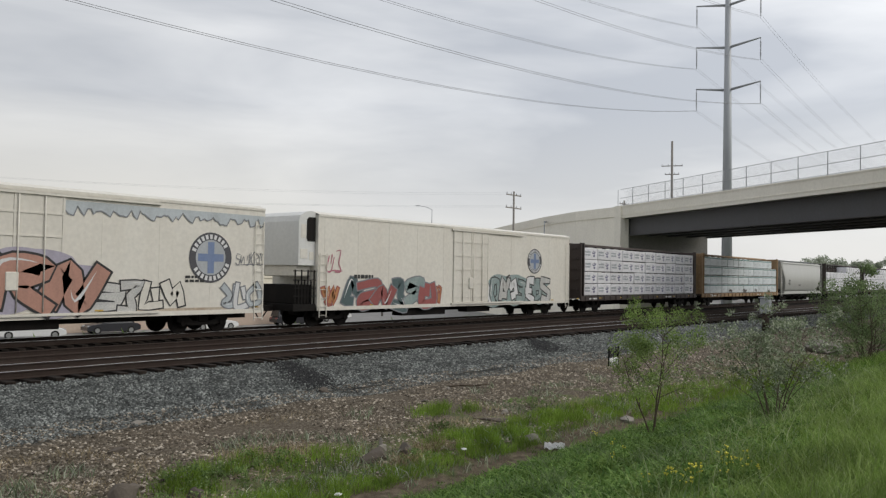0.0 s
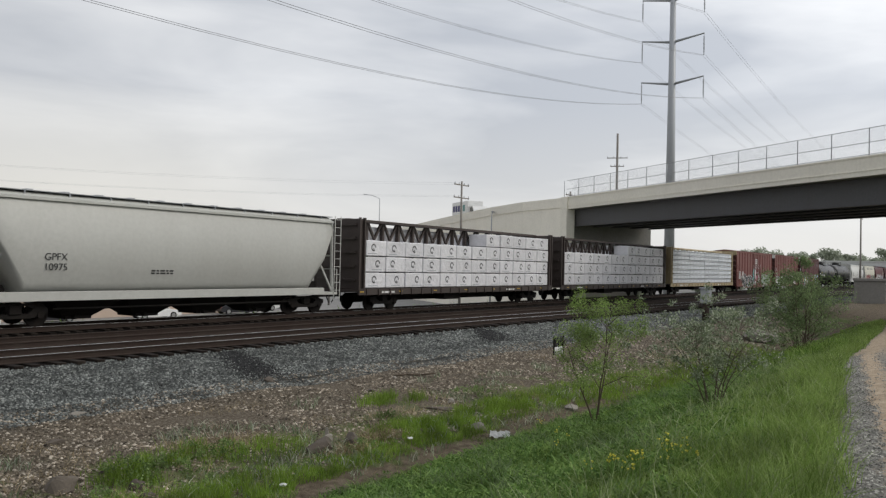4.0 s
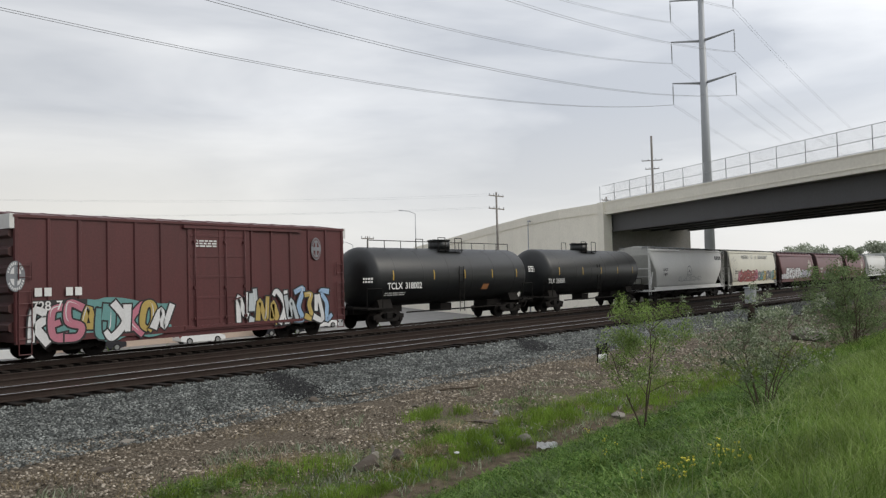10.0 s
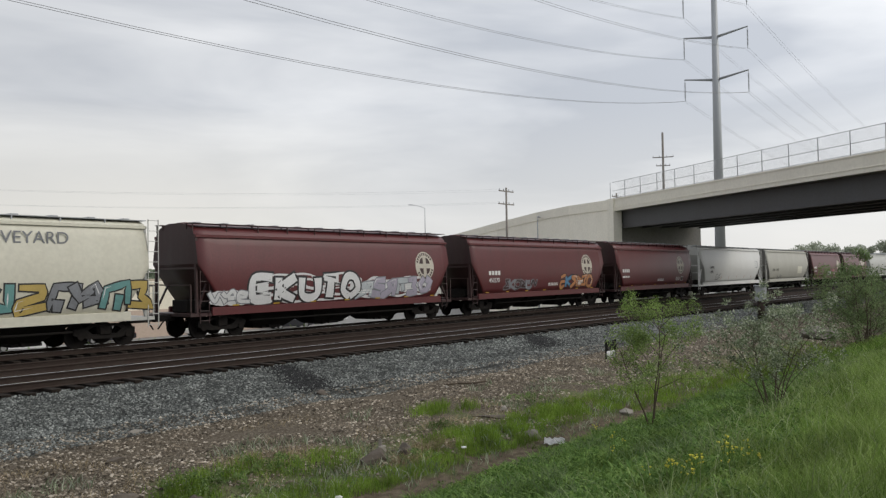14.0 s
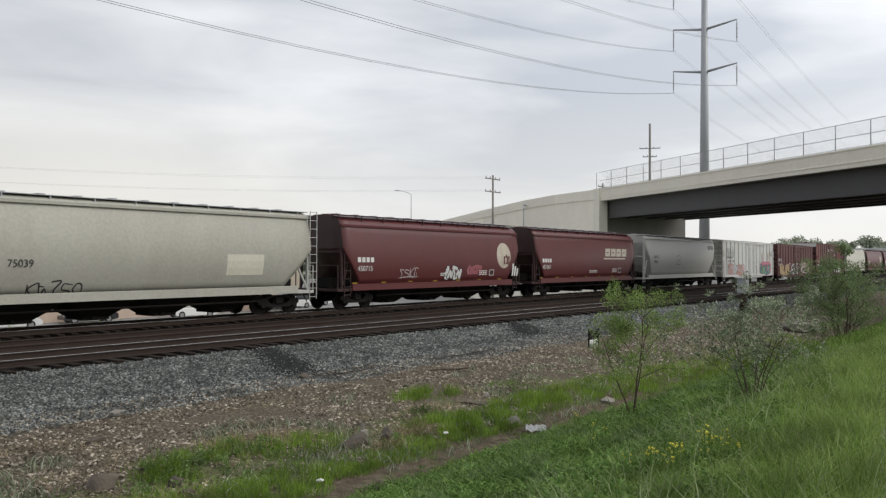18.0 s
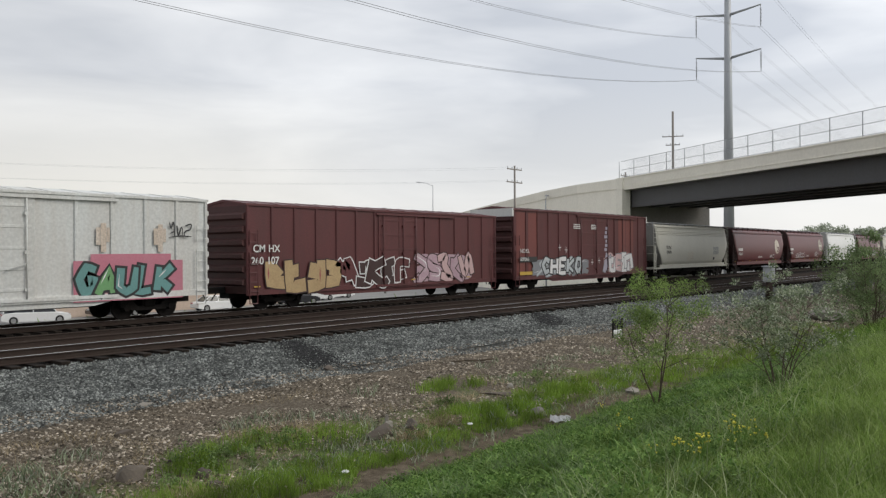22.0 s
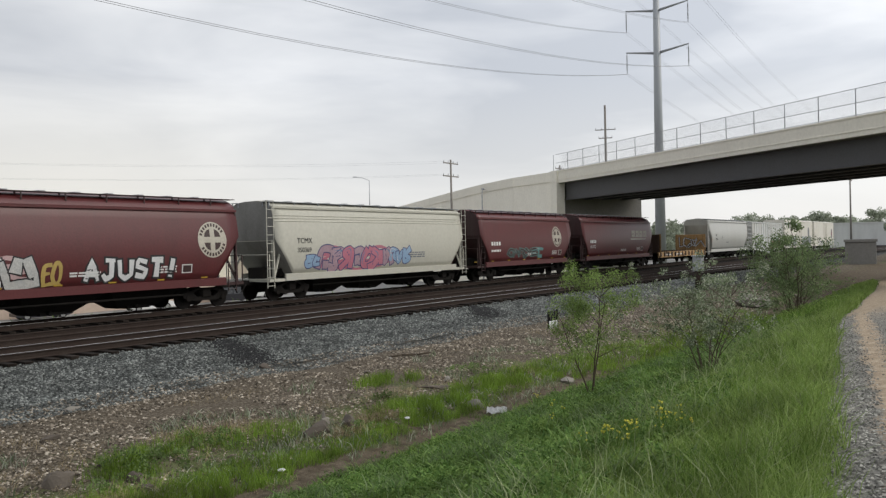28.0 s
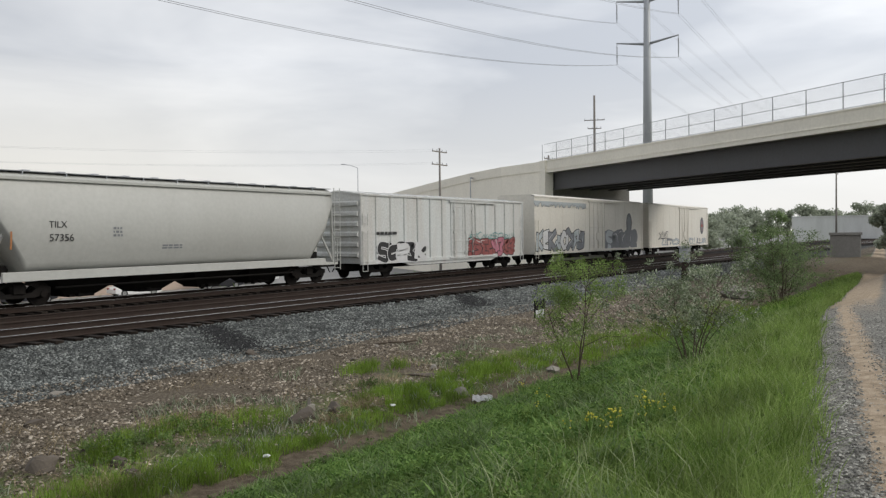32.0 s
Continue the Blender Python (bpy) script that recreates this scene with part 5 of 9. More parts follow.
def build_train():
    L = length
    add = TRAIN.append
    add(reefer_car(L(0), REEFER, "dirty white refrigerator car with graffiti and a round blue emblem", False, door_x=1.5))
    add(reefer_car(L(1), REEFER, "dirty white refrigerator car with a cooling unit and graffiti"))
    add(beam_car(L(2), "centre-beam car full of white lumber packs with navy prints", FRAME, FRAME, WRAP, 4, full(4), mark=NAVY))
    add(beam_car(L(3), "rusty tan centre-beam car with pale green lumber packs", RUSTY, RUSTY, WRAP_GREEN, 4, lambda u: 4 if u < 0.9 else 3, bundle=1.5, band=TEAL))
    add(hopper_car(L(4), GREY, "light grey covered hopper with smooth rounded sides", barrel=True, top=4.75, run=1.6, start=4.0, sheet=GREY))
    add(beam_car(L(5), "dark centre-beam car with a stepped load of white lumber packs", FRAME, FRAME, WRAP, 4, lambda u: 3 if u < 0.56 else 4, bundle=1.7))
    add(beam_car(L(6), "dark centre-beam car with white lumber packs stacked unevenly", FRAME, FRAME, WRAP, 4, lambda u: 3 if u < 0.56 else 4, bundle=1.7))
    add(beam_car(L(7), "ochre centre-beam car packed with thin pale blue lumber layers", YELLOW, YELLOW, WRAP_BLUE, 7, full(7), bundle=5.2, band=SPRAY_GREY))
    add(box_car(L(8), RED, "red boxcar with ochre end panel and graffiti", YELLOW, top=4.95))
    add(box_car(L(9), RED, "red boxcar with white end panel and white graffiti", WHITE, top=4.95, door_w=3.5))
    add(box_car(L(10), MAROON, "maroon boxcar with white end panel and coloured graffiti", WHITE, top=4.9))
    add(tank_car(L(11), "black tank car with a long top handrail", 1.53, True))
    add(tank_car(L(12), "glossy black tank car with yellow reflectors", 1.58))
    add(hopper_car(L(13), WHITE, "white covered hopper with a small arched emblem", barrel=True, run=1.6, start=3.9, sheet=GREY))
    add(hopper_car(L(14), CREAM, "cream covered hopper with red graffiti", endmat=GREY, run=0.95))
    add(hopper_car(L(15), BROWN, "brown covered hopper with lilac graffiti and round emblem", endmat=BROWN_DARK, run=1.2, drop=0.66, start=2.95, bays=3))
    add(hopper_car(L(16), BROWN, "brown covered hopper with round emblem and orange graffiti", endmat=BROWN_DARK, run=1.2, drop=0.66, start=2.95, bays=3))
    add(hopper_car(L(17), BROWN, "brown covered hopper with white round emblem", endmat=BROWN_DARK, run=1.2, drop=0.66, start=2.95, bays=3))
    add(hopper_car(L(18), WHITE, "clean white covered hopper with black lettering", barrel=True, run=1.7, start=3.7, sheet=GREY))
    add(hopper_car(L(19), DINGY, "weathered dingy cream covered hopper", barrel=True, endmat=GREY))
    add(hopper_car(L(20), BROWN, "brown covered hopper with a half-worn white disc", endmat=BROWN_DARK, run=1.2, drop=0.66, start=2.95, bays=3))
    add(hopper_car(L(21), BROWN, "brown covered hopper with slanted white emblem", endmat=BROWN_DARK, run=1.2, drop=0.66, start=2.95, bays=3))
    add(hopper_car(L(22), GREY, "light grey covered hopper streaked with dirt", barrel=True, run=1.6, start=3.9, sheet=GREY))
    add(box_car(L(23), RIB_WHITE, "white ribbed boxcar with pink and green graffiti", None, top=4.5, sill=0.85, door_x=1.0))
    add(box_car(L(24), MAROON, "maroon boxcar with pink and ochre graffiti", None, top=4.45, roofmat=MAROON))
    add(box_car(L(25), MAROON, "maroon boxcar with pale end panel and white graffiti", WHITE, top=4.95, door_w=4.4, door_x=0.8, roofmat=MAROON))
    add(hopper_car(L(26), OFFWHITE, "off-white covered hopper with dark ends", endmat=OFFWHITE, eave_ribs=3, run=1.2, bays=3))
    add(hopper_car(L(27), BROWN, "brown covered hopper with a white disc", endmat=BROWN_DARK, run=1.2, drop=0.66, start=2.95, bays=3))
    add(hopper_car(L(28), BROWN, "brown covered hopper with round emblem and small tags", endmat=BROWN_DARK, run=1.2, drop=0.66, start=2.95, bays=3))
    add(hopper_car(L(29), WHITE, "white covered hopper between brown ones", barrel=True, sheet=GREY))
    add(hopper_car(L(30), BROWN, "brown covered hopper with large white graffiti letters", endmat=BROWN_DARK, run=1.2, drop=0.66, start=2.95, bays=3))
    add(hopper_car(L(31), OFFWHITE, "off-white covered hopper with pink bubble graffiti", endmat=OFFWHITE, eave_ribs=3, run=1.2, bays=3))
    add(hopper_car(L(32), BROWN, "brown covered hopper with round emblem and faint tags", endmat=BROWN_DARK, run=1.2, drop=0.66, start=2.95, bays=3))
    add(hopper_car(L(33), BROWN, "dark brown covered hopper with slanted white emblem", endmat=BROWN_DARK, run=1.2, drop=0.66, start=2.95, bays=3))
    add(flat_car(L(34), "empty rusty orange bulkhead flatcar"))
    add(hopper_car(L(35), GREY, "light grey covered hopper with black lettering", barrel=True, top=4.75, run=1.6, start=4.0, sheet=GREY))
    add(box_car(L(36), RIB_WHITE, "white ribbed boxcar with black and red graffiti", None, top=4.55, sill=0.85, door_x=1.0, door_w=2.7))
    add(reefer_car(L(37), REEFER, "white refrigerator car with grey graffiti", False, door_x=0.2))
    add(reefer_car(L(38), REEFER, "white refrigerator car at the end of the train", False))


build_train()


# ---- lettering, emblems and graffiti on the cars ----
# how far each car's markings sit from its middle line
MARK_AT = [-0.18, -0.95, -1.17, -0.92, -0.94, -0.83, -0.45, -0.14, -0.62, -0.61, -0.87, -1.00, -0.86, -0.79, -0.22, 0.13, -0.19, -0.50, -0.38, -0.96, -0.72, -0.66, -0.88, -0.16, -1.29, -1.16, -0.76, -1.30, -1.06, -0.77, -0.42, -1.03, -0.91, -0.49, -0.33, -0.64, -0.60, -0.37, -0.36]


def mark(name, bm, mat, k, label=""):
    ob = part(name, bm, mat, TRAIN[k], label)
    ob.location.x = MARK_AT[k]
    return ob


def surf(car, z, off):
    return -SKIN[car.name](z) - off


def stroke(bm, car, pts, w, off, mi):
    """A painted stroke along pts (x, z) that follows the car's side."""
    n = len(pts)
    left, right = [], []
    for i, (x, z) in enumerate(pts):
        a, b = pts[max(0, i - 1)], pts[min(n - 1, i + 1)]
        d = Vector((b[0] - a[0], b[1] - a[1]))
        d = d.normalized() if d.length > 1e-6 else Vector((1, 0))
        px, pz = -d.y * w / 2, d.x * w / 2
        ww = 1.0 if 0 < i < n - 1 else 0.75
        left.append(bm.verts.new((x + px * ww, surf(car, z + pz * ww, off), z + pz * ww)))
        right.append(bm.verts.new((x - px * ww, surf(car, z - pz * ww, off), z - pz * ww)))
    for i in range(n - 1):
        bm.faces.new((right[i], right[i + 1], left[i + 1], left[i])).material_index = mi
    for i, s in ((0, -1), (n - 1, 1)):
        a, b = pts[max(0, i - 1)], pts[min(n - 1, i + 1)]
        d = Vector((b[0] - a[0], b[1] - a[1])).normalized() * w * 0.35 * s
        x, z = pts[i]
        tip = bm.verts.new((x + d.x, surf(car, z + d.y, off), z + d.y))
        bm.faces.new((left[i], right[i], tip) if s < 0 else (right[i], tip, left[i])).material_index = mi


def curve_through(pts, k=4):
    """Catmull-Rom points through pts."""
    out = []
    for i in range(len(pts) - 1):
        p0, p1, p2, p3 = pts[max(0, i - 1)], pts[i], pts[i + 1], pts[min(len(pts) - 1, i + 2)]
        for j in range(k):
            t = j / k
            out.append(tuple(0.5 * (2 * p1[c] + (p2[c] - p0[c]) * t + (2 * p0[c] - 5 * p1[c] + 4 * p2[c] - p3[c]) * t * t + (3 * p1[c] - p0[c] - 3 * p2[c] + p3[c]) * t ** 3) for c in (0, 1)))
    return out + [pts[-1]]


def taper(bm, car, pts, widths, off, mi):
    """A stroke whose width swells and thins along its way."""
    n = len(pts)
    rows = []
    for i, (x, z) in enumerate(pts):
        p, q = pts[max(0, i - 1)], pts[min(n - 1, i + 1)]
        d = Vector((q[0] - p[0], q[1] - p[1]))
        d = d.normalized() if d.length > 1e-6 else Vector((1, 0))
        u = i / (n - 1) * (len(widths) - 1)
        j = min(len(widths) - 2, int(u))
        w = (widths[j] + (widths[j + 1] - widths[j]) * (u - j)) / 2
        rows.append([bm.verts.new((x - s * d.y * w, surf(car, z + s * d.x * w, off), z + s * d.x * w)) for s in (1, -1)])
    for p, q in zip(rows, rows[1:]):
        bm.faces.new((p[1], q[1], q[0], p[0])).material_index = mi


# strokes of block letters in a unit cell
GLYPH = {
    "A": [[(0, 0), (0.5, 1), (1, 0)], [(0.2, 0.35), (0.8, 0.35)]], "C": [[(1, 0.82), (0.5, 1), (0, 0.55), (0.4, 0), (1, 0.15)]],
    "E": [[(1, 1), (0, 1), (0, 0), (1, 0)], [(0, 0.5), (0.8, 0.5)]], "G": [[(1, 0.85), (0.4, 1), (0, 0.5), (0.4, 0), (1, 0.1), (1, 0.45), (0.55, 0.45)]],
    "H": [[(0, 0), (0, 1)], [(1, 0), (1, 1)], [(0, 0.5), (1, 0.5)]], "I": [[(0.5, 0), (0.5, 1)]], "J": [[(0.2, 1), (1, 1)], [(0.7, 1), (0.7, 0.15), (0.3, 0), (0, 0.25)]],
    "K": [[(0, 0), (0, 1)], [(1, 1), (0.1, 0.45), (1, 0)]], "L": [[(0, 1), (0, 0), (1, 0.05)]], "M": [[(0, 0), (0.1, 1), (0.5, 0.35), (0.9, 1), (1, 0)]],
    "N": [[(0, 0), (0, 1), (1, 0), (1, 1)]], "O": [[(0.5, 0), (0, 0.35), (0.2, 1), (0.8, 0.95), (1, 0.4), (0.5, 0)]], "R": [[(0, 0), (0, 1), (1, 0.8), (0.1, 0.45), (1, 0)]],
    "S": [[(1, 0.85), (0.3, 1), (0.05, 0.65), (0.95, 0.4), (0.7, 0), (0, 0.12)]], "T": [[(0, 1), (1, 0.95)], [(0.5, 0.95), (0.5, 0)]], "U": [[(0, 1), (0.05, 0.2), (0.5, 0), (1, 0.2), (1, 1)]],
    "V": [[(0, 1), (0.5, 0), (1, 1)]], "Y": [[(0, 1), (0.5, 0.5), (1, 1)], [(0.5, 0.5), (0.5, 0)]], "P": [[(0, 0), (0, 1), (1, 0.75), (0.1, 0.4)]], "!": [[(0.6, 1), (0.45, 0.35)], [(0.4, 0.12), (0.38, 0.0)]],
}
# strokes of forms that read as painted letters but are none
FORMS = [
    [[(0, 0), (0.1, 0.95), (0.95, 0.8), (0.35, 0.45), (1.1, -0.05)]], [[(1, 0.95), (0.1, 0.8), (0.2, 0.1), (1.05, 0.12)], [(0.1, 0.5), (0.75, 0.55)]],
    [[(-0.1, 0.9), (0.3, 0.05), (0.62, 0.75), (1.05, 0.0)]], [[(0.1, 1), (0.0, 0.1), (0.8, 0.0), (1.0, 0.9)], [(0.5, 1.05), (0.5, 0.5)]],
    [[(1.0, 0.85), (0.15, 1.0), (0.1, 0.6), (0.9, 0.42), (0.85, 0.0), (-0.05, 0.1)]], [[(0.05, 0), (0.15, 1.0)], [(1.05, 1.05), (0.2, 0.5), (0.95, -0.08), (1.25, 0.12)]],
    [[(0.45, 0.0), (0.0, 0.4), (0.3, 0.95), (0.9, 0.85), (0.95, 0.25), (0.5, 0.0)]], [[(0.0, 0.95), (1.0, 1.0), (0.45, 0.5), (0.6, 0.0), (-0.1, 0.05)]],
    [[(0.0, 0.05), (0.4, 1.0), (0.75, 0.5), (1.1, 1.0)], [(0.1, 0.35), (0.7, 0.3)]], [[(0.2, 1.05), (0.1, 0.05), (1.0, 0.1)], [(0.55, 0.9), (0.6, 0.4)]],
]


def form_points(strokes, cx, z0, cw, hgt, rng, rough, lean):
    """Fits the strokes into a leaning cell, each point a little out of true."""
    out = []
    if rough > 0.05:
        a, b = rng.choice((-1, 1)), rng.choice((-1, 1, 1))
        strokes = [[(0.5 + a * (u - 0.5), 0.5 + b * (v - 0.5)) for u, v in st] for st in strokes]
    for st in strokes:
        out.append([(cx + cw * (u - 0.5) + lean * hgt * (v - 0.5) + rng.uniform(-rough, rough) * cw, z0 + hgt * v + rng.uniform(-rough, rough) * hgt * 0.7) for u, v in st])
    return out


def graffiti(k, x0, x1, z0, z1, n, fills, line=None, seed=1, weight=0.30, back=None, shine=None, label="", lift=0.0, word="", rounded=None):
    """A painted piece: thick overlapping letter forms with outlines and shine, on a sprayed cloud if back is given."""
    car = TRAIN[k]
    rng = random.Random(seed * 77 + k)
    hgt = z1 - z0
    m = len(word) if word else max(2, n if n > 2 else round((x1 - x0) / (hgt * 0.75)))
    cell = (x1 - x0) / m
    parent = None
    if back:
        bm = bmesh.new()
        for j in range(3):
            pts = [(x0 - 0.1 + (x1 - x0 + 0.2) * i / 9, z0 + hgt * (0.25 + 0.24 * j) + rng.uniform(-0.10, 0.10) * hgt) for i in range(10)]
            taper(bm, car, curve_through(pts), [hgt * q for q in (0.12, 0.5, 0.38, 0.55, 0.42, 0.5, 0.12)], lift + 0.003 + 0.0004 * j, 0)
        parent = mark("graffiti", bm, [back], k, label or "sprayed cloud behind painted letters")
    mats = [line or INK] + list(fills) + [shine or SPRAY_WHITE]
    rounded = rng.random() < 0.5 if rounded is None else rounded
    tilt = rng.uniform(-0.10, 0.22)
    for i in range(m):
        strokes = GLYPH[word[i]] if word else FORMS[(rng.randrange(len(FORMS)))]
        thin = word and word[i] in "I!"
        sc = rng.uniform(0.84, 1.0)
        zl = z0 + 0.10 * hgt + (1 - sc) * hgt * rng.uniform(0, 0.8)
        cw = cell * (0.35 if thin else 0.74) * (1.0 if word else rng.uniform(1.2, 1.6))
        rows = form_points(strokes, x0 + cell * (i + 0.5), zl, cw, hgt * sc * 0.80, rng, 0.03 if word else 0.13, tilt + rng.uniform(-0.07, 0.07))
        w = min(hgt * 0.78 * weight, cell * 0.42)
        edge = (0.06 + 0.10 * hgt) if word else (0.045 + 0.055 * hgt)
        off = lift + 0.006 + 0.0030 * (i % 3)
        bm = bmesh.new()
        fi = 1 + (i + rng.randrange(2)) % len(fills)
        for j, pts in enumerate(rows):
            wid = [rng.uniform(0.85, 1.2) for _ in pts]
            wid[-1] *= rng.choice((0.75, 1.25))
            if rounded and len(pts) > 2:
                pts = curve_through(pts, 5)
            else:
                pts = [tuple(p0[c] + (p1[c] - p0[c]) * q / 3 for c in (0, 1)) for p0, p1 in zip(pts, pts[1:]) for q in range(3)] + [pts[-1]]
            # the outline runs a little past both ends
            (ax, az), (bx, bz) = pts[0], pts[1]
            q = math.hypot(ax - bx, az - bz) or 1
            first = (ax + (ax - bx) / q * edge * 0.5, az + (az - bz) / q * edge * 0.5)
            (ax, az), (bx, bz) = pts[-1], pts[-2]
            q = math.hypot(ax - bx, az - bz) or 1
            last = (ax + (ax - bx) / q * edge * 0.5, az + (az - bz) / q * edge * 0.5)
            taper(bm, car, [first] + pts[1:-1] + [last], [q * w + edge for q in wid], off + 0.0002 * j, 0)
            taper(bm, car, pts, [q * w for q in wid], off + 0.0012 + 0.0002 * j, fi)
            if rng.random() < 0.6 and len(pts) > 4:
                seg = [(x - w * 0.18, z + w * 0.18) for x, z in pts[1: max(4, len(pts) // 2)]]
                taper(bm, car, seg, (0.0, w * 0.20, 0.0), off + 0.0020, len(mats) - 1)
        if parent:
            part("painted_letter", bm, mats, parent)
        else:
            mark("graffiti_letter", bm, mats, k)


def tag(k, x0, x1, z0, z1, n, mat, seed=1, w=0.04, word=""):
    """A thin scrawl of joined letter forms."""
    car = TRAIN[k]
    rng = random.Random(seed * 31 + k)
    bm = bmesh.new()
    m = len(word) if word else max(2, n)
    cell = (x1 - x0) / m
    for i in range(m):
        strokes = GLYPH[word[i]] if word else FORMS[rng.randrange(len(FORMS))]
        sc = rng.uniform(0.75, 1.05)
        for j, pts in enumerate(form_points(strokes, x0 + (i + 0.5) * cell, z0, cell * 0.8, (z1 - z0) * sc, rng, 0.03 if word else 0.10, 0.15)):
            taper(bm, car, curve_through(pts, 4) if len(pts) > 2 else pts, (w, w * 1.1, w * 0.6), 0.008 + 0.0006 * ((i + j) % 4), 0)
    # a long flick under the scrawl ties it together
    taper(bm, car, curve_through([(x0, z0 - 0.02), ((x0 + x1) / 2, z0 + 0.06 * (z1 - z0)), (x1, z0 + 0.02)]), (w * 0.4, w, w * 0.3), 0.0078, 0)
    return mark("graffiti_tag", bm, mat, k, "thin spray-painted scrawl")


def patch(k, x0, x1, z0, z1, mat, name="marking", off=0.006, slant=0.0, label=""):
    """A flat painted bar on a car's side."""
    car = TRAIN[k]
    bm = bmesh.new()
    n = max(1, int((z1 - z0) / 0.25))
    v = [[bm.verts.new((x + slant * (z - z0), surf(car, z, off), z)) for x in (x0, x1)] for z in [z0 + (z1 - z0) * i / n for i in range(n + 1)]]
    for a, b in zip(v, v[1:]):
        bm.faces.new((a[0], a[1], b[1], b[0]))
    return mark(name, bm, mat, k, label)


def emblem(k, x, z, rx, rz, ground, ink, cross=None, inner=None):
    """A round emblem: a disc, a dark ring of worn bars and a cross."""
    car = TRAIN[k]
    bm = bmesh.new()
    n = 32
    rings = []
    for q in (0.0, 0.35, 0.7, 1.0):
        rings.append([bm.verts.new((x + rx * q * math.cos(6.2832 * i / n), surf(car, z + rz * q * math.sin(6.2832 * i / n), 0.006), z + rz * q * math.sin(6.2832 * i / n))) for i in range(n)] if q else [bm.verts.new((x, surf(car, z, 0.006), z))])
    for i in range(n):
        bm.faces.new((rings[0][0], rings[1][i], rings[1][(i + 1) % n])).material_index = 3
        for a, b in ((1, 2), (2, 3)):
            bm.faces.new((rings[a][i], rings[b][i], rings[b][(i + 1) % n], rings[a][(i + 1) % n])).material_index = 3 if b == 2 else 0
    # dashes round the rim in place of lettering
    m = 26
    for i in range(m):
        if i in (0, 1, 12, 13, 14, 25):
            continue
        a = 6.2832 * (i + 0.5) / m
        da = 6.2832 / m * 0.30
        q = []
        for rr, aa in ((0.74, a - da), (0.92, a - da), (0.92, a + da), (0.74, a + da)):
            zz = z + rz * rr * math.sin(aa)
            q.append(bm.verts.new((x + rx * rr * math.cos(aa), surf(car, zz, 0.010), zz)))
        bm.faces.new(q).material_index = 1
    # quarter fields that leave the cross free
    for sx in () if inner else (-1, 1):
        for sz in (-1, 1):
            pts = [(0.16, 0.16), (0.58, 0.16), (0.50, 0.38), (0.36, 0.52), (0.16, 0.60)]
            q = [bm.verts.new((x + sx * rx * a, surf(car, z + sz * rz * b, 0.010), z + sz * rz * b)) for a, b in pts]
            bm.faces.new(q).material_index = 1
    if cross:
        for (a, b, c, d, e) in ((-0.15, 0.15, -0.62, 0.62, 0.014), (-0.6, -0.15, -0.15, 0.15, 0.014), (0.15, 0.6, -0.15, 0.15, 0.014)):
            zs = [z + rz * (c + (d - c) * i / 6) for i in range(7)]
            v = [[bm.verts.new((x + rx * u, surf(car, zz, e), zz)) for u in (a, b)] for zz in zs]
            for p, r in zip(v, v[1:]):
                bm.faces.new((p[0], p[1], r[1], r[0])).material_index = 2
    bm.normal_update()
    return mark("emblem", bm, [ground, ink, cross or ground, inner or ground], k, "round painted emblem")


def letters(k, body, x, z, h, mat, bold=0.0, sx=1.0, name="lettering"):
    """Painted lettering on a car's side, a part a word."""
    car = TRAIN[k]
    y = min(surf(car, z + h * i / 4, 0.008) for i in range(5))
    at = x + MARK_AT[k]
    gap = 0
    for word in body.split(" "):
        gap += 1
        if not word:
            continue
        at += (gap - 1) * 0.42 * h * sx
        ob = text_part(name, word, h / 0.70, mat, car, at, y, z, "", bold, sx)
        at = max(v.co.x for v in ob.data.vertices)
        gap = 0.4


def bars(k, x0, x1, z0, z1, rows, mat, seed=3):
    """Small lettering that cannot be read, as plain bars."""
    rng = random.Random(seed + k)
    dz = (z1 - z0) / rows
    for r in range(rows):
        x = x0
        while x < x1 - 0.02:
            w = min(rng.uniform(0.10, 0.32) * max(0.5, (x1 - x0)), x1 - x)
            patch(k, x, x + w, z0 + r * dz, z0 + r * dz + dz * 0.62, mat, "lettering_bar", 0.008)
            x += w + 0.05


def arch(k, x, z):
    """A small arched emblem: a dark rim on a pale field with a low hump in it."""
    car = TRAIN[k]
    bm = bmesh.new()
    rim = [(x - 0.5, z), (x - 0.5, z + 0.35), (x - 0.36, z + 0.68), (x, z + 0.82), (x + 0.36, z + 0.68), (x + 0.5, z + 0.35), (x + 0.5, z), (x, z), (x - 0.5, z)]
    taper(bm, car, rim, (0.06, 0.06), 0.008, 0)
    taper(bm, car, [(x - 0.3, z + 0.15), (x, z + 0.42), (x + 0.3, z + 0.15)], (0.05, 0.16, 0.05), 0.008, 0)
    mark("arched_emblem", bm, SPRAY_GREY, k, "small arched emblem")


def reflectors(k, xs, z, mat=None):
    for x in xs:
        patch(k, x - 0.16, x + 0.16, z - 0.025, z + 0.03, mat or REFLECT, "reflector", 0.012)


def frieze(k, x0, x1, z0, z1):
    """A pale blue painted fringe of icicles with a dark edge."""
    car = TRAIN[k]
    rng = random.Random(9 + k)
    bm = bmesh.new()
    x, pts = x0, []
    while x < x1:
        pts.append((x, z0 + rng.uniform(0, 0.75) * (z1 - z0)))
        x += rng.uniform(0.07, 0.2)
    for a, b in zip(pts, pts[1:]):
        bm.faces.new([bm.verts.new((u, surf(car, w, 0.006), w)) for u, w in (a, b, (b[0], z1), (a[0], z1))])
    stroke(bm, car, pts, 0.05, 0.010, 1)
    mark("painted_fringe", bm, [SPRAY_LILAC_PALE, SPRAY_GREY], k, "pale blue painted icicle fringe")


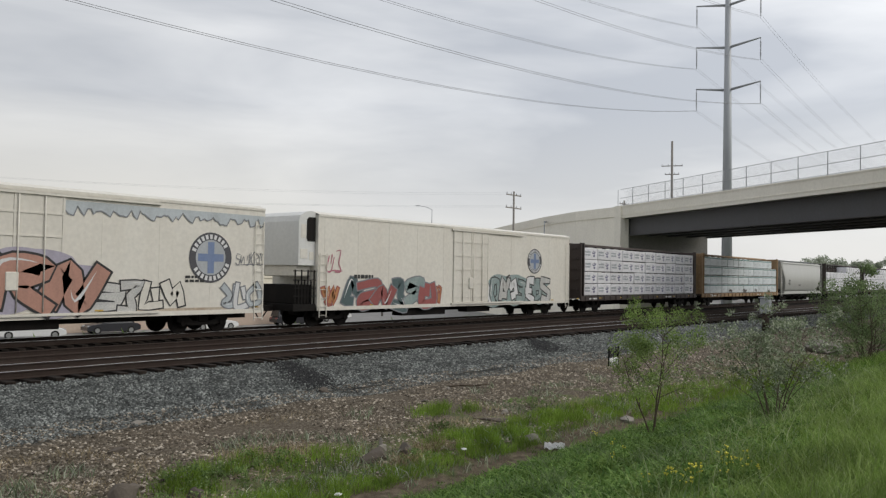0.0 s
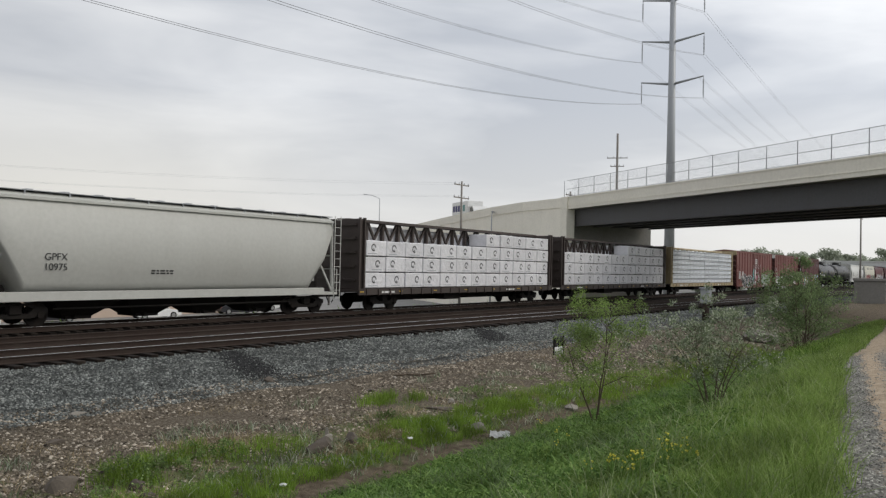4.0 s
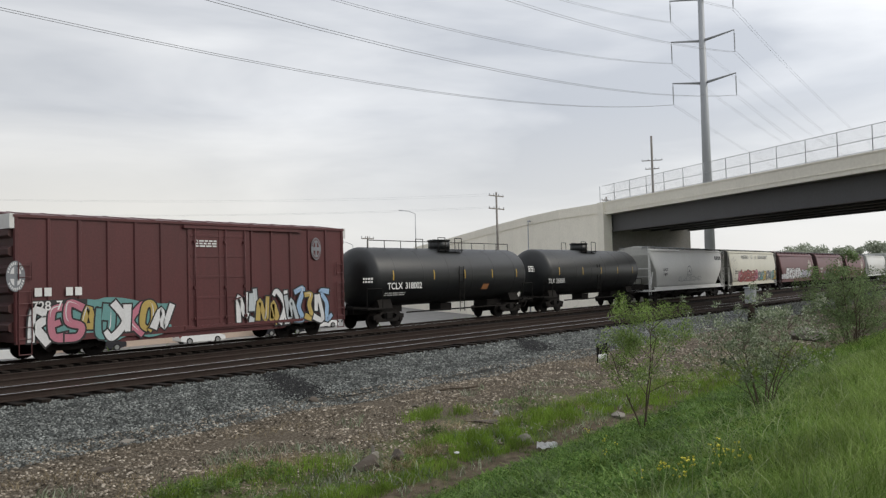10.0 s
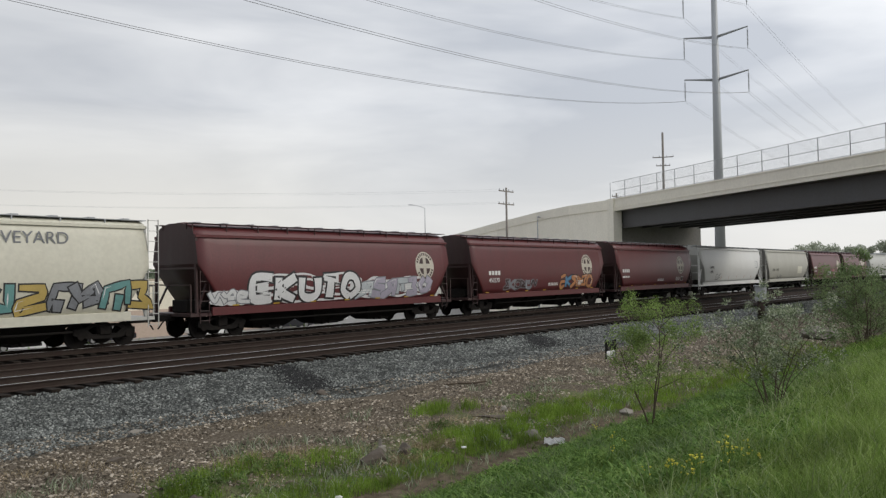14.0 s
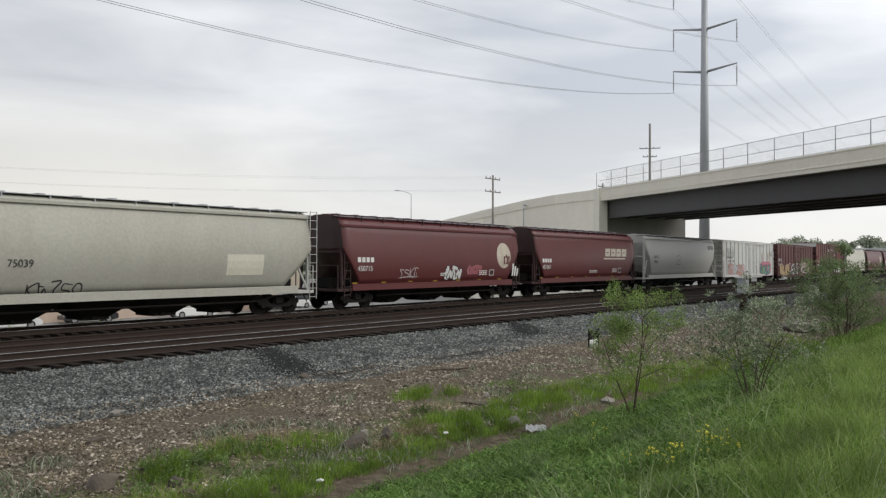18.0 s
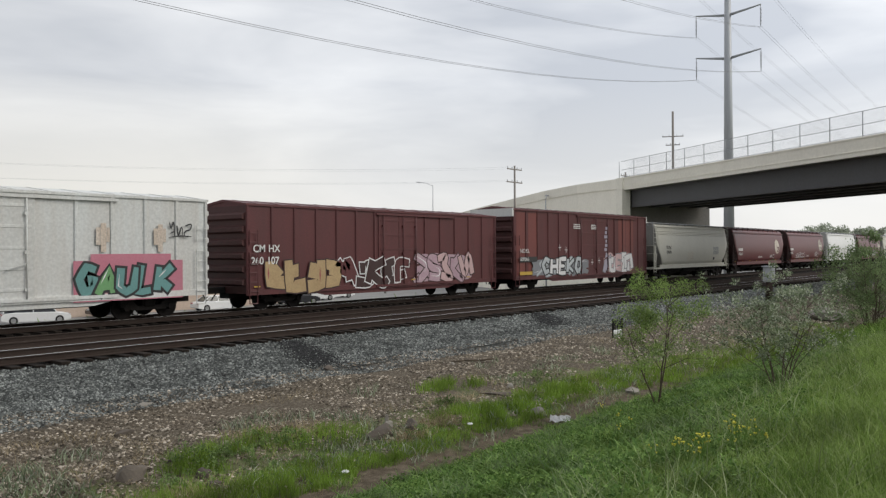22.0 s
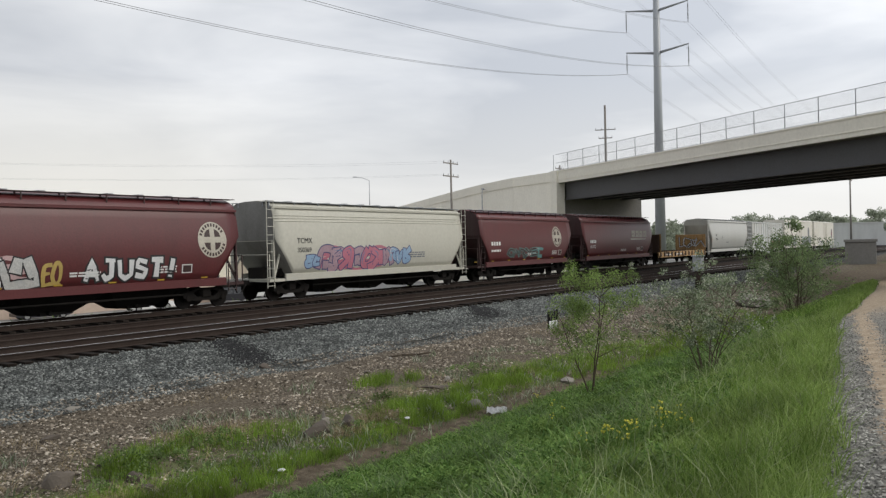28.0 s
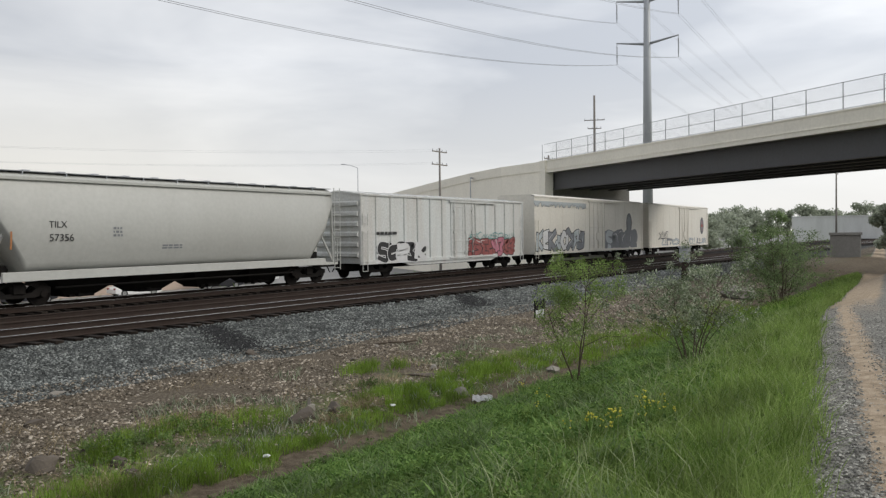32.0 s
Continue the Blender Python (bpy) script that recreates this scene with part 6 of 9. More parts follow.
PALE_FILL = paint("pale_fill_spray", (0.60, 0.59, 0.56), 0.6, 0.7, (0.38, 0.40, 0.42), streak=1.0, size=0.7)
MINT = paint("mint_spray", (0.40, 0.47, 0.38), 0.6, 0.6, (0.22, 0.30, 0.26), streak=1.0, size=0.7)
TAN_SPRAY = paint("tan_spray", (0.46, 0.33, 0.17), 0.6, 0.5, (0.30, 0.18, 0.09), streak=1.0, size=0.7)
LILAC_PINK = paint("dusty_lilac_spray", (0.42, 0.28, 0.33), 0.6, 0.5, (0.5, 0.42, 0.43), streak=1.0, size=0.7)
SKY_SPRAY = paint("sky_blue_spray", (0.28, 0.42, 0.60), 0.6, 0.4, (0.4, 0.48, 0.58), streak=1.0, size=0.7)
SPRAY_TEAL_GREY = paint("grey_teal_spray", (0.26, 0.34, 0.33), 0.6, 0.7, (0.45, 0.48, 0.46), streak=1.0, size=0.7)
RUST_WASH = paint("rust_wash", (0.50, 0.40, 0.30), 0.7, 0.9, (0.62, 0.58, 0.50))
SPRAY_LILAC_PALE = paint("pale_blue_spray", (0.47, 0.51, 0.53), 0.6, 0.25)
EMBLEM_CREAM = paint("worn_cream_disc", (0.56, 0.52, 0.44), 0.6, 0.4, (0.36, 0.28, 0.22))
EMBLEM_FIELD = paint("faded_pale_field", (0.42, 0.44, 0.46), 0.55, 0.25)
EMBLEM_DARK = paint("faded_black_ring", (0.07, 0.07, 0.08), 0.55, 0.25)
EMBLEM_BLUE = paint("faded_blue_cross", (0.16, 0.22, 0.37), 0.55, 0.25, (0.3, 0.32, 0.36))
DEEP_TEAL = paint("deep_grey_teal_spray", (0.075, 0.115, 0.12), 0.6, 0.25)
SALMON = paint("salmon_spray", (0.47, 0.25, 0.19), 0.6, 0.25)
RUST_STAIN = paint("orange_rust_stain", (0.64, 0.54, 0.45), 0.7, 0.9, (0.70, 0.68, 0.64))
DISC = paint("worn_disc_white", (0.60, 0.55, 0.46), 0.6, 0.4, (0.3, 0.2, 0.15))


def mark_train():
    # refrigerator cars
    emblem(0, 9.12, 2.95, 0.98, 0.98, EMBLEM_DARK, SPRAY_WHITE, EMBLEM_BLUE, EMBLEM_FIELD)
    frieze(0, 3.3, 11.8, 4.22, 4.72)
    graffiti(0, -1.8, 4.3, 0.85, 3.0, 4, [SALMON, SPRAY_TEAL, SPRAY_LILAC, SALMON], INK, 3, 0.44, SPRAY_LILAC, lift=0.052, rounded=True)
    graffiti(0, 3.6, 8.0, 0.85, 2.05, 5, [PALE_FILL, REEFER, PALE_FILL], INK, 5, 0.30, rounded=False)
    patch(0, -3.0, 11.6, 0.85, 1.02, RUST_WASH, "rust_stain", 0.003, label="thin orange rust stain")
    graffiti(0, -9.5, -3.0, 0.85, 2.4, 5, [SPRAY_LILAC, SPRAY_WHITE], INK, 6, 0.3)
    graffiti(0, 9.7, 11.6, 0.95, 2.0, 3, [SPRAY_WHITE, SPRAY_LILAC_PALE], SPRAY_GREY, 7, 0.22)
    tag(0, 2.2, 3.1, 2.9, 3.9, 3, SPRAY_GREY, 2)
    tag(0, 10.3, 11.7, 2.7, 3.2, 6, SPRAY_GREY, 4, 0.03)
    bars(0, 8.0, 8.9, 2.0, 2.3, 2, LETTER_K)
    reflectors(0, (11.3, 4.6), 1.0)
    emblem(1, 8.48, 3.36, 0.82, 0.76, EMBLEM_DARK, SPRAY_WHITE, EMBLEM_BLUE, EMBLEM_FIELD)
    bars(1, -7.25, -5.95, 2.2, 2.48, 1, LETTER_K)
    graffiti(1, -7.9, -1.3, 0.75, 2.15, 6, [DEEP_TEAL, SPRAY_TEAL_GREY, SPRAY_RED, SPRAY_TEAL_GREY], SPRAY_GREY, 2, 0.40, None, rounded=True)
    graffiti(1, 2.9, 10.2, 0.75, 2.45, 8, [SPRAY_WHITE, SPRAY_TEAL_GREY, PALE_FILL], INK, 4, 0.26, SPRAY_TEAL_GREY, rounded=False)
    graffiti(1, -9.2, -8.3, 0.8, 1.9, 2, [SPRAY_ORANGE, SPRAY_YELLOW], SPRAY_RED, 5)
    tag(1, -9.0, -8.0, 2.5, 3.4, 2, SPRAY_PINK, 4, 0.06)
    graffiti(1, -1.2, -0.8, 0.8, 2.0, 1, [SPRAY_ORANGE], SPRAY_RED, 9)
    reflectors(1, (10.6, -6.0), 0.95)
    # lumber cars and the first hoppers
    for k in (2, 3, 5, 6, 7):
        reflectors(k, [-9.5 + 3.2 * i for i in range(7)], 1.0)
        bars(k, -7.9, -6.8, 0.92, 1.08, 1, LETTER_W)
        bars(k, 4.9, 6.0, 0.92, 1.08, 1, LETTER_W)
    letters(4, "GPFX", -5.25, 2.32, 0.24, LETTER_K)
    letters(4, "10975", -5.25, 1.97, 0.24, LETTER_K)
    bars(4, -1.0, 0.0, 1.85, 2.05, 2, LETTER_K)
    rt = random.Random(33)
    for x, w in ((-3.4, 0.9), (0.6, 1.1), (4.3, 0.5), (8.4, 0.7)):
        bm = bmesh.new()
        pts = [(x + w * q, 1.22 + 0.30 * rt.random()) for q in (0.0, 0.3, 0.55, 0.8, 1.0)]
        taper(bm, TRAIN[3], pts, (0.04, 0.22, 0.12, 0.26, 0.03), -0.02, 0)
        mark("torn_wrap", bm, FRAME, 3, "dark tear in the lumber wrap")
    letters(3, "TTZX", -8.3, 0.88, 0.2, LETTER_W)
    letters(7, "TTZX", -8.3, 0.88, 0.2, LETTER_W)
    letters(3, "856  119", -6.6, 0.88, 0.2, LETTER_W)
    letters(7, "862  970", -6.6, 0.88, 0.2, LETTER_W)
    # boxcars
    for k, z in ((8, 1.9), (9, 1.8)):
        reflectors(k, (-6.9, -5.9, 0.0, 6.9), 0.95)
    for x, z, body in ((-7.15, 2.08, "CR"), (-5.85, 2.08, "LE"), (-7.25, 1.60, "770"), (-5.95, 1.60, "016")):
        patch(8, x, x + (0.62 if len(body) < 3 else 0.78), z, z + 0.40, LETTER_W, "number_panel")
        letters(8, body, x + 0.06, z + 0.07, 0.25, LETTER_K)
    graffiti(8, -5.7, -0.7, 0.62, 2.1, 6, [INK], SPRAY_WHITE, 3, 0.36, shine=SPRAY_GREY, rounded=False)
    graffiti(8, -0.8, 2.6, 0.8, 2.9, 4, [SPRAY_TEAL, SPRAY_WHITE, SPRAY_PINK], INK, 4, 0.3)
    graffiti(8, 3.6, 7.9, 0.7, 2.1, 4, [MINT, MINT, PALE_FILL], SPRAY_GREY, 5, 0.36, MINT, rounded=True)
    tag(8, 0.3, 3.2, 2.95, 3.4, 8, SPRAY_WHITE, 9, 0.03)
    tag(8, -0.4, 0.3, 2.8, 3.4, 4, SPRAY_WHITE, 10, 0.03)
    bars(8, 0.4, 1.5, 3.5, 4.2, 3, LETTER_W)
    letters(9, "TR", -6.15, 2.16, 0.27, LETTER_W)
    patch(9, -6.25, -4.2, 1.68, 1.97, LETTER_K)
    letters(9, "40 51  20", -6.2, 1.74, 0.22, LETTER_W, sx=1.1)
    graffiti(9, -6.4, -3.2, 0.60, 1.75, 4, [SPRAY_WHITE, PALE_FILL], INK, 3, 0.30, rounded=True)
    graffiti(9, -3.3, 1.6, 0.7, 1.95, 4, [SPRAY_PINK, SPRAY_WHITE, SPRAY_RED], INK, 4, 0.34, SPRAY_GREY)
    graffiti(9, 2.3, 6.9, 0.75, 2.2, 6, [SPRAY_WHITE, PALE_FILL], SPRAY_PINK_PALE, 5, 0.34, SPRAY_PINK_PALE, rounded=True)
    tag(9, -6.95, -5.85, 2.72, 3.1, 4, SPRAY_WHITE, 8, 0.04, word="ESAY")
    tag(9, -7.0, -6.2, 1.2, 2.1, 3, SPRAY_WHITE, 4, 0.035)
    bars(9, 0.4, 1.3, 2.85, 3.2, 3, LETTER_W)
    for x in (-6.0, -5.68, -4.95, -4.63):
        patch(10, x, x + 0.24, 2.18, 2.46, LETTER_W)
    patch(10, -6.1, -4.2, 1.68, 2.05, LETTER_K)
    letters(10, "728  746", -6.1, 1.72, 0.30, LETTER_W, 0.006)
    graffiti(10, -6.1, -1.0, 0.6, 2.0, 9, [SPRAY_TEAL, SPRAY_WHITE, SPRAY_PINK, SPRAY_YELLOW], INK, 3, 0.3, SPRAY_TEAL)
    graffiti(10, 2.2, 7.4, 0.6, 2.2, 10, [SPRAY_WHITE, SPRAY_LILAC_PALE, SKY_SPRAY, SPRAY_YELLOW], INK, 5, 0.24)
    emblem(10, -6.6, 2.85, 0.3, 0.5, SPRAY_GREY, SPRAY_WHITE)
    emblem(10, 6.6, 3.9, 0.3, 0.5, SPRAY_GREY, MAROON)
    bars(10, 0.2, 1.2, 3.9, 4.2, 3, LETTER_W)
    # tank cars
    letters(12, "TILX  360681", -6.3, 1.92, 0.30, LETTER_W, sx=0.95)
    bars(12, -8.8, -8.1, 2.7, 3.1, 3, LETTER_W)
    letters(11, "TCLX  318002", -5.2, 1.95, 0.32, LETTER_W, 0.008)
    bars(11, -5.2, -3.6, 1.62, 1.82, 2, LETTER_W)
    patch(11, 3.2, 3.8, 1.75, 2.05, SPRAY_ORANGE, "placard", slant=0.2)
    bars(11, -7.0, -6.3, 2.3, 2.6, 2, LETTER_W)
    # covered hoppers
    letters(13, "GACX", -5.5, 2.55, 0.25, LETTER_K)
    letters(13, "15007", -5.5, 2.16, 0.25, LETTER_K)
    arch(13, 0.45, 2.15)
    tag(13, -2.1, 3.6, 1.65, 2.05, 9, SPRAY_GREY, 6, 0.03)
    for i in range(4):
        patch(13, 7.35 + 0.45 * i, 7.7 + 0.45 * i, 3.5, 3.85, LETTER_K, slant=0.15)
    graffiti(14, -5.2, 1.3, 1.25, 2.4, 7, [SPRAY_RED, SPRAY_PINK], INK, 3, 0.34, SPRAY_RED)
    graffiti(14, 1.4, 8.4, 1.25, 2.35, 7, [SPRAY_GREY, SPRAY_LILAC, SPRAY_TEAL, SPRAY_YELLOW], INK, 4, 0.3)
    tag(14, -7.2, -5.6, 1.5, 3.6, 3, SPRAY_GREY, 3)
    for body, x in (("AMERIKA", -3.9), ("IS", -0.6), ("A", 0.75), ("GRAVEYARD", 1.8)):
        letters(14, body, x, 3.62, 0.40, SPRAY_GREY, sx=1.05, name="graffiti_lettering")
    bars(14, -6.3, -5.4, 2.1, 2.5, 2, LETTER_K)
    for k, x in ((15, 5.74), (16, 5.66), (17, 5.23), (28, 6.79), (30, 6.8), (32, 5.03)):
        emblem(k, x, 2.82, 0.74, 0.74, EMBLEM_CREAM, BROWN_DARK)
    for k, x in ((20, 6.8), (27, 6.72)):
        emblem(k, x, 2.68, 0.76, 0.76, DISC, DISC)
        graffiti(k, x + 0.05, x + 0.55, 2.1, 2.7, 1, [BROWN], BROWN, 2)
    for k, num in ((16, "450270"), (17, ""), (20, "450715"), (21, "451361"), (27, "450678"), (28, "450615"), (32, ""), (33, "451372")):
        x = {16: -6.15, 17: -5.85, 20: -6.1, 21: -6.2, 27: -5.5, 28: -6.05, 32: -4.4, 33: -5.9}[k]
        for i in range(4):
            patch(k, x + 0.31 * i, x + 0.31 * i + 0.23, 2.28, 2.52, LETTER_W)
        if num:
            letters(k, num, x, 1.86, 0.25, LETTER_W)
        else:
            bars(k, x, x + 1.2, 1.88, 2.1, 1, LETTER_W)
    for k in (15, 16, 17, 20, 21, 27, 28, 30, 32, 33):
        reflectors(k, [-6.2 + 2.1 * i for i in range(7)], 1.28)
        bars(k, 0.5, 1.7, 1.55, 1.75, 2, LETTER_W)
        bars(k, 4.2, 5.0, 1.55, 1.85, 3, LETTER_W)
        patch(k, 5.25, 5.75, 1.5, 1.85, LETTER_W)
        patch(k, 5.3, 5.7, 1.54, 1.81, BROWN_DARK, off=0.01)
    graffiti(15, -7.4, -5.6, 1.28, 1.9, 3, [SPRAY_WHITE], SPRAY_GREY, 2, 0.3, SPRAY_WHITE)
    graffiti(15, -5.5, 0.9, 1.28, 2.5, 5, [SPRAY_WHITE, SPRAY_WHITE], INK, 3, 0.36, SPRAY_WHITE, word="EKUTO", rounded=True)
    graffiti(15, 0.9, 6.1, 1.3, 2.3, 6, [SPRAY_LILAC, SPRAY_LILAC_PALE], SPRAY_GREY, 5, 0.34, SPRAY_WHITE)
    graffiti(16, -4.6, -0.9, 1.4, 2.0, 6, [BROWN_DARK, SPRAY_GREY], SPRAY_GREY, 3, 0.25)
    graffiti(16, 2.0, 6.4, 1.35, 2.2, 6, [SPRAY_ORANGE, SPRAY_BLUE, SPRAY_ORANGE], INK, 5, 0.3)
    letters(18, "EAMX", -6.0, 2.45, 0.25, LETTER_K)
    letters(18, "1049", -6.0, 2.05, 0.25, LETTER_K)
    tag(18, -4.4, -3.2, 1.45, 2.0, 3, INK, 3)
    tag(18, 6.9, 7.8, 2.5, 3.3, 2, SPRAY_GREY, 5, 0.05)
    for i in range(5):
        patch(18, -3.0 + 2.2 * i, -2.94 + 2.2 * i, 1.45, 1.75, SPRAY_ORANGE, slant=0.3)
    letters(19, "CEFX", -5.45, 2.13, 0.24, LETTER_K)
    letters(19, "75039", -4.05, 2.13, 0.24, LETTER_K)
    patch(19, 4.6, 6.5, 1.75, 2.6, CREAM, "repainted_patch", 0.004, label="pale cream repainted patch")
    tag(19, -3.4, -1.4, 1.15, 1.6, 5, INK, 7, 0.05)
    graffiti(20, 0.85, 2.35, 1.3, 2.1, 4, [SPRAY_TEAL, SPRAY_WHITE], INK, 3, 0.26)
    tag(20, -3.0, -1.4, 1.5, 2.0, 4, SPRAY_WHITE, 5, 0.03)
    graffiti(20, 3.0, 4.4, 1.6, 2.1, 4, [SPRAY_RED], SPRAY_PINK, 6, 0.2)
    for i in range(3):
        patch(20, 7.75 + 0.26 * i, 7.93 + 0.26 * i, 1.45, 2.2 - 0.15 * i, LETTER_W)
    for k in (21, 33):
        for i in range(4):
            patch(k, 3.0 + 0.95 * i, 3.80 + 0.95 * i, 2.72, 3.3, EMBLEM_CREAM, "emblem_block", slant=0.35)
            patch(k, 3.22 + 0.95 * i, 3.60 + 0.95 * i, 2.97, 3.04, BROWN, "emblem_block", off=0.010, slant=0.35)
        patch(k, 2.75, 6.4, 2.5, 2.6, EMBLEM_CREAM, "emblem_block", slant=0.35)
    letters(22, "GACX", -6.0, 2.62, 0.25, LETTER_K)
    letters(22, "15011", -6.0, 2.22, 0.25, LETTER_K)
    for i in range(4):
        patch(22, 7.3 + 0.40 * i, 7.6 + 0.40 * i, 3.5, 3.85, LETTER_K, slant=0.15)
    arch(22, -0.45, 2.1)
    # boxcars of the middle
    letters(23, "GACX", -7.2, 2.3, 0.22, LETTER_K)
    letters(23, "596", -5.9, 2.3, 0.22, LETTER_K)
    graffiti(23, -7.1, -1.9, 0.95, 2.1, 6, [SALMON, SPRAY_PINK_PALE, SPRAY_LILAC_PALE, SALMON], SPRAY_GREY, 3, 0.34, SPRAY_PINK_PALE)
    tag(23, -7.7, -5.5, 2.75, 3.75, 6, INK, 4, 0.06, word="CHILLEN")
    patch(23, 3.9, 8.1, 0.75, 2.15, SPRAY_PINK, "painted_field", 0.003, label="pink sprayed field")
    patch(23, 4.5, 7.6, 2.15, 2.38, SPRAY_PINK, "painted_field", 0.003, label="pink sprayed field")
    graffiti(23, 4.0, 7.7, 0.88, 2.1, 5, [SPRAY_TEAL, SPRAY_GREEN, SPRAY_TEAL], INK, 5, 0.28, word="GAULK", rounded=False)
    for x in (4.7, 6.9):
        for i, (dx, w, z) in enumerate(((0.0, 0.16, 2.7), (0.17, 0.2, 2.45), (0.38, 0.12, 2.8))):
            patch(23, x + dx, x + dx + w, z, 3.3 + 0.15 * (i % 2), RUST_STAIN, "rust_stain", 0.003, label="orange rust stain")
    tag(23, 7.5, 8.5, 3.0, 3.6, 3, INK, 6, 0.05)
    graffiti(24, -6.6, -2.2, 0.75, 2.1, 4, [TAN_SPRAY, TAN_SPRAY, SPRAY_ORANGE], BROWN_DARK, 3, 0.42, shine=SPRAY_RED, rounded=False)
    graffiti(24, -2.2, 2.4, 0.85, 2.1, 5, [MAROON, BROWN_DARK], SPRAY_WHITE, 4, 0.40, shine=BROWN_DARK, rounded=True)
    graffiti(24, 3.1, 7.6, 0.85, 2.3, 5, [SPRAY_PINK_PALE, LILAC_PINK], BROWN_DARK, 5, 0.40, LILAC_PINK, rounded=True)
    reflectors(24, (-7.0, 2.8, 7.4), 1.0)
    letters(24, "CM  HX", -7.2, 2.42, 0.30, LETTER_W, 0.006)
    letters(24, "260  107", -7.3, 1.92, 0.30, LETTER_W, 0.006)
    letters(25, "NO KL", -7.3, 2.28, 0.25, LETTER_W)
    patch(25, -7.4, -5.4, 1.72, 2.05, LETTER_K)
    letters(25, "600 066", -7.3, 1.8, 0.22, LETTER_W)
    graffiti(25, -5.9, 1.0, 0.8, 1.9, 9, [SPRAY_GREY, SPRAY_LILAC_PALE], SPRAY_GREY, 3, 0.22, SPRAY_GREY)
    graffiti(25, -4.9, 0.2, 0.85, 2.0, 5, [SPRAY_WHITE, SPRAY_LILAC_PALE], INK, 4, 0.30, lift=0.012, word="CHEKO", rounded=False)
    graffiti(25, 3.4, 7.6, 0.8, 2.2, 5, [SPRAY_LILAC, SPRAY_WHITE, SPRAY_PINK_PALE], SPRAY_GREY, 5, 0.3, SPRAY_PINK_PALE)
    for i in range(6):
        patch(25, 3.4 + 0.09 * (i % 3), 3.8 + 0.1 * (i % 2), 2.35 + 0.3 * i, 2.55 + 0.3 * i, SPRAY_LILAC, "paint_patch", 0.003)
    bars(25, -0.9, 0.0, 3.85, 4.2, 3, LETTER_W)
    bars(25, 1.5, 2.3, 3.85, 4.2, 3, LETTER_W)
    patch(25, -7.4, -5.9, 0.95, 1.15, REFLECT, "reflector")
    for xa, xb in ((-7.6, -6.5), (-6.3, -5.3), (5.7, 6.8), (6.9, 8.1)):
        patch(25, xa, xb, 0.9, 4.7, RED, "repainted_panel", -0.060, label="brighter red repainted panel")
    for x, z in ((-2.7, 2.6), (-1.9, 2.45), (1.6, 1.6), (2.6, 1.7)):
        patch(25, x - 0.02, x + 0.02, z - 0.2, z + 0.2, SPRAY_WHITE, "sprayed_star", 0.009)
        patch(25, x - 0.18, x + 0.18, z - 0.02, z + 0.02, SPRAY_WHITE, "sprayed_star", 0.010)
    # hoppers of the last third
    letters(26, "TCMX", -5.3, 2.5, 0.24, LETTER_K)
    letters(26, "350333", -5.3, 2.12, 0.24, LETTER_K)
    bars(26, 5.0, 6.3, 2.0, 2.7, 6, SPRAY_GREY)
    patch(26, 5.0, 5.4, 1.5, 1.75, LETTER_K)
    bars(26, -0.9, 0.4, 1.5, 2.3, 6, DISC)
    tag(28, -3.9, -0.2, 1.45, 2.0, 8, SPRAY_WHITE, 3, 0.05)
    tag(28, 4.2, 5.2, 1.9, 2.1, 3, SPRAY_WHITE, 5, 0.03)
    letters(29, "CEFX", -5.5, 2.55, 0.25, LETTER_K)
    bars(29, -5.5, -4.4, 2.2, 2.42, 1, LETTER_K)
    graffiti(30, -5.9, -0.9, 1.28, 2.3, 5, [SPRAY_WHITE, PALE_FILL], INK, 3, 0.38, SPRAY_PINK_PALE, rounded=False)
    tag(30, -0.5, 0.2, 1.3, 2.2, 1, SPRAY_YELLOW, 5, 0.14)
    graffiti(30, 1.0, 5.1, 1.28, 2.2, 6, [SPRAY_WHITE], INK, 3, 0.24, word="AJUST!", rounded=False)
    letters(31, "TCMX", -5.35, 2.62, 0.25, LETTER_K)
    letters(31, "350369", -5.35, 2.2, 0.22, LETTER_K)
    graffiti(31, -3.8, 1.7, 1.28, 2.4, 7, [SPRAY_PINK, LILAC_PINK, SPRAY_PINK], NAVY, 3, 0.46, SPRAY_PINK, shine=SPRAY_BLUE, rounded=True)
    graffiti(31, 1.7, 3.4, 1.45, 2.3, 2, [SKY_SPRAY], NAVY, 5, 0.55, rounded=True)
    graffiti(31, -4.7, -3.8, 1.45, 2.1, 2, [SKY_SPRAY], NAVY, 6, 0.5, rounded=True)
    bars(31, 3.3, 4.8, 1.75, 2.1, 3, SPRAY_GREY)
    graffiti(32, -2.2, 2.6, 1.4, 2.1, 6, [BROWN_DARK, SPRAY_TEAL], SPRAY_TEAL, 3, 0.22)
    rw = random.Random(71)
    for i in range(22):
        x, z, w = rw.uniform(-7.2, 7.0), rw.uniform(0.82, 1.18), rw.uniform(0.15, 0.55)
        bm = bmesh.new()
        taper(bm, TRAIN[34], [(x, z), (x + w * 0.3, z + rw.uniform(-0.04, 0.04)), (x + w * 0.7, z + rw.uniform(-0.05, 0.05)), (x + w, z)], (0.03, rw.uniform(0.1, 0.3), rw.uniform(0.08, 0.2), 0.02), 0.004 + 0.0003 * (i % 7), 0)
        mark("rust_stain", bm, DECK_WOOD, 34, "dark rust blotch")
    bars(34, -5.6, -3.6, 0.92, 1.10, 1, LETTER_W)
    bars(34, -2.0, -0.2, 0.92, 1.10, 1, LETTER_W)
    bm = bmesh.new()
    xb = length(34) / 2 - 0.7 - 0.40
    rw = random.Random(34)
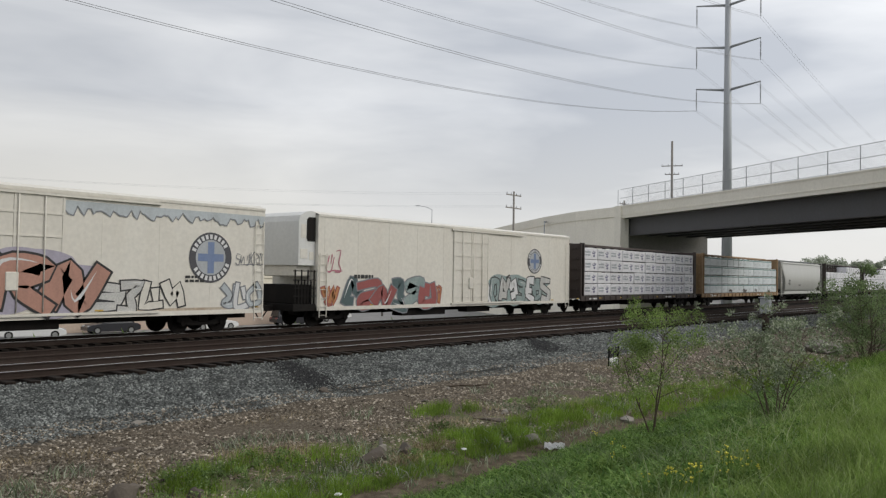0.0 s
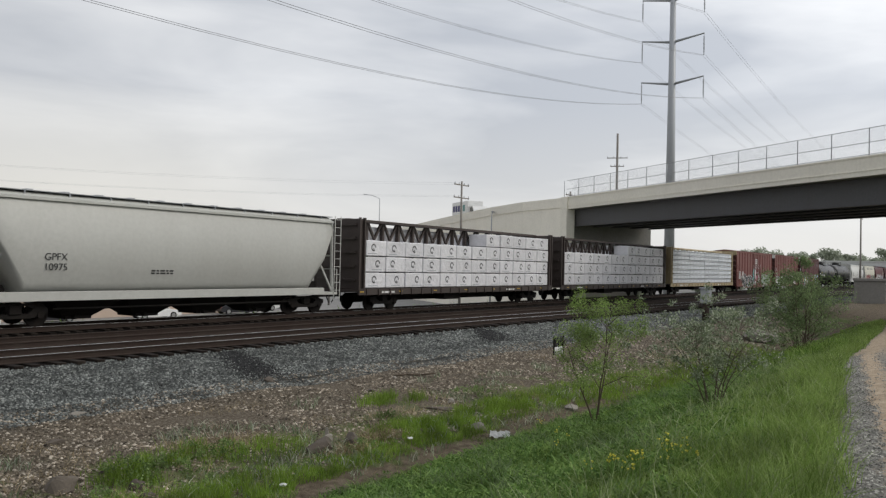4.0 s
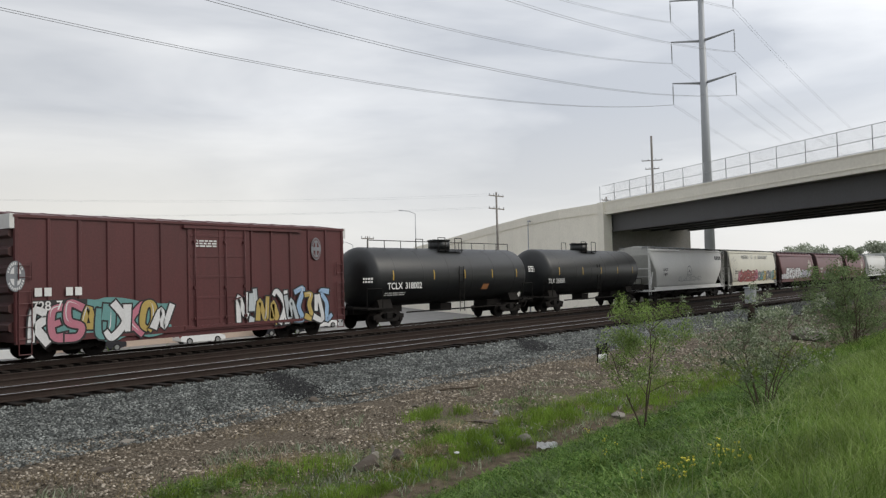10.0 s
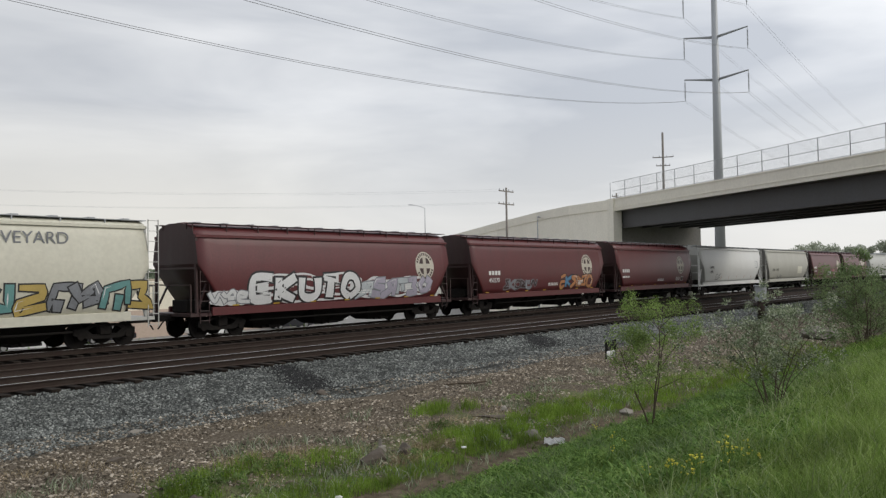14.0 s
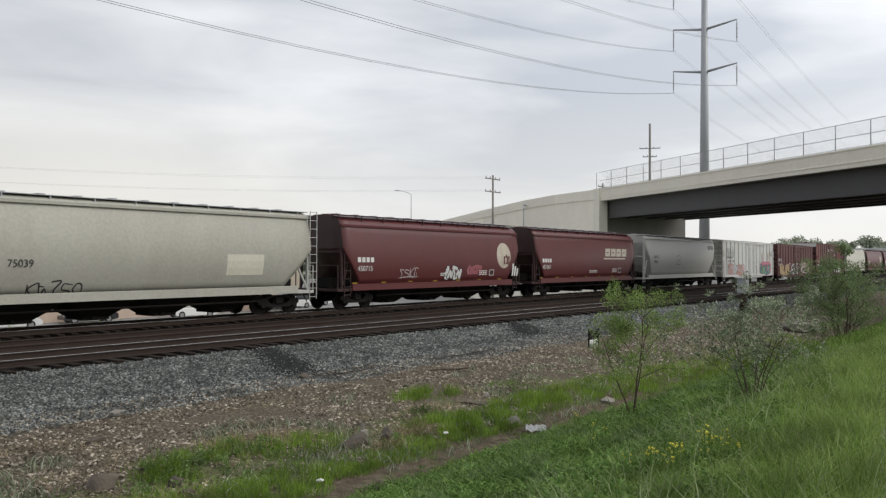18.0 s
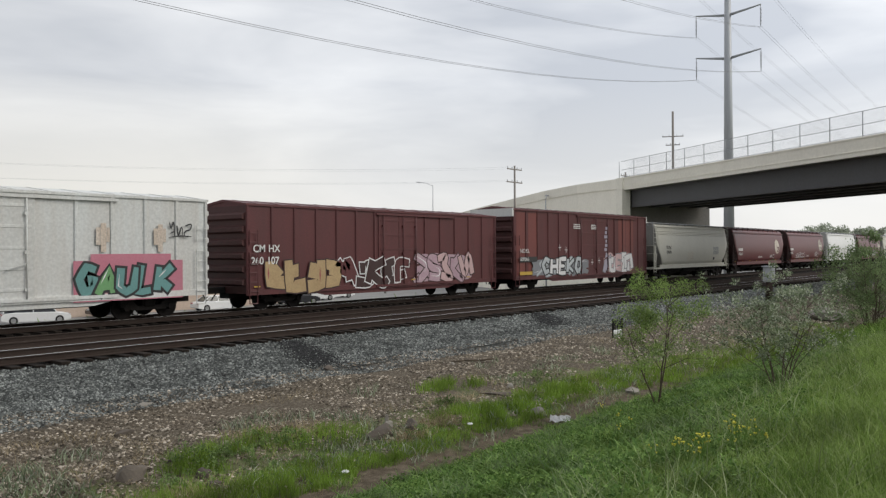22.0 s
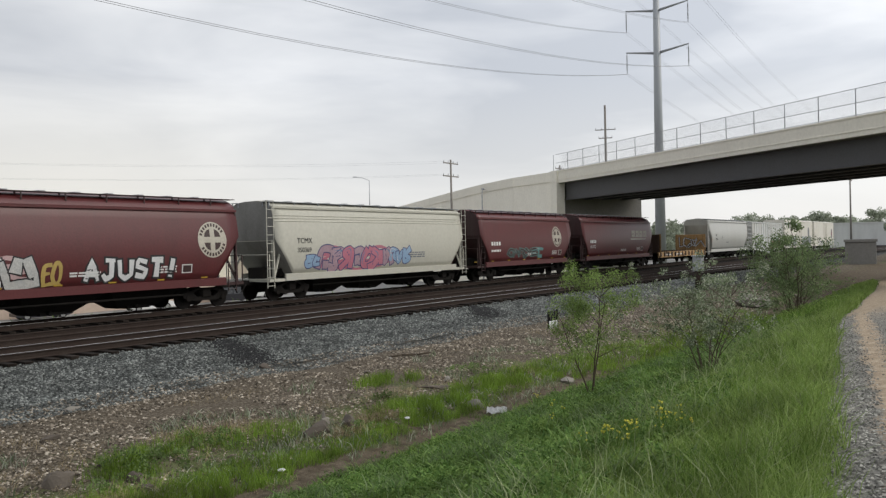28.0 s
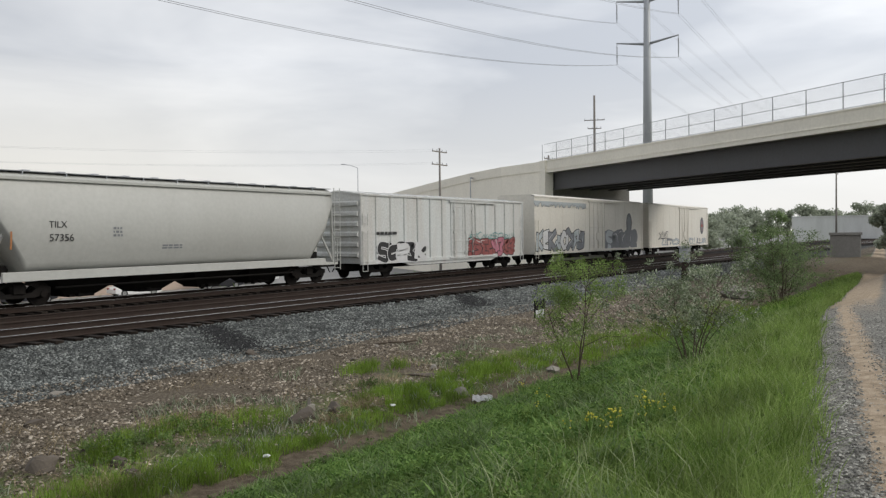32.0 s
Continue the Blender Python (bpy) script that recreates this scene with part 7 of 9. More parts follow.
    for i in range(4):
        for j, pts in enumerate(form_points(FORMS[(2, 8, 6, 9)[i]], 0.95 - 0.62 * i, 1.6, 0.95, 1.0, rw, 0.16, 0.0)):
            for w, off in ((0.17, 0.0), (0.08, 0.003)):
                rows = []
                for a, b in zip(pts, pts[1:]):
                    d = Vector((b[0] - a[0], b[1] - a[1])).normalized() * w / 2
                    q = [(a[0] - d.y, a[1] + d.x), (a[0] + d.y, a[1] - d.x), (b[0] + d.y, b[1] - d.x), (b[0] - d.y, b[1] + d.x)]
                    bm.faces.new([bm.verts.new((xb - off - 0.0004 * j - 0.0002 * len(rows), -u, v)) for u, v in q]).material_index = 1 if off else 0
                    rows.append(q)
    part("graffiti", bm, [INK, SPRAY_WHITE], TRAIN[34], "black and white scrawl on the bulkhead")
    letters(35, "TILX", -5.7, 2.73, 0.23, LETTER_K)
    letters(35, "57356", -5.7, 2.26, 0.25, LETTER_K, sx=1.05)
    patch(35, -7.05, -6.98, 2.0, 2.6, SPRAY_ORANGE)
    bars(35, -1.0, 0.0, 1.9, 2.1, 2, SPRAY_GREY)
    bars(35, -3.2, -2.8, 2.4, 2.8, 3, SPRAY_GREY)
    # the last three cars
    bars(36, -7.1, -5.3, 2.35, 2.6, 1, LETTER_K)
    graffiti(36, -7.0, -2.6, 0.9, 1.9, 5, [INK, INK, SPRAY_WHITE], SPRAY_WHITE, 3, 0.36, INK)
    graffiti(36, 2.3, 8.2, 0.9, 2.0, 8, [SPRAY_RED, SPRAY_RED, SPRAY_PINK], INK, 5, 0.34, SPRAY_RED)
    tag(36, 2.3, 8.2, 2.0, 2.4, 8, SPRAY_TEAL, 6, 0.06)
    graffiti(37, -10.6, -2.2, 0.85, 2.6, 8, [SPRAY_LILAC_PALE, SPRAY_WHITE, SPRAY_GREY], INK, 3, 0.3)
    graffiti(37, 1.6, 9.8, 0.85, 2.5, 7, [SPRAY_GREY, SPRAY_LILAC_PALE], SPRAY_GREY, 5, 0.36, SPRAY_GREY)
    frieze(37, -11.0, -1.6, 4.2, 4.68)
    emblem(37, 8.0, 3.1, 0.7, 0.95, EMBLEM_DARK, SPRAY_GREY, SPRAY_GREY, SPRAY_GREY)
    emblem(38, 8.1, 2.95, 0.7, 0.95, EMBLEM_DARK, SPRAY_GREY, SPRAY_RED, SPRAY_GREY)
    tag(38, -7.0, -4.0, 1.6, 2.3, 4, INK, 3, 0.08)
    graffiti(38, -6.0, 9.6, 0.85, 1.6, 9, [SPRAY_LILAC_PALE, SPRAY_GREY], SPRAY_GREY, 5, 0.25)


SPRAY_PINK_PALE = paint("pale_pink_spray", (0.58, 0.40, 0.40), 0.6, 0.25)
mark_train()


# ---- plants, stones and other things on the ground ----
def mesh_arrays(name, V, F, mat, label="", category="", kind="stuff", parent=None):
    """Links a mesh from arrays of points and of equal-sided faces."""
    me = bpy.data.meshes.new(name)
    k = F.shape[1]
    me.vertices.add(len(V))
    me.vertices.foreach_set("co", V.astype(np.float32).ravel())
    me.loops.add(F.size)
    me.loops.foreach_set("vertex_index", F.astype(np.int32).ravel())
    me.polygons.add(len(F))
    me.polygons.foreach_set("loop_start", np.arange(0, F.size, k, dtype=np.int32))
    me.update(calc_edges=True)
    me.materials.append(mat)
    ob = new(name, me)
    if parent:
        ob.parent = parent
    return tagged(ob, label, category, kind=kind)


def heights(x, y):
    return np.array([ground_z(a, b) for a, b in zip(x, y)])


def blades(name, x, y, h, w, lean, mat, label, seed, category="grass"):
    """Bent blades of grass, in two bends."""
    r = np.random.RandomState(seed)
    n = len(x)
    z = heights(x, y) - 0.02
    a = r.uniform(0, 2 * np.pi, n)
    dx, dy = np.cos(a), np.sin(a)
    b = r.uniform(0, 2 * np.pi, n)
    lx, ly = np.cos(b) * lean * h, np.sin(b) * lean * h
    rows = []
    for t, q in ((0.0, 1.0), (0.55, 0.8)):
        for s in (-0.5, 0.5):
            rows.append(np.stack([x + s * w * q * dx + lx * t * t, y + s * w * q * dy + ly * t * t, z + h * t * (1 - 0.25 * lean * t)], 1))
    rows.append(np.stack([x + lx, y + ly, z + h * (1 - 0.25 * lean)], 1))
    rows.append(rows[-1] + np.stack([0.15 * w * dx, 0.15 * w * dy, 0 * x], 1))
    V = np.stack(rows, 1).reshape(-1, 3)
    base = (np.arange(n) * 6)[:, None, None]
    F = (base + np.array([[0, 1, 3, 2], [2, 3, 5, 4]])[None]).reshape(-1, 4)
    return mesh_arrays(name, V, F, mat, label, category)


def stones(name, x, y, size, mat, label, seed, flat=0.65, category="gravel", sink=0.3):
    r = np.random.RandomState(seed)
    n = len(x)
    z = heights(x, y)
    base = np.array([[1, 0.1, -0.1], [-0.1, 0.95, 0.0], [-0.95, -0.1, -0.1], [0.1, -1, 0.0], [0.2, 0.1, 0.95], [-0.35, -0.2, 0.8]])
    J = base[None] * r.uniform(0.6, 1.25, (n, 6, 3)) * size[:, None, None]
    a = r.uniform(0, 2 * np.pi, n)
    c, s = np.cos(a), np.sin(a)
    P = np.empty_like(J)
    P[..., 0] = J[..., 0] * c[:, None] - J[..., 1] * s[:, None] + x[:, None]
    P[..., 1] = J[..., 0] * s[:, None] + J[..., 1] * c[:, None] + y[:, None]
    P[..., 2] = J[..., 2] * flat + (z + size * sink)[:, None]
    tri = np.array([[0, 1, 4], [1, 5, 4], [1, 2, 5], [2, 3, 5], [3, 4, 5], [3, 0, 4]])
    F = ((np.arange(n) * 6)[:, None, None] + tri[None]).reshape(-1, 3)
    return mesh_arrays(name, P.reshape(-1, 3), F, mat, label, category)


def wedge(n, r, x0, x1, y0, y1, power=1.6):
    """Random places, thicker where the camera stands near."""
    u = r.uniform(0, 1, n) ** power
    return x0 + (x1 - x0) * u, r.uniform(y0, y1, n)


def path_edge(x):
    return np.minimum(0.15 * x, 1.5 + 0.085 * x)


def patchy(x, y, scale, seed):
    return np.array([noise.noise(Vector((a * scale, b * scale, seed))) for a, b in zip(x, y)])


def plant_ground():
    r = np.random.RandomState(4)
    # meadow on the bank: short and leafy towards the ditch, tall beside the path
    x, y = wedge(300000, r, 3.6, 62, 0.2, 8.4, 1.75)
    keep = (y > path_edge(x) + 0.18 * patchy(x, y, 2.2, 1.0) + r.uniform(-0.06, 0.22, len(x))) & (y < 8.0 + 0.28 * patchy(x, y, 1.1, 9.0)) & (y < 1.35 * x + 2.5)
    x, y = x[keep], y[keep]
    p, fine = patchy(x, y, 0.9, 2.0), patchy(x, y, 3.0, 6.0)
    tall = np.clip(1.0 - (y - path_edge(x) - 0.2) / 2.3, 0.0, 1.0)
    h = (0.075 + 0.25 * tall ** 1.2 + 0.045 * p + 0.05 * fine) * r.uniform(0.5, 1.35, len(x))
    w = (0.0038 + 0.00047 * x) * r.uniform(0.7, 1.5, len(x))
    h = np.maximum(h, 0.045)
    light = (p + 0.6 * fine + 0.55 * tall + r.normal(0, 0.18, len(x))) > 0.16
    for sel, mat, nm, lb, sd in ((~light, GRASS, "meadow_grass", "thick green meadow grass on the bank", 1), (light, GRASS_PALE, "meadow_grass", "lighter yellow-green meadow grass on the bank", 12)):
        blades(nm, x[sel], y[sel], h[sel], w[sel], r.uniform(0.1, 1.1, sel.sum()), mat, lb, sd)
    x, y = r.uniform(-14, 4.2, 26000), r.uniform(-9, 8.2, 26000)
    keep = (y > 0.15 * x + 0.15) | (y < 0.15 * x - 4.6)
    x, y = x[keep], y[keep]
    blades("meadow_grass", x, y, r.uniform(0.1, 0.32, len(x)), r.uniform(0.006, 0.012, len(x)), r.uniform(0.2, 1.0, len(x)), GRASS, "green meadow grass round the standpoint", 16)
    # low broad herbs between the blades: short leaves in small whorls
    x, y = wedge(52000, r, 3.8, 34, 0.8, 8.1, 1.6)
    keep = (y > path_edge(x) + 0.9 + 0.8 * r.uniform(0, 1, len(x))) & (patchy(x, y, 0.8, 5.0) > -0.2) & (y < 1.35 * x + 2.5)
    x, y = x[keep], y[keep]
    blades("meadow_herb", x, y, r.uniform(0.06, 0.19, len(x)), r.uniform(0.016, 0.036, len(x)) * (1 + 0.02 * x), r.uniform(0.6, 1.6, len(x)), LEAF_HERB, "low broad-leaved herbs in the meadow", 2, "herbs")
    x, y = wedge(15000, r, 3.8, 26, 0.8, 8.0, 1.6)
    keep = (y > path_edge(x) + 1.0) & (patchy(x, y, 1.3, 31.0) > 0.0) & (y < 1.35 * x + 2.5)
    x, y = x[keep], y[keep]
    c = np.stack([x, y, heights(x, y) + r.uniform(0.05, 0.15, len(x))], 1)
    V, F = leaf_cloud(c, np.full(len(c), 0.05), len(c) * 7, 0.020, 41, 0.7)
    mesh_arrays("clover", V, F, LEAF_HERB, "small round-leaved clover among the grass", "herbs")
    x, y = wedge(26000, r, 3.8, 24, 0.8, 8.0, 1.5)
    keep = (y > path_edge(x) + 0.5) & (patchy(x, y, 1.1, 21.0) > 0.12)
    x, y = x[keep], y[keep]
    blades("meadow_weed", x, y, r.uniform(0.10, 0.27, len(x)), r.uniform(0.008, 0.018, len(x)) * (1 + 0.02 * x), r.uniform(0.3, 1.1, len(x)), LEAF_YOUNG_DARK, "pale leafy weeds standing in the meadow", 22, "weeds")
    # rank grass round the foot of the shrub
    x, y = 28.6 + r.normal(0, 1.7, 5200), 5.2 + r.normal(0, 0.75, 5200)
    keep = y > path_edge(x) + 0.3
    x, y = x[keep], y[keep]
    blades("rank_grass", x, y, r.uniform(0.25, 0.62, len(x)), r.uniform(0.014, 0.026, len(x)), r.uniform(0.2, 0.9, len(x)), GRASS, "rank tall grass round the foot of the shrub", 17)
    # tall seed stalks beside the path
    x, y = wedge(7000, r, 4.0, 34, 0.6, 6.0, 1.4)
    keep = (y > path_edge(x) + 0.05) & (y < path_edge(x) + 2.2)
    x, y = x[keep], y[keep]
    blades("seed_stalk", x, y, r.uniform(0.26, 0.50, len(x)), r.uniform(0.003, 0.007, len(x)) * (1 + 0.03 * x), r.uniform(0.3, 1.2, len(x)), GRASS_STALK, "pale tall grass stalks beside the path", 3)
    # lush clumps along the ditch
    xs, ys, hs = [], [], []
    spots = [(7.4, 10.4, 0.55, 900), (7.2, 8.9, 0.9, 1500), (8.6, 8.9, 0.9, 1700), (9.8, 8.9, 0.7, 1200), (9.6, 10.2, 0.6, 500), (11.2, 8.9, 0.6, 900), (12.6, 9.3, 0.8, 1600), (13.6, 9.2, 0.7, 1200),
             (14.4, 11.6, 0.42, 420), (15.7, 9.5, 0.8, 1300), (17.2, 9.5, 0.9, 1100), (19.5, 9.2, 1.2, 1300), (22.5, 8.6, 1.6, 1500), (26, 8.2, 1.8, 1400), (30, 8.0, 2.0, 1300), (34, 8.4, 2.0, 900), (15.2, 11.2, 0.3, 160), (6.2, 9.2, 0.8, 1100), (8.5, 10.6, 0.5, 300)]
    for cx, cy, rad, n in spots:
        a, q = r.uniform(0, 2 * np.pi, n), rad * np.sqrt(r.uniform(0, 1, n))
        xs.append(cx + 1.6 * q * np.cos(a) + r.normal(0, 0.12, n))
        ys.append(cy + 0.8 * q * np.sin(a) + r.normal(0, 0.08, n))
        hs.append((1.15 - 0.6 * q / rad) * r.uniform(0.12, 0.34, n))
    x, y, h = np.tile(np.concatenate(xs), 2), np.tile(np.concatenate(ys), 2), np.tile(np.concatenate(hs), 2)
    x, y = x + r.normal(0, 0.05, len(x)), y + r.normal(0, 0.05, len(x))
    ok = (patchy(x, y, 2.4, 8.0) > -0.22) & ((y > 8.66 + 0.16 * patchy(x, y, 1.7, 4.0)) | (x > 19))
    x, y, h = x[ok], y[ok], h[ok]
    h = h * np.where((x > 9.0) & (x < 12.0) & (y < 9.6), 0.55, 1.0)
    blades("ditch_grass", x, y, h, r.uniform(0.005, 0.011, len(x)) * (1 + 0.02 * x), r.uniform(0.1, 0.6, len(x)), GRASS_LIME, "lush lime-green grass clumps along the ditch", 4)
    # leafy dark weeds at the rim of the ditch and withered tufts between them
    cs, rs = [], []
    for cx, cy, rad, top in ((7.15, 10.3, 0.34, 0.42), (7.55, 10.15, 0.3, 0.36), (8.25, 10.35, 0.4, 0.34), (8.8, 10.25, 0.36, 0.26), (7.9, 9.5, 0.4, 0.26), (11.0, 9.2, 0.28, 0.2), (6.6, 9.9, 0.3, 0.22), (16.9, 10.8, 0.4, 0.22), (13.0, 10.2, 0.25, 0.18)):
        for k in range(34):
            a, q = r.uniform(0, 6.283), rad * 1.15 * r.uniform(0, 1) ** 0.7
            px, py = cx + 1.3 * q * math.cos(a), cy + q * math.sin(a)
            cs.append((px, py, ground_z(px, py) + top * r.uniform(0.15, 1.0) * (1.1 - 0.6 * q / rad)))
            rs.append(0.07)
    V, F = leaf_cloud(cs, rs, len(cs) * 15, 0.022, 51, 0.8)
    mesh_arrays("ditch_weed", V, F, LEAF_DITCH, "dark leafy weeds at the rim of the ditch", "weeds")
    xs, ys = [], []
    for cx, cy, rad, n in ((6.45, 9.35, 0.5, 500), (11.6, 9.5, 0.55, 700), (10.7, 9.25, 0.3, 260), (9.4, 10.6, 0.6, 420), (8.6, 10.9, 0.5, 260), (13.2, 10.3, 0.6, 300), (17.6, 9.6, 0.6, 300)):
        xs.append(cx + r.normal(0, rad * 0.7, n))
        ys.append(cy + r.normal(0, rad * 0.4, n))
    x, y = np.concatenate(xs), np.concatenate(ys)
    blades("withered_tuft", x, y, r.uniform(0.10, 0.30, len(x)), r.uniform(0.005, 0.010, len(x)), r.uniform(0.5, 1.8, len(x)), GRASS_DRY, "withered straw tufts beside the rocks", 52)
    # straw and thin weeds on the gravel apron
    x, y = wedge(16000, r, 4.5, 30, 8.4, 13.5, 1.3)
    keep = patchy(x, y, 0.8, 7.0) > 0.02 + 0.07 * (y - 9.0)
    x, y = x[keep], y[keep]
    blades("dry_straw", x, y, r.uniform(0.06, 0.22, len(x)), r.uniform(0.004, 0.009, len(x)), r.uniform(0.5, 1.6, len(x)), GRASS_DRY, "dry straw and weeds on the gravel", 5)
    x, y = wedge(12000, r, 4.5, 26, 8.4, 12.8, 1.3)
    keep = patchy(x, y, 0.9, 11.0) > 0.04 + 0.09 * (y - 9.2)
    x, y = x[keep], y[keep]
    blades("gravel_weed", x, y, r.uniform(0.08, 0.26, len(x)), r.uniform(0.012, 0.024, len(x)), r.uniform(0.3, 1.0, len(x)), LEAF_GREY, "grey-green weeds on the gravel", 6, "weeds")
    x, y = wedge(26000, r, 4.5, 32, 7.5, 8.9, 1.4)
    keep = patchy(x, y, 1.6, 15.0) > 0.02 + 0.6 * np.exp(-((y - 8.4) / 0.26) ** 2)
    x, y = x[keep], y[keep]
    blades("mud_edge_grass", x, y, r.uniform(0.05, 0.2, len(x)), r.uniform(0.004, 0.009, len(x)) * (1 + 0.02 * x), r.uniform(0.3, 1.1, len(x)), GRASS, "sparse grass along the muddy strip", 14)
    # far verge of the track
    x, y = r.uniform(10, 120, 9000), r.uniform(32, 41, 9000)
    blades("verge_grass", x, y, r.uniform(0.15, 0.5, len(x)), r.uniform(0.03, 0.07, len(x)), r.uniform(0.2, 0.8, len(x)), GRASS, "rough grass on the far side of the track", 7)
    # ballast and gravel stones
    x, y = wedge(120000, r, 5, 75, 14.3, 19.35, 1.6)
    y = y - 0.02 * (x - 12) * (y > 18)
    stones("ballast", x, y, (0.013 + 0.025 * r.uniform(0, 1, len(x)) ** 1.5) * (1 + x * 0.014), PEBBLE, "grey crushed-stone ballast on the slope", 8)
    x, y = wedge(92000, r, 4.5, 60, 9.0, 15.4, 1.4)
    keep = patchy(x, y, 0.5, 3.0) > -0.5 + 0.012 * (x - 10)
    x, y = x[keep], y[keep]
    sz = 0.009 + 0.032 * r.uniform(0, 1, len(x)) ** 3.0
    stones("brown_gravel", x, y, sz * (1 + x * 0.010), PEBBLE_BROWN, "brown gravel and small stones", 9)
    x, y = wedge(22000, r, 4.0, 26, 0, 1, 1.3)
    u = r.uniform(0, 1, len(x))
    y = path_edge(x) + np.where(u < 0.55, 0.12 - 0.52 * u / 0.55, -0.62 - 1.1 * (u - 0.55) / 0.45) + r.normal(0, 0.05, len(x))
    keep = r.uniform(0, 1, len(x)) > (x - 12) / 16
    x, y = x[keep], y[keep]
    stones("path_gravel", x, y, r.uniform(0.007, 0.020, len(x)), PEBBLE_PATH, "grey gravel along the path edge", 10)
    # dark oily spills that fan out down the ballast, thinning at their rims
    for i, (xa, ya, xb, yb, wd, n) in enumerate(((16.3, 18.8, 14.5, 15.5, 0.32, 4600), (30.0, 18.6, 27.2, 16.3, 0.48, 3000))):
        t = r.beta(1.3, 1.5, n)
        off = r.normal(0, wd, n) * (0.5 + 0.55 * t)
        x = xa + (xb - xa) * t + off
        y = ya + (yb - ya) * t + r.normal(0, 0.28, n) - 0.25 * np.abs(off)
        stones("oily_ballast", x, y, r.uniform(0.016, 0.036, n) * (1 + 0.012 * xa), OILY, "dark oil-stained ballast", 20 + i, sink=0.5)


GRASS_PALE = island("light_meadow_grass", [(0.125, 0.20, 0.042), (0.195, 0.285, 0.068), (0.30, 0.38, 0.13)], through=0.38)
LEAF_DITCH = island("ditch_weed_leaves", [(0.09, 0.15, 0.045), (0.15, 0.225, 0.07), (0.23, 0.31, 0.115)], through=0.3)
GRASS_STALK = island("pale_seed_grass", [(0.17, 0.23, 0.08), (0.25, 0.30, 0.14), (0.33, 0.36, 0.21)])
OILY = island("oil_stained_stones", [(0.005, 0.005, 0.005), (0.013, 0.013, 0.0135), (0.034, 0.034, 0.034)], 0.85)


def rock(x, y, sx, sy, sz, mat, label, seed, rz=0.0, sink=0.25):
    bm = bmesh.new()
    bmesh.ops.create_icosphere(bm, subdivisions=3, radius=1.0)
    rr = random.Random(seed * 13)
    cuts = [(Vector((rr.uniform(-1, 1), rr.uniform(-1, 1), rr.uniform(-0.3, 1))).normalized(), rr.uniform(0.55, 0.85)) for _ in range(9)]
    for v in bm.verts:
        p = v.co.copy()
        d = 1 + 0.28 * noise.noise(p * 1.1 + Vector((seed * 3.1, 0, 0))) + 0.10 * noise.noise(p * 3.3 + Vector((0, seed, 0)))
        q = Vector((math.copysign(abs(p.x) ** 0.7, p.x), math.copysign(abs(p.y) ** 0.7, p.y), math.copysign(abs(p.z) ** 0.6, p.z))) * d
        for c, lim in cuts:
            over = q.dot(c) - lim
            if over > 0:
                q -= over * c
        v.co = Vector((q.x * sx / 2, q.y * sy / 2, q.z * sz / 2))
    ob = part("rock", bm, mat)
    ob.matrix_basis = pose(x, y, ground_z(x, y) + sz * (0.5 - sink), 0, 0, rz)
    return tagged(ob, label, "rock", "rocks in the ditch")


def leaf_cloud(centres, radii, n, size, seed, squash=1.0):
    """Small leaf quads scattered round the twig ends."""
    r = np.random.RandomState(seed)
    idx = r.randint(0, len(centres), n)
    c = np.array(centres)[idx]
    q = r.normal(0, 1, (n, 3))
    q /= np.linalg.norm(q, axis=1)[:, None]
    c = c + q * (np.array(radii)[idx] * r.uniform(0.1, 1, n) ** 0.5)[:, None] * np.array([1, 1, squash])
    a = r.normal(0, 1, (n, 3))
    a /= np.linalg.norm(a, axis=1)[:, None]
    b = np.cross(a, r.normal(0, 1, (n, 3)))
    b /= np.linalg.norm(b, axis=1)[:, None]
    s = (size * r.uniform(0.6, 1.4, n))[:, None]
    V = np.stack([c - a * s, c + b * s * 0.45, c + a * s, c - b * s * 0.45], 1).reshape(-1, 3)
    F = (np.arange(n) * 4)[:, None] + np.arange(4)[None]
    return V, F


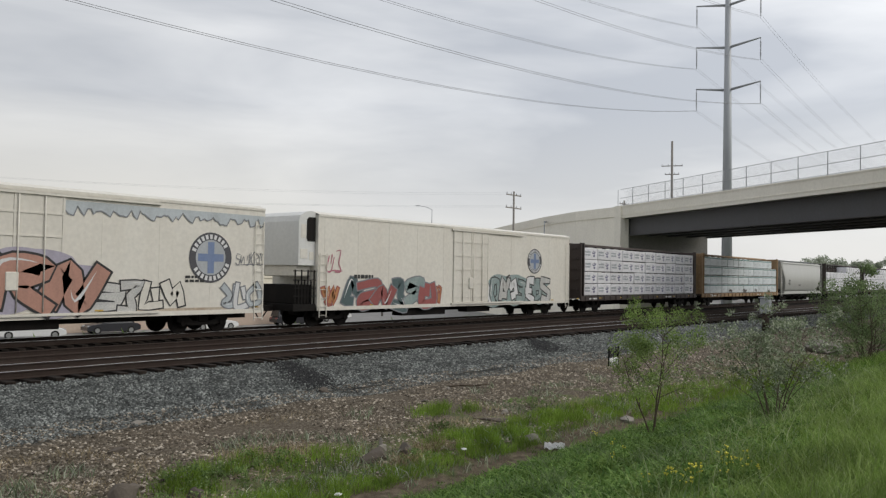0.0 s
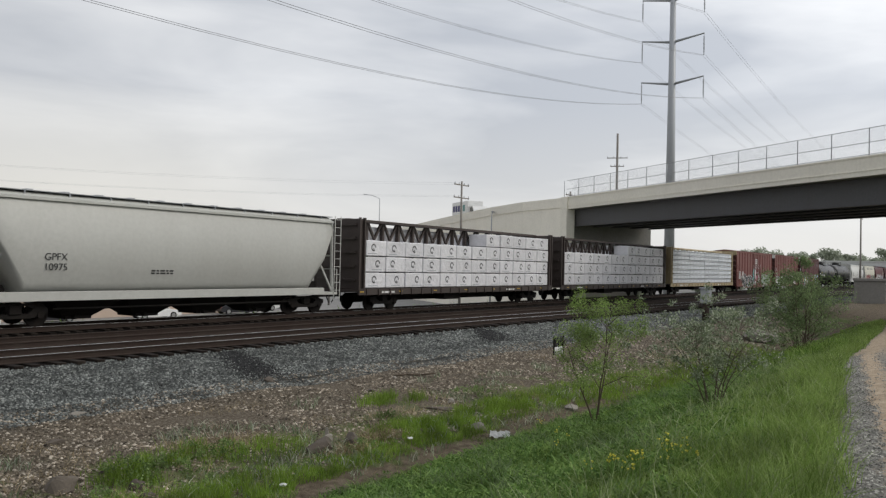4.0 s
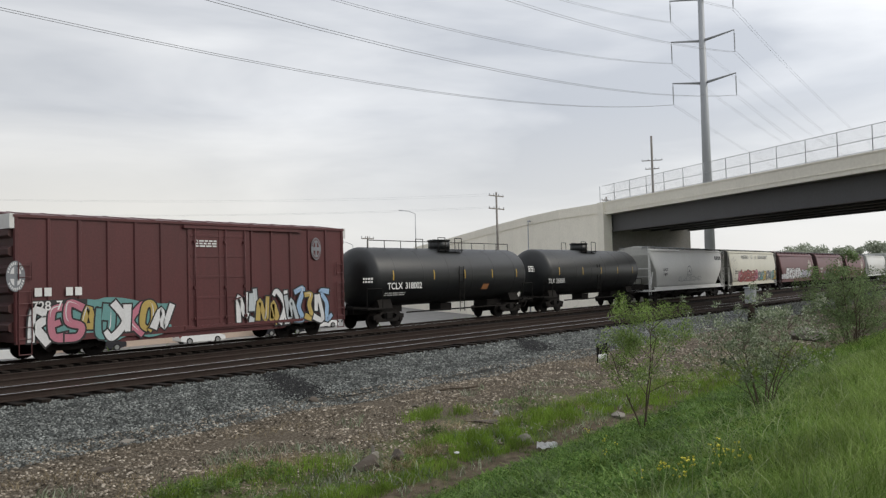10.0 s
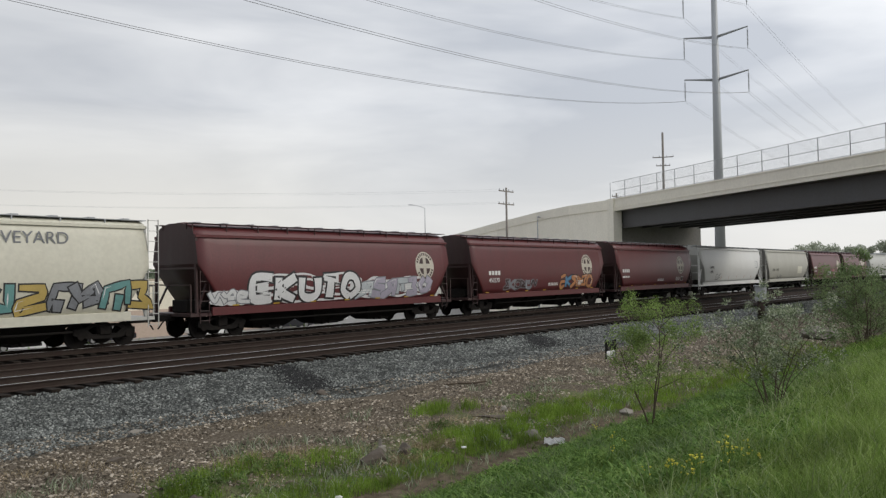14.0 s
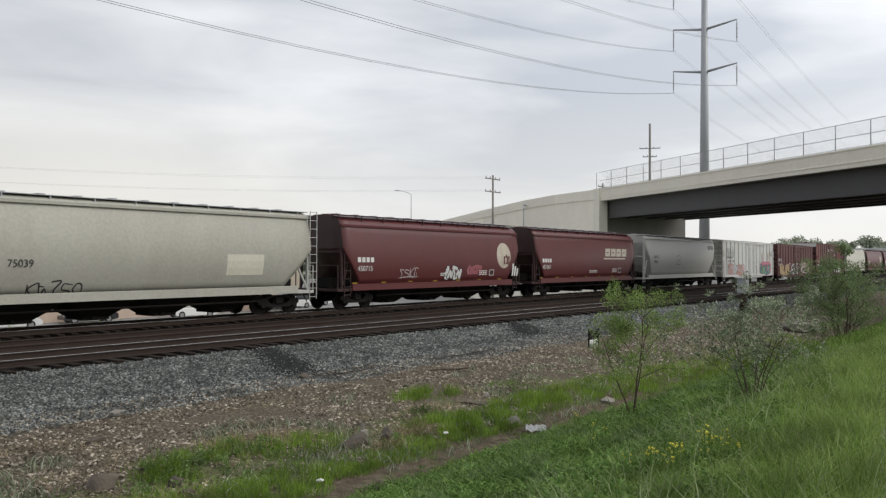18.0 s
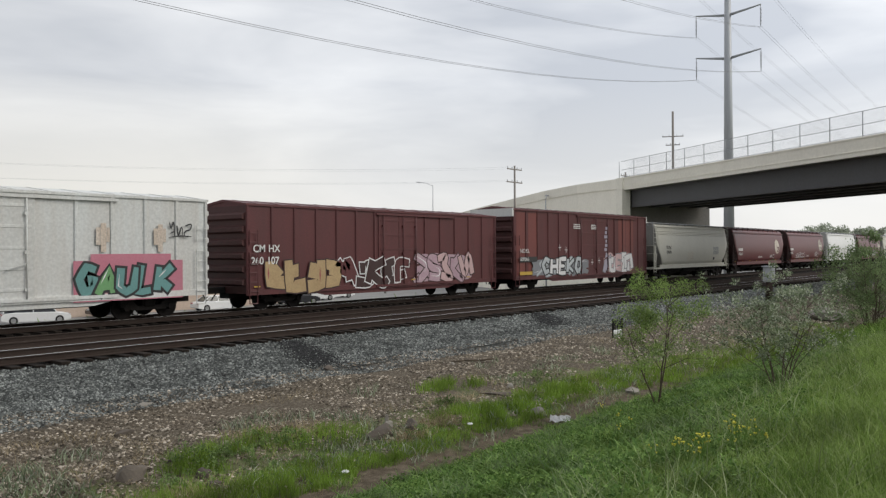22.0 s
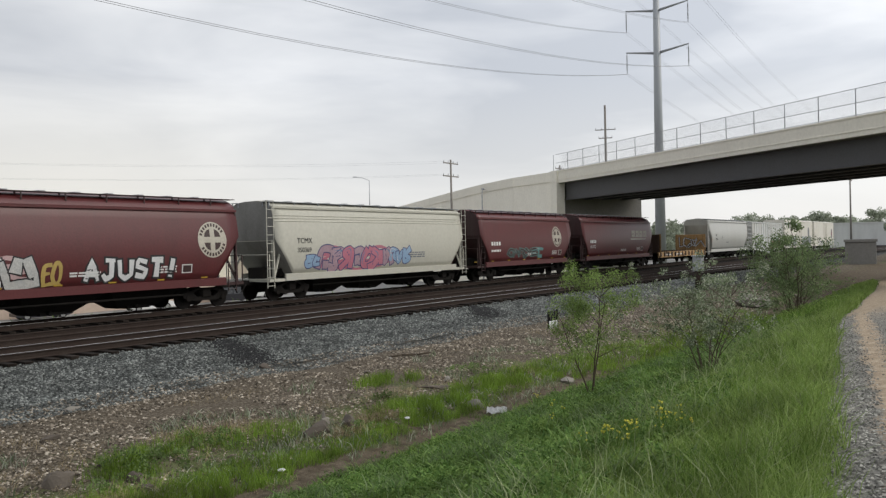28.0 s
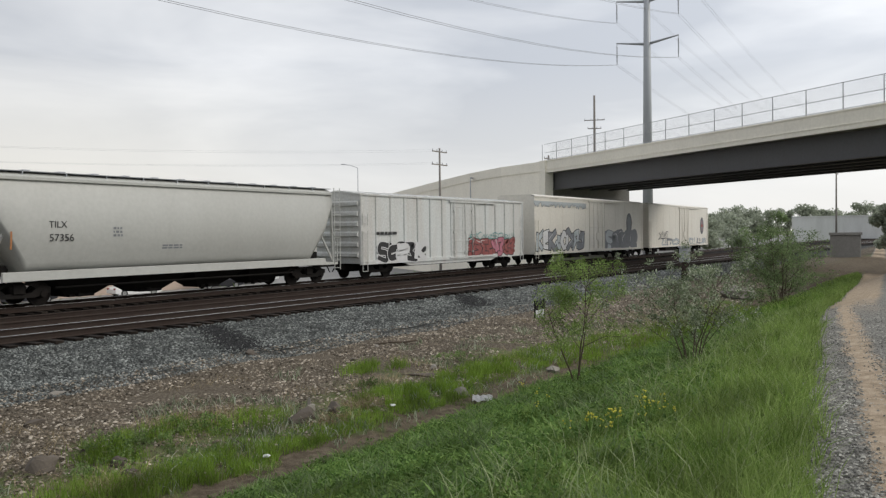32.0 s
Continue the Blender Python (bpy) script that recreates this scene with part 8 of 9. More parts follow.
def grow(name, label, category, x, y, height, spread, stems, leaf, nleaf, lsize, seed, limb_r=0.02, start=0.15, puff=0.16, group="", lean=0.0):
    """A shrub or young tree: stems, limbs, twigs and a loose crown of leaves."""
    t = thing(name, label, category, group, at=(x, y, ground_z(x, y) - 0.03))
    r = random.Random(seed)
    bm = bmesh.new()
    ends, rad = [], []
    for s in range(stems):
        a = 6.283 * (s + r.uniform(-0.3, 0.3)) / stems
        top = Vector((math.cos(a) * spread * 0.32 * r.uniform(0.3, 1.1) + lean * height, math.sin(a) * spread * 0.32 * r.uniform(0.3, 1.1), height * r.uniform(0.72, 1.0)))
        base = Vector((math.cos(a) * 0.03 * stems ** 0.5, math.sin(a) * 0.03 * stems ** 0.5, 0))
        pts = [base.lerp(top, k / 6) + Vector((r.uniform(-1, 1), r.uniform(-1, 1), 0)) * 0.035 * height * (k / 6) for k in range(7)]
        for k in range(6):
            bar(bm, pts[k], pts[k + 1], limb_r * (1 - 0.13 * k), 6, limb_r * (1 - 0.13 * (k + 1)), cap=False)
        ends.append(pts[-1])
        rad.append(puff)
        for k in range(7):
            u = start + (0.95 - start) * (k + r.uniform(0, 0.8)) / 7
            i = min(5, int(u * 6))
            p = pts[i].lerp(pts[i + 1], u * 6 - i)
            b = r.uniform(0, 6.283)
            ln = spread * 0.5 * (1.05 - 0.6 * u) * r.uniform(0.6, 1.15)
            e = p + Vector((math.cos(b) * ln, math.sin(b) * ln, ln * r.uniform(0.25, 0.95)))
            m = p.lerp(e, 0.5) + Vector((0, 0, 0.04 * height))
            bar(bm, p, m, limb_r * 0.45, 5, limb_r * 0.32, cap=False)
            bar(bm, m, e, limb_r * 0.32, 5, limb_r * 0.12, cap=False)
            for w in (0.55, 0.8, 1.0):
                ends.append(p.lerp(m, w * 2) if w < 0.5 else m.lerp(e, w * 2 - 1))
                rad.append(puff * r.uniform(0.6, 1.1))
            for _ in range(2):
                g = m.lerp(e, r.uniform(0, 1))
                f = g + Vector((r.uniform(-1, 1), r.uniform(-1, 1), r.uniform(0, 1.2))) * ln * 0.35
                bar(bm, g, f, limb_r * 0.18, 4, limb_r * 0.08, cap=False)
                ends.append(f)
                rad.append(puff * 0.8)
    part("trunk", bm, BARK, t)
    V, F = leaf_cloud([tuple(e) for e in ends], rad, nleaf, lsize, seed)
    mesh_arrays("crown", V, F, leaf, kind="", parent=t)
    return t


def far_tree(x, y, z0, h, w, seed, label, leaf=None, n=5200, group="trees in the distance"):
    t = thing("tree", label, "tree", group, at=(x, y, z0))
    r = random.Random(seed)
    bm = bmesh.new()
    bar(bm, (0, 0, 0), (0.02 * h, 0, h * 0.45), 0.035 * h, 7, 0.022 * h)
    cs, rs = [], []
    for k in range(26):
        a, q, zz = r.uniform(0, 6.283), w * 0.5 * r.uniform(0.0, 0.85), h * r.uniform(0.22, 0.88)
        q *= math.sin(min(1.0, max(0.08, (zz / h - 0.1) / 0.9)) * math.pi) ** 0.5
        c = (q * math.cos(a), q * math.sin(a), zz)
        cs.append(c)
        rs.append(w * r.uniform(0.10, 0.19))
        if k % 3 == 0:
            bar(bm, (0.01 * h, 0, h * 0.3), c, 0.012 * h, 5, 0.004 * h, cap=False)
    part("trunk", bm, BARK, t)
    V, F = leaf_cloud(cs, rs, n, 0.030 * w + 0.06, seed, 0.8)
    mesh_arrays("crown", V, F, leaf or LEAF_FAR_HAZE, kind="", parent=t)
    return t


def flower(x, y, h, seed):
    t = thing("yellow_flower", "yellow mustard flower in the meadow grass", "wildflower", "yellow wildflowers", at=(x, y, ground_z(x, y)))
    r = random.Random(seed)
    bm = bmesh.new()
    tip = Vector((r.uniform(-0.08, 0.08), r.uniform(-0.08, 0.08), h))
    bar(bm, (0, 0, 0), tip, 0.006, 5, 0.003)
    for k in range(3):
        z = h * r.uniform(0.3, 0.8)
        bar(bm, tip * (z / h), tip * (z / h) + Vector((r.uniform(-0.08, 0.08), r.uniform(-0.08, 0.08), 0.10)), 0.003, 4)
    part("stem", bm, LEAF_STEM, t)
    for k in range(4):
        bm = bmesh.new()
        c = tip + Vector((r.uniform(-0.035, 0.035), r.uniform(-0.035, 0.035), r.uniform(-0.07, 0.01)))
        mid = bm.verts.new(c)
        q = r.uniform(0.008, 0.014)
        ring = [bm.verts.new(c + Vector((q * math.cos(1.257 * i), q * math.sin(1.257 * i), q * r.uniform(0.3, 1.0)))) for i in range(5)]
        low = bm.verts.new(c - Vector((0, 0, q * 0.9)))
        for i in range(5):
            bm.faces.new((mid, ring[i], ring[(i + 1) % 5]))
            bm.faces.new((low, ring[(i + 1) % 5], ring[i]))
        part("bloom", bm, PETAL, t)


LEAF_STEM = paint("green_stem", (0.10, 0.18, 0.04), 0.7, 0.2)
plant_ground()
grow("young_locust_tree", "slender young tree with feathery yellow-green leaves", "tree", 15.3, 6.8, 2.4, 2.3, 3, LEAF_YOUNG, 10500, 0.021, 3, 0.018, 0.3, 0.20, lean=-0.05)
grow("willow_bush", "airy grey-green bush with whitish leaves", "bush", 13.5, 3.95, 1.62, 2.3, 7, LEAF_GREY, 9000, 0.022, 5, 0.012, 0.2, 0.11)
grow("roadside_shrub", "dense green shrub beside the path", "bush", 29.2, 5.65, 3.0, 3.3, 9, LEAF_YOUNG_DARK, 11500, 0.034, 8, 0.020, 0.02, 0.26)
grow("roadside_shrub", "leafy green sapling behind the shrub", "bush", 30.5, 6.1, 4.3, 1.4, 1, LEAF_YOUNG_DARK, 2400, 0.045, 11, 0.026, 0.3, 0.22)
far_tree(112.0, 7.9, -0.8, 7.0, 7.0, 31, "leafy green tree beside the shed", LEAF_FAR_HAZE, 12000, "trees near the shed")
far_tree(128.0, 9.5, -0.8, 3.6, 6.0, 32, "low bushy tree behind the shed", LEAF_FAR_HAZE, 6000, "trees near the shed")
rock(10.5, 9.75, 0.75, 0.42, 0.30, STONE, "large flat grey-brown rock in the ditch", 1, 20)
rock(11.05, 9.55, 0.40, 0.34, 0.34, STONE, "rounded brown rock beside the flat rock", 2)
rock(10.9, 10.0, 0.30, 0.2, 0.2, STONE_PALE, "pale broken stone behind the flat rock", 3, 40)
rock(10.95, 10.05, 0.10, 0.08, 0.34, STONE_PALE, "thin upright pale stone", 4, 10)
rock(15.6, 10.5, 0.22, 0.2, 0.17, STONE_PALE, "small white rock on the gravel", 5)
rock(14.7, 10.35, 0.85, 0.16, 0.10, WOOD, "weathered grey plank-like slab", 6, -62)
rock(14.3, 8.95, 0.42, 0.26, 0.22, STONE_PALE, "tilted pale slab at the ditch edge", 7, -30)
rock(17.9, 8.6, 0.55, 0.34, 0.24, STONE_PALE, "pale block of limestone in the ditch", 8, 15)
rock(6.1, 10.4, 0.42, 0.36, 0.26, STONE, "brown rock on the gravel", 9)
rock(7.4, 12.8, 0.40, 0.2, 0.12, STONE, "dark flat stone on the gravel", 10)
rock(8.9, 14.6, 0.36, 0.24, 0.10, STONE_PALE, "flat pale stone at the ballast toe", 11)
rock(14.2, 15.05, 0.28, 0.2, 0.2, STONE, "dark stone below the oily spill", 12)
rock(15.0, 12.4, 0.30, 0.2, 0.10, STONE, "flat brown stone on the gravel", 13)
rock(17.2, 13.4, 0.14, 0.1, 0.1, STONE_PALE, "small white stone lying on brown gravel", 14)
rock(6.9, 9.6, 0.30, 0.24, 0.18, STONE, "brown stone among dry grass", 15)
rock(11.8, 9.3, 0.16, 0.12, 0.10, STONE_PALE, "small pale stone in the straw", 16)
rock(7.0, 10.0, 0.26, 0.3, 0.2, STONE, "earth-brown stone beside the grass", 17)
rng_f = random.Random(12)
for fx, fy, n, rr in ((6.75, 2.72, 11, 0.17), (7.4, 2.5, 11, 0.19), (9.3, 4.5, 3, 0.25), (13.9, 7.3, 3, 0.2)):
    for k in range(n):
        flower(fx + rng_f.gauss(0, rr), fy + rng_f.gauss(0, rr * 0.5), rng_f.uniform(0.22, 0.36), rng_f.randrange(9999))


def litter():
    bm = bmesh.new()
    n = 9
    r = random.Random(3)
    v = [[bm.verts.new((0.07 * i - 0.3, 0.05 * j - 0.2, 0.05 + 0.05 * r.random())) for j in range(n)] for i in range(n)]
    for i in range(n - 1):
        for j in range(n - 1):
            bm.faces.new((v[i][j], v[i + 1][j], v[i + 1][j + 1], v[i][j + 1]))
    bmesh.ops.solidify(bm, geom=bm.faces[:], thickness=0.012)
    ob = part("crumpled_sheet", bm, SPRAY_WHITE)
    ob.matrix_basis = pose(14.0, 8.25, ground_z(14.0, 8.25) + 0.01, 0, 0, 30)
    tagged(ob, "crumpled white plastic sheet in the muddy ditch", "litter")
    for i, (x, y, s) in enumerate(((8.6, 8.75, 0.055), (11.9, 8.9, 0.05), (39.3, 9.5, 0.7), (40.0, 9.2, 0.5))):
        bm = bmesh.new()
        bmesh.ops.create_icosphere(bm, subdivisions=2, radius=s)
        for w in bm.verts:
            w.co *= 1 + 0.4 * noise.noise(w.co * 9 / s * 0.3 + Vector((i, 0, 0)))
            w.co.z *= 0.45
        ob = part("paper_scrap" if s < 0.3 else "rubble_piece", bm, SPRAY_WHITE if s < 0.3 else STONE_PALE)
        ob.matrix_basis = pose(x, y, ground_z(x, y) + s * 0.35 + (0.12 if s < 0.12 else 0))
        tagged(ob, "white paper scrap caught in the grass" if s < 0.3 else "pale rubble chunk beside the track", "litter" if s < 0.3 else "rubble")
    bm = bmesh.new()
    pts = [Vector((-0.55, 0, 0.04)), Vector((-0.2, 0.04, 0.07)), Vector((0.2, 0.0, 0.06)), Vector((0.6, 0.06, 0.09))]
    for a, b in zip(pts, pts[1:]):
        bar(bm, a, b, 0.03, 6, 0.025)
    ob = part("stick", bm, BARK)
    ob.matrix_basis = pose(17.7, 13.15, ground_z(17.7, 13.15), 0, 0, -40)
    tagged(ob, "dark fallen stick on the gravel", "stick")


def trackside():
    # grey marker post with a cabinet-like head
    t = thing("marker_post", "grey steel trackside post with a pale head", "post", at=(48.9, 14.8, ground_z(48.9, 14.8) - 0.05))
    bm = bmesh.new()
    bar(bm, (0, 0, 0), (0, 0, 1.2), 0.22, 12, 0.18)
    part("pole", bm, RAIL, t)
    bm = bmesh.new()
    box(bm, -0.30, 0.30, -0.26, 0.26, 1.15, 2.0, 0.04)
    part("head", bm, GALV, t)
    bm = bmesh.new()
    box(bm, -0.36, 0.36, -0.32, 0.32, 2.0, 2.07, 0.02)
    part("cap", bm, GALV, t)
    # bundle of short white pipes
    t = thing("pipe_stand", "cluster of short white-tipped pipes in a dark frame", "pipes", at=(26.0, 13.0, ground_z(26.0, 13.0)))
    for i in range(5):
        x = -0.26 + i * 0.13
        bm = bmesh.new()
        bar(bm, (x, 0, 0), (x, 0, 0.28), 0.04, 8)
        p = part("pipe", bm, LETTER_W, t)
        bm = bmesh.new()
        bar(bm, (x, 0, 0.28), (x, 0, 0.62), 0.022, 6)
        part("rod", bm, UNDER, p)
    bm = bmesh.new()
    for x in (-0.36, 0.36):
        beam(bm, (x, 0, 0), (x, 0, 0.66), 0.04, 0.04)
    beam(bm, (-0.36, 0, 0.45), (0.36, 0, 0.45), 0.03, 0.03)
    part("frame", bm, UNDER, t)
    # spare ties and boards beyond the post
    for i, (x, y, rz, ln) in enumerate(((52, 14.2, 8, 2.6), (56, 13.6, -5, 2.6), (49.5, 11.3, 12, 2.4), (60, 14.4, 3, 2.6))):
        bm = bmesh.new()
        box(bm, -ln / 2, ln / 2, -0.12, 0.12, 0, 0.18, 0.015)
        ob = part("spare_tie", bm, WOOD)
        ob.matrix_basis = pose(x, y, ground_z(x, y) - 0.01, 0, 0, rz)
        tagged(ob, "weathered grey spare tie lying by the track", "railway tie", "spare ties")


litter()
trackside()


# ---- behind the train: lot, buildings, parked cars, far trees, shed ----
def building(name, label, category, x, y, rz, w, d, z0, h, mat, trim, windows=0, band=0.0):
    t = thing(name, label, category, at=(x, y, z0), rz=rz)
    bm = bmesh.new()
    box(bm, -w / 2, w / 2, -d / 2, d / 2, 0, h, 0.05)
    part("wall", bm, mat, t)
    bm = bmesh.new()
    box(bm, -w / 2 - 0.12, w / 2 + 0.12, -d / 2 - 0.12, d / 2 + 0.12, h, h + 0.28)
    part("roof", bm, trim, t)
    if band:
        bm = bmesh.new()
        box(bm, -w / 2 - 0.05, w / 2 + 0.05, -d / 2 - 0.05, -d / 2 + 0.02, h * band, h * band + 0.35)
        part("band", bm, trim, t)
    for k in range(windows):
        px = -w / 2 + w * (k + 0.5) / windows
        bm = bmesh.new()
        box(bm, px - 0.9, px + 0.9, -d / 2 - 0.06, -d / 2 + 0.02, h * 0.25, h * 0.55)
        wdw = part("window", bm, trim, t)
        bm = bmesh.new()
        box(bm, px - 0.8, px + 0.8, -d / 2 - 0.075, -d / 2 - 0.06, h * 0.25 + 0.1, h * 0.55 - 0.1)
        part("pane", bm, GLASS_DARK, wdw)
    return t


def parked_car(x, y, z, rz, paint_mat, label, tall=1.45, long=4.6, category="car"):
    """A sedan or van: lofted body, glazing, wheels with rims, lamps."""
    t = thing(category, label, category, "parked cars", at=(x, y, z), rz=rz)
    L, W = long / 2, 0.88
    bm = bmesh.new()
    prof = [(-L, 0.35), (-L, 0.72), (-L + 0.25, 0.90), (-L + 1.0, 0.96), (L - 1.3, 0.93), (L - 0.35, 0.80), (L, 0.60), (L, 0.32), (L - 0.5, 0.22), (-L + 0.5, 0.22)]
    loft(bm, [[(a, y2 * W, b if abs(y2) < 0.99 else 0.3 + (b - 0.3) * 0.93) for a, b in prof] for y2 in (-1, -0.93, 0.93, 1)])
    body = part("body", bm, paint_mat, t)
    bm = bmesh.new()
    r0 = tall
    cab = [(-L + 0.55, 0.94), (-L + 1.25, r0 - 0.03), (0.35, r0), (L - 1.25, 0.93)] if tall < 1.6 else [(-L + 0.15, 0.94), (-L + 0.35, r0 - 0.03), (0.6, r0), (L - 1.05, 0.93)]
    loft(bm, [[(a, s * (W - 0.06 if b < 1 else W - 0.24), b) for a, b in cab] for s in (-1, 1)])
    part("cabin_glass", bm, GLASS_DARK, t, "dark side and rear windows")
    bm = bmesh.new()
    (ax, az), (bx, bz) = cab[1], cab[2]
    loft(bm, [[(ax - 0.1, -W + 0.22, az - 0.03), (bx + 0.12, -W + 0.22, bz - 0.03), (bx + 0.12, W - 0.22, bz - 0.03), (ax - 0.1, W - 0.22, az - 0.03)], [(ax, -W + 0.26, az + 0.035), (bx, -W + 0.26, bz + 0.035), (bx, W - 0.26, bz + 0.035), (ax, W - 0.26, az + 0.035)]])
    for s in (-1, 1):
        for (pa, pb) in ((cab[0], cab[1]), (cab[2], cab[3])):
            beam(bm, (pa[0], s * (W - 0.06 if pa[1] < 1 else W - 0.23), pa[1]), (pb[0], s * (W - 0.06 if pb[1] < 1 else W - 0.23), pb[1]), 0.06, 0.08)
        beam(bm, (-0.25, s * (W - 0.05), 0.93), (-0.25, s * (W - 0.225), r0), 0.07, 0.05)
    part("roof", bm, paint_mat, t)
    for a in (-L + 0.85, L - 0.85):
        for s in (-1, 1):
            bm = bmesh.new()
            bar(bm, (a, s * (W - 0.2), 0.32), (a, s * (W + 0.012), 0.32), 0.32, 18)
            wh = part("wheel", bm, TYRE, t)
            bm = bmesh.new()
            bar(bm, (a, s * (W + 0.0), 0.32), (a, s * (W + 0.024), 0.32), 0.20, 12)
            part("rim", bm, CHROME, wh)
    for s in (-1, 1):
        bm = bmesh.new()
        box(bm, L - 0.25, L - 0.02, s * 0.62 - 0.18, s * 0.62 + 0.18, 0.60, 0.74, 0.02)
        part("headlight", bm, CHROME, t)
        bm = bmesh.new()
        box(bm, -L - 0.01, -L + 0.1, s * 0.62 - 0.18, s * 0.62 + 0.18, 0.66, 0.82, 0.02)
        part("tail_light", bm, SPRAY_RED, t)
    return t


def delivery_truck():
    """The box truck that crosses the bridge."""
    t = thing("delivery_truck", "white delivery truck with purple and green blocks on its side", "truck")
    bm = bmesh.new()
    box(bm, -3.9, 2.0, -1.22, 1.22, 0.75, 3.2, 0.05)
    part("cargo_box", bm, CARWHITE, t)
    bm = bmesh.new()
    loft(bm, [[(a, y, b) for a, b in ((2.1, 0.5), (4.2, 0.5), (4.25, 1.35), (3.55, 2.35), (2.1, 2.4))] for y in (-1.1, 1.1)])
    cab = part("cab", bm, CARWHITE, t)
    bm = bmesh.new()
    loft(bm, [[(a, y, b) for a, b in ((2.5, 1.45), (3.95, 1.45), (3.5, 2.2), (2.5, 2.2))] for y in (-1.11, 1.11)])
    part("window", bm, GLASS_DARK, cab)
    for s in (-1, 1):
        for k in range(5):
            bm = bmesh.new()
            x = -3.5 + k * 0.95
            a, b = sorted((s * 1.222, s * 1.235))
            box(bm, x, x + 0.74, a, b, 1.75, 2.65)
            part("side_block", bm, NAVY if k < 3 else SPRAY_TEAL, t)
        for x in (-2.7, 2.9):
            bm = bmesh.new()
            bar(bm, (x, s * 0.85, 0.48), (x, s * 1.15, 0.48), 0.48, 18)
            w = part("wheel", bm, TYRE, t)
            bm = bmesh.new()
            bar(bm, (x, s * 1.15, 0.48), (x, s * 1.17, 0.48), 0.26, 12)
            part("rim", bm, CHROME, w)
    bm = bmesh.new()
    box(bm, -3.9, 3.8, -0.5, 0.5, 0.45, 0.75)
    part("chassis", bm, UNDER, t)
    return t


CREAM_WALL = paint("cream_wall", (0.78, 0.73, 0.60), 0.85, 0.15, (0.6, 0.54, 0.44), size=3.0)
PINKISH = paint("pinkish_beige_wall", (0.50, 0.40, 0.33), 0.85, 0.2, (0.36, 0.28, 0.23), size=3.0)
TRUCK = delivery_truck()
building("store_building", "long low beige store building with flat roof", "building", 84.0, 112.0, -38, 30, 14, -3.2, 5.2, BEIGE, BEIGE)
building("store_building", "tan store building with brown trim band", "building", 52.0, 128.0, -30, 30, 16, -3.2, 8.6, TAN, BRICK, 0, 0.62)
annexe = building("low_annexe", "long low cream annexe with pinkish plinth in the lot", "building", 47.8, 74.0, 0, 28, 8.0, -3.2, 5.0, CREAM_WALL, CREAM_WALL)
bm = bmesh.new()
box(bm, -14.06, 14.06, -4.06, -3.98, 0.0, 2.6)
part("plinth", bm, PINKISH, annexe, "pinkish plinth course")
building("warehouse", "distant pale grey warehouse behind the shrubs", "warehouse", 262.0, 26.0, 92, 38, 30, -1.0, 6.8, ROOFWHITE, ROOFWHITE)
t_shed = building("track_shed", "small grey concrete shed beside the path", "shed", 99.0, 12.4, 8, 3.4, 3.0, -0.75, 2.5, CONCRETE_DARK, CONCRETE_DARK)
for i, (cx, cy, crz, cm, cl, ct, cg) in enumerate(((48.3, 66.6, -8, CARWHITE, "white sedan parked in the lot", 1.45, 4.6), (59.2, 67.4, -12, CARDARK, "dark grey estate car parked in the lot", 1.7, 4.8),
                                                   (31.0, 66.6, -20, CARWHITE, "white van parked in the lot", 1.9, 5.0), (64.5, 70.5, 168, CARWHITE, "white pickup-like car in the lot", 1.7, 5.0),
                                                   (26.8, 71.5, -25, CARDARK, "black car parked beside the building", 1.45, 4.5), (38.5, 67.8, 170, CARDARK, "dark sedan in the second row", 1.45, 4.6),
                                                   (70.0, 72.5, -15, CARWHITE, "white hatchback at the far row", 1.5, 4.2), (24.0, 63.0, -20, CARWHITE, "white sedan near the embankment", 1.45, 4.6))):
    parked_car(cx, cy, -3.2, crz, cm, cl, ct, cg)
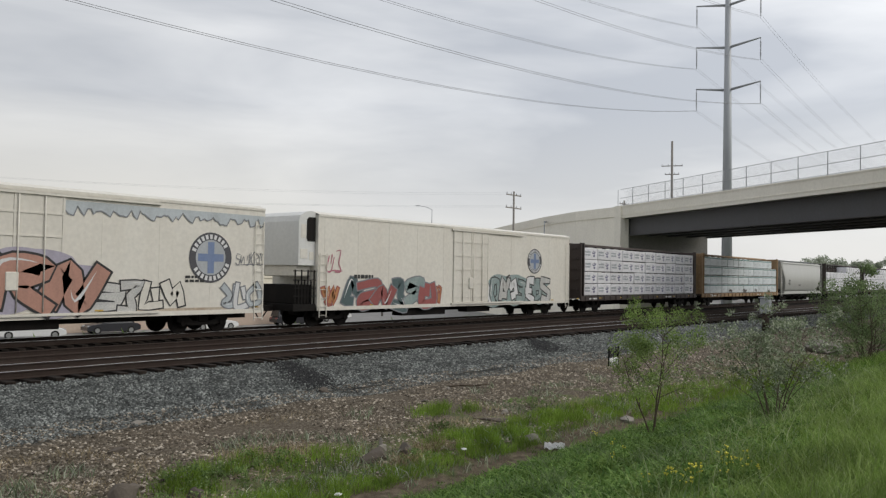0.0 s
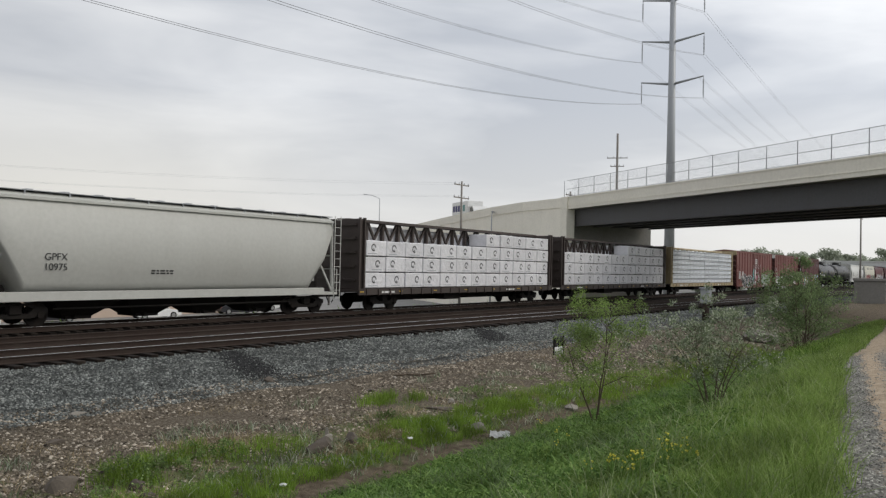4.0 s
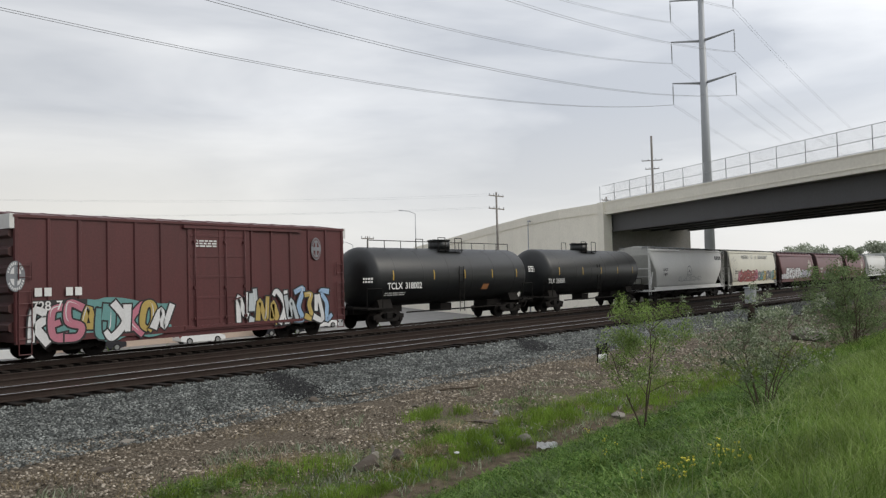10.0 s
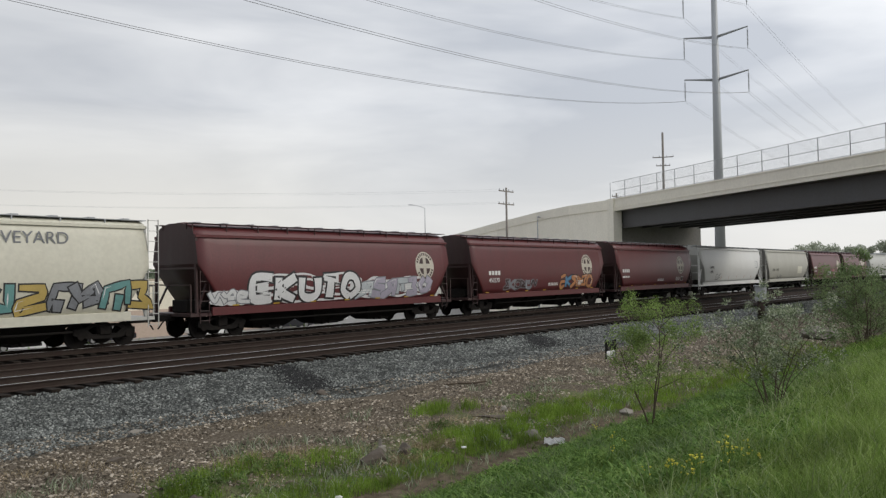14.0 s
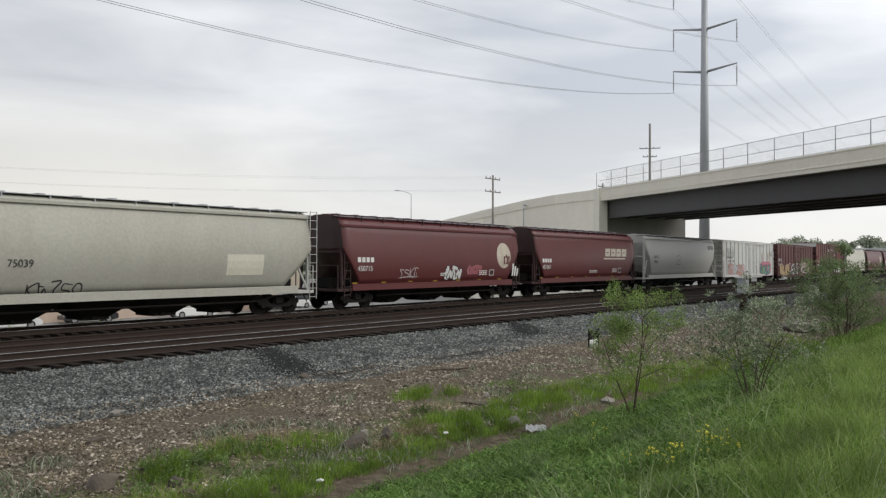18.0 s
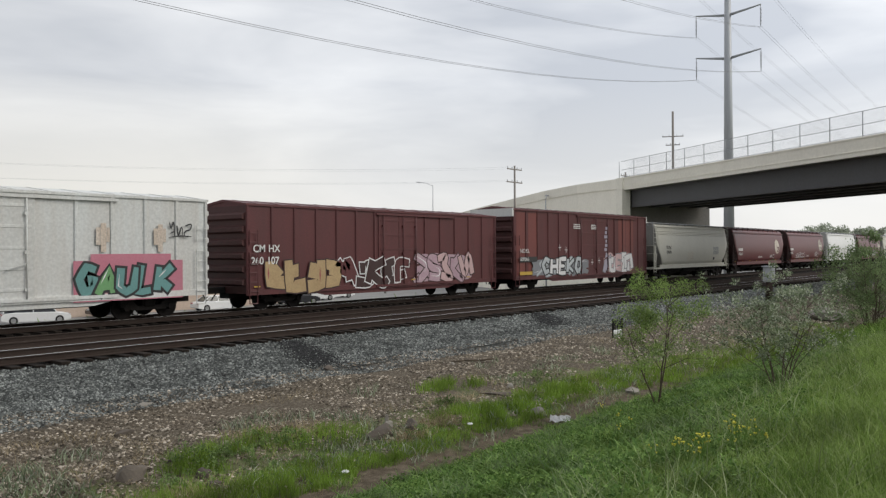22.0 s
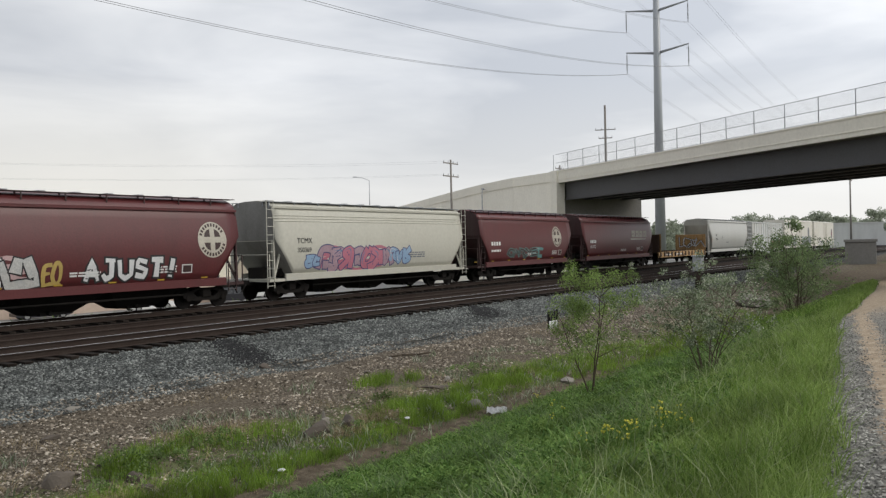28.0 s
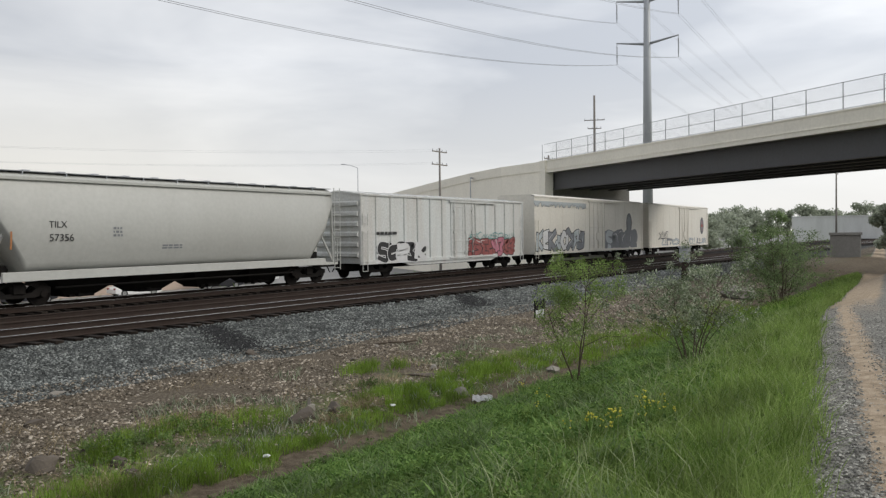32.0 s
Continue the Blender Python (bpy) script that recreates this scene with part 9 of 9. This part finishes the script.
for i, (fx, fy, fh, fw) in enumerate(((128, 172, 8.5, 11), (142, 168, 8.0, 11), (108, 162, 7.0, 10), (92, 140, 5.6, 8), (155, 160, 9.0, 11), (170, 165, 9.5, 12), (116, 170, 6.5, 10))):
    far_tree(fx, fy, -3.0, fh, fw, 40 + i, "leafy tree behind the store buildings", LEAF_FAR_HAZE, 3600)
for i, (fx, fy, fh, fw) in enumerate(((105.4, 150, 8.1, 9), (117.5, 150, 8.4, 8), (128.4, 150, 11.5, 9), (148.8, 152, 11.0, 11), (97.0, 151, 7.2, 10))):
    far_tree(fx, fy, -3.0, fh, fw, 140 + i, "dark bushy tree behind the store buildings", LEAF_DARK, 6500)
far_tree(137.3, 150, -3.0, 13.0, 7.5, 150, "thin pale spring tree behind the stores", LEAF_FAR_HAZE, 1300)
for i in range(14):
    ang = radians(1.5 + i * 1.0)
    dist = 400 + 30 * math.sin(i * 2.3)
    far_tree(dist * math.cos(ang), dist * math.sin(ang), -1.5, 14.0 + 1.5 * math.sin(i * 1.7), 17 + 3 * math.cos(i), 70 + i, "tree of the distant wooded edge", LEAF_FAR_HAZE, 2400)
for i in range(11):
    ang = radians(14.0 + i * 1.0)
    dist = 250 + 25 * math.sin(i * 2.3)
    far_tree(dist * math.cos(ang), dist * math.sin(ang), -1.5, 8.4 + 1.0 * math.sin(i * 1.7), 13 + 2 * math.cos(i), 90 + i, "tree of the distant wooded edge", LEAF_FAR_HAZE, 2400)
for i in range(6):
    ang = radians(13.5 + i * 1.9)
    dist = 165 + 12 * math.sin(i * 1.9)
    far_tree(dist * math.cos(ang), dist * math.sin(ang), -1.8, 4.2 + 0.8 * math.sin(i * 2.9), 8, 110 + i, "low bushy tree beside the far track", LEAF_FAR_HAZE, 2200)


def motions():
    """Runs every car of the train along its track."""
    for k, car in enumerate(TRAIN):
        mid = (JOINTS[k] + JOINTS[k + 1]) / 2
        walk(car, [(t, pose(mid - s, YT, 0)) for t, s in RUN])
    rows = []
    for i in range(0, 37):
        t = i * 0.25
        s = 1.0 - 21.6 * (t - 5.5)
        x, y, z = deck_pt(s, 3.2, 0)
        deck = 8.92 if s < 0 else min(8.92, wall_z(s) - 0.9)
        rows.append((t, pose(x, y, deck, 0, 0, 236)))
    rows.append((32.0, rows[-1][1]))
    walk(TRUCK, rows)


motions()
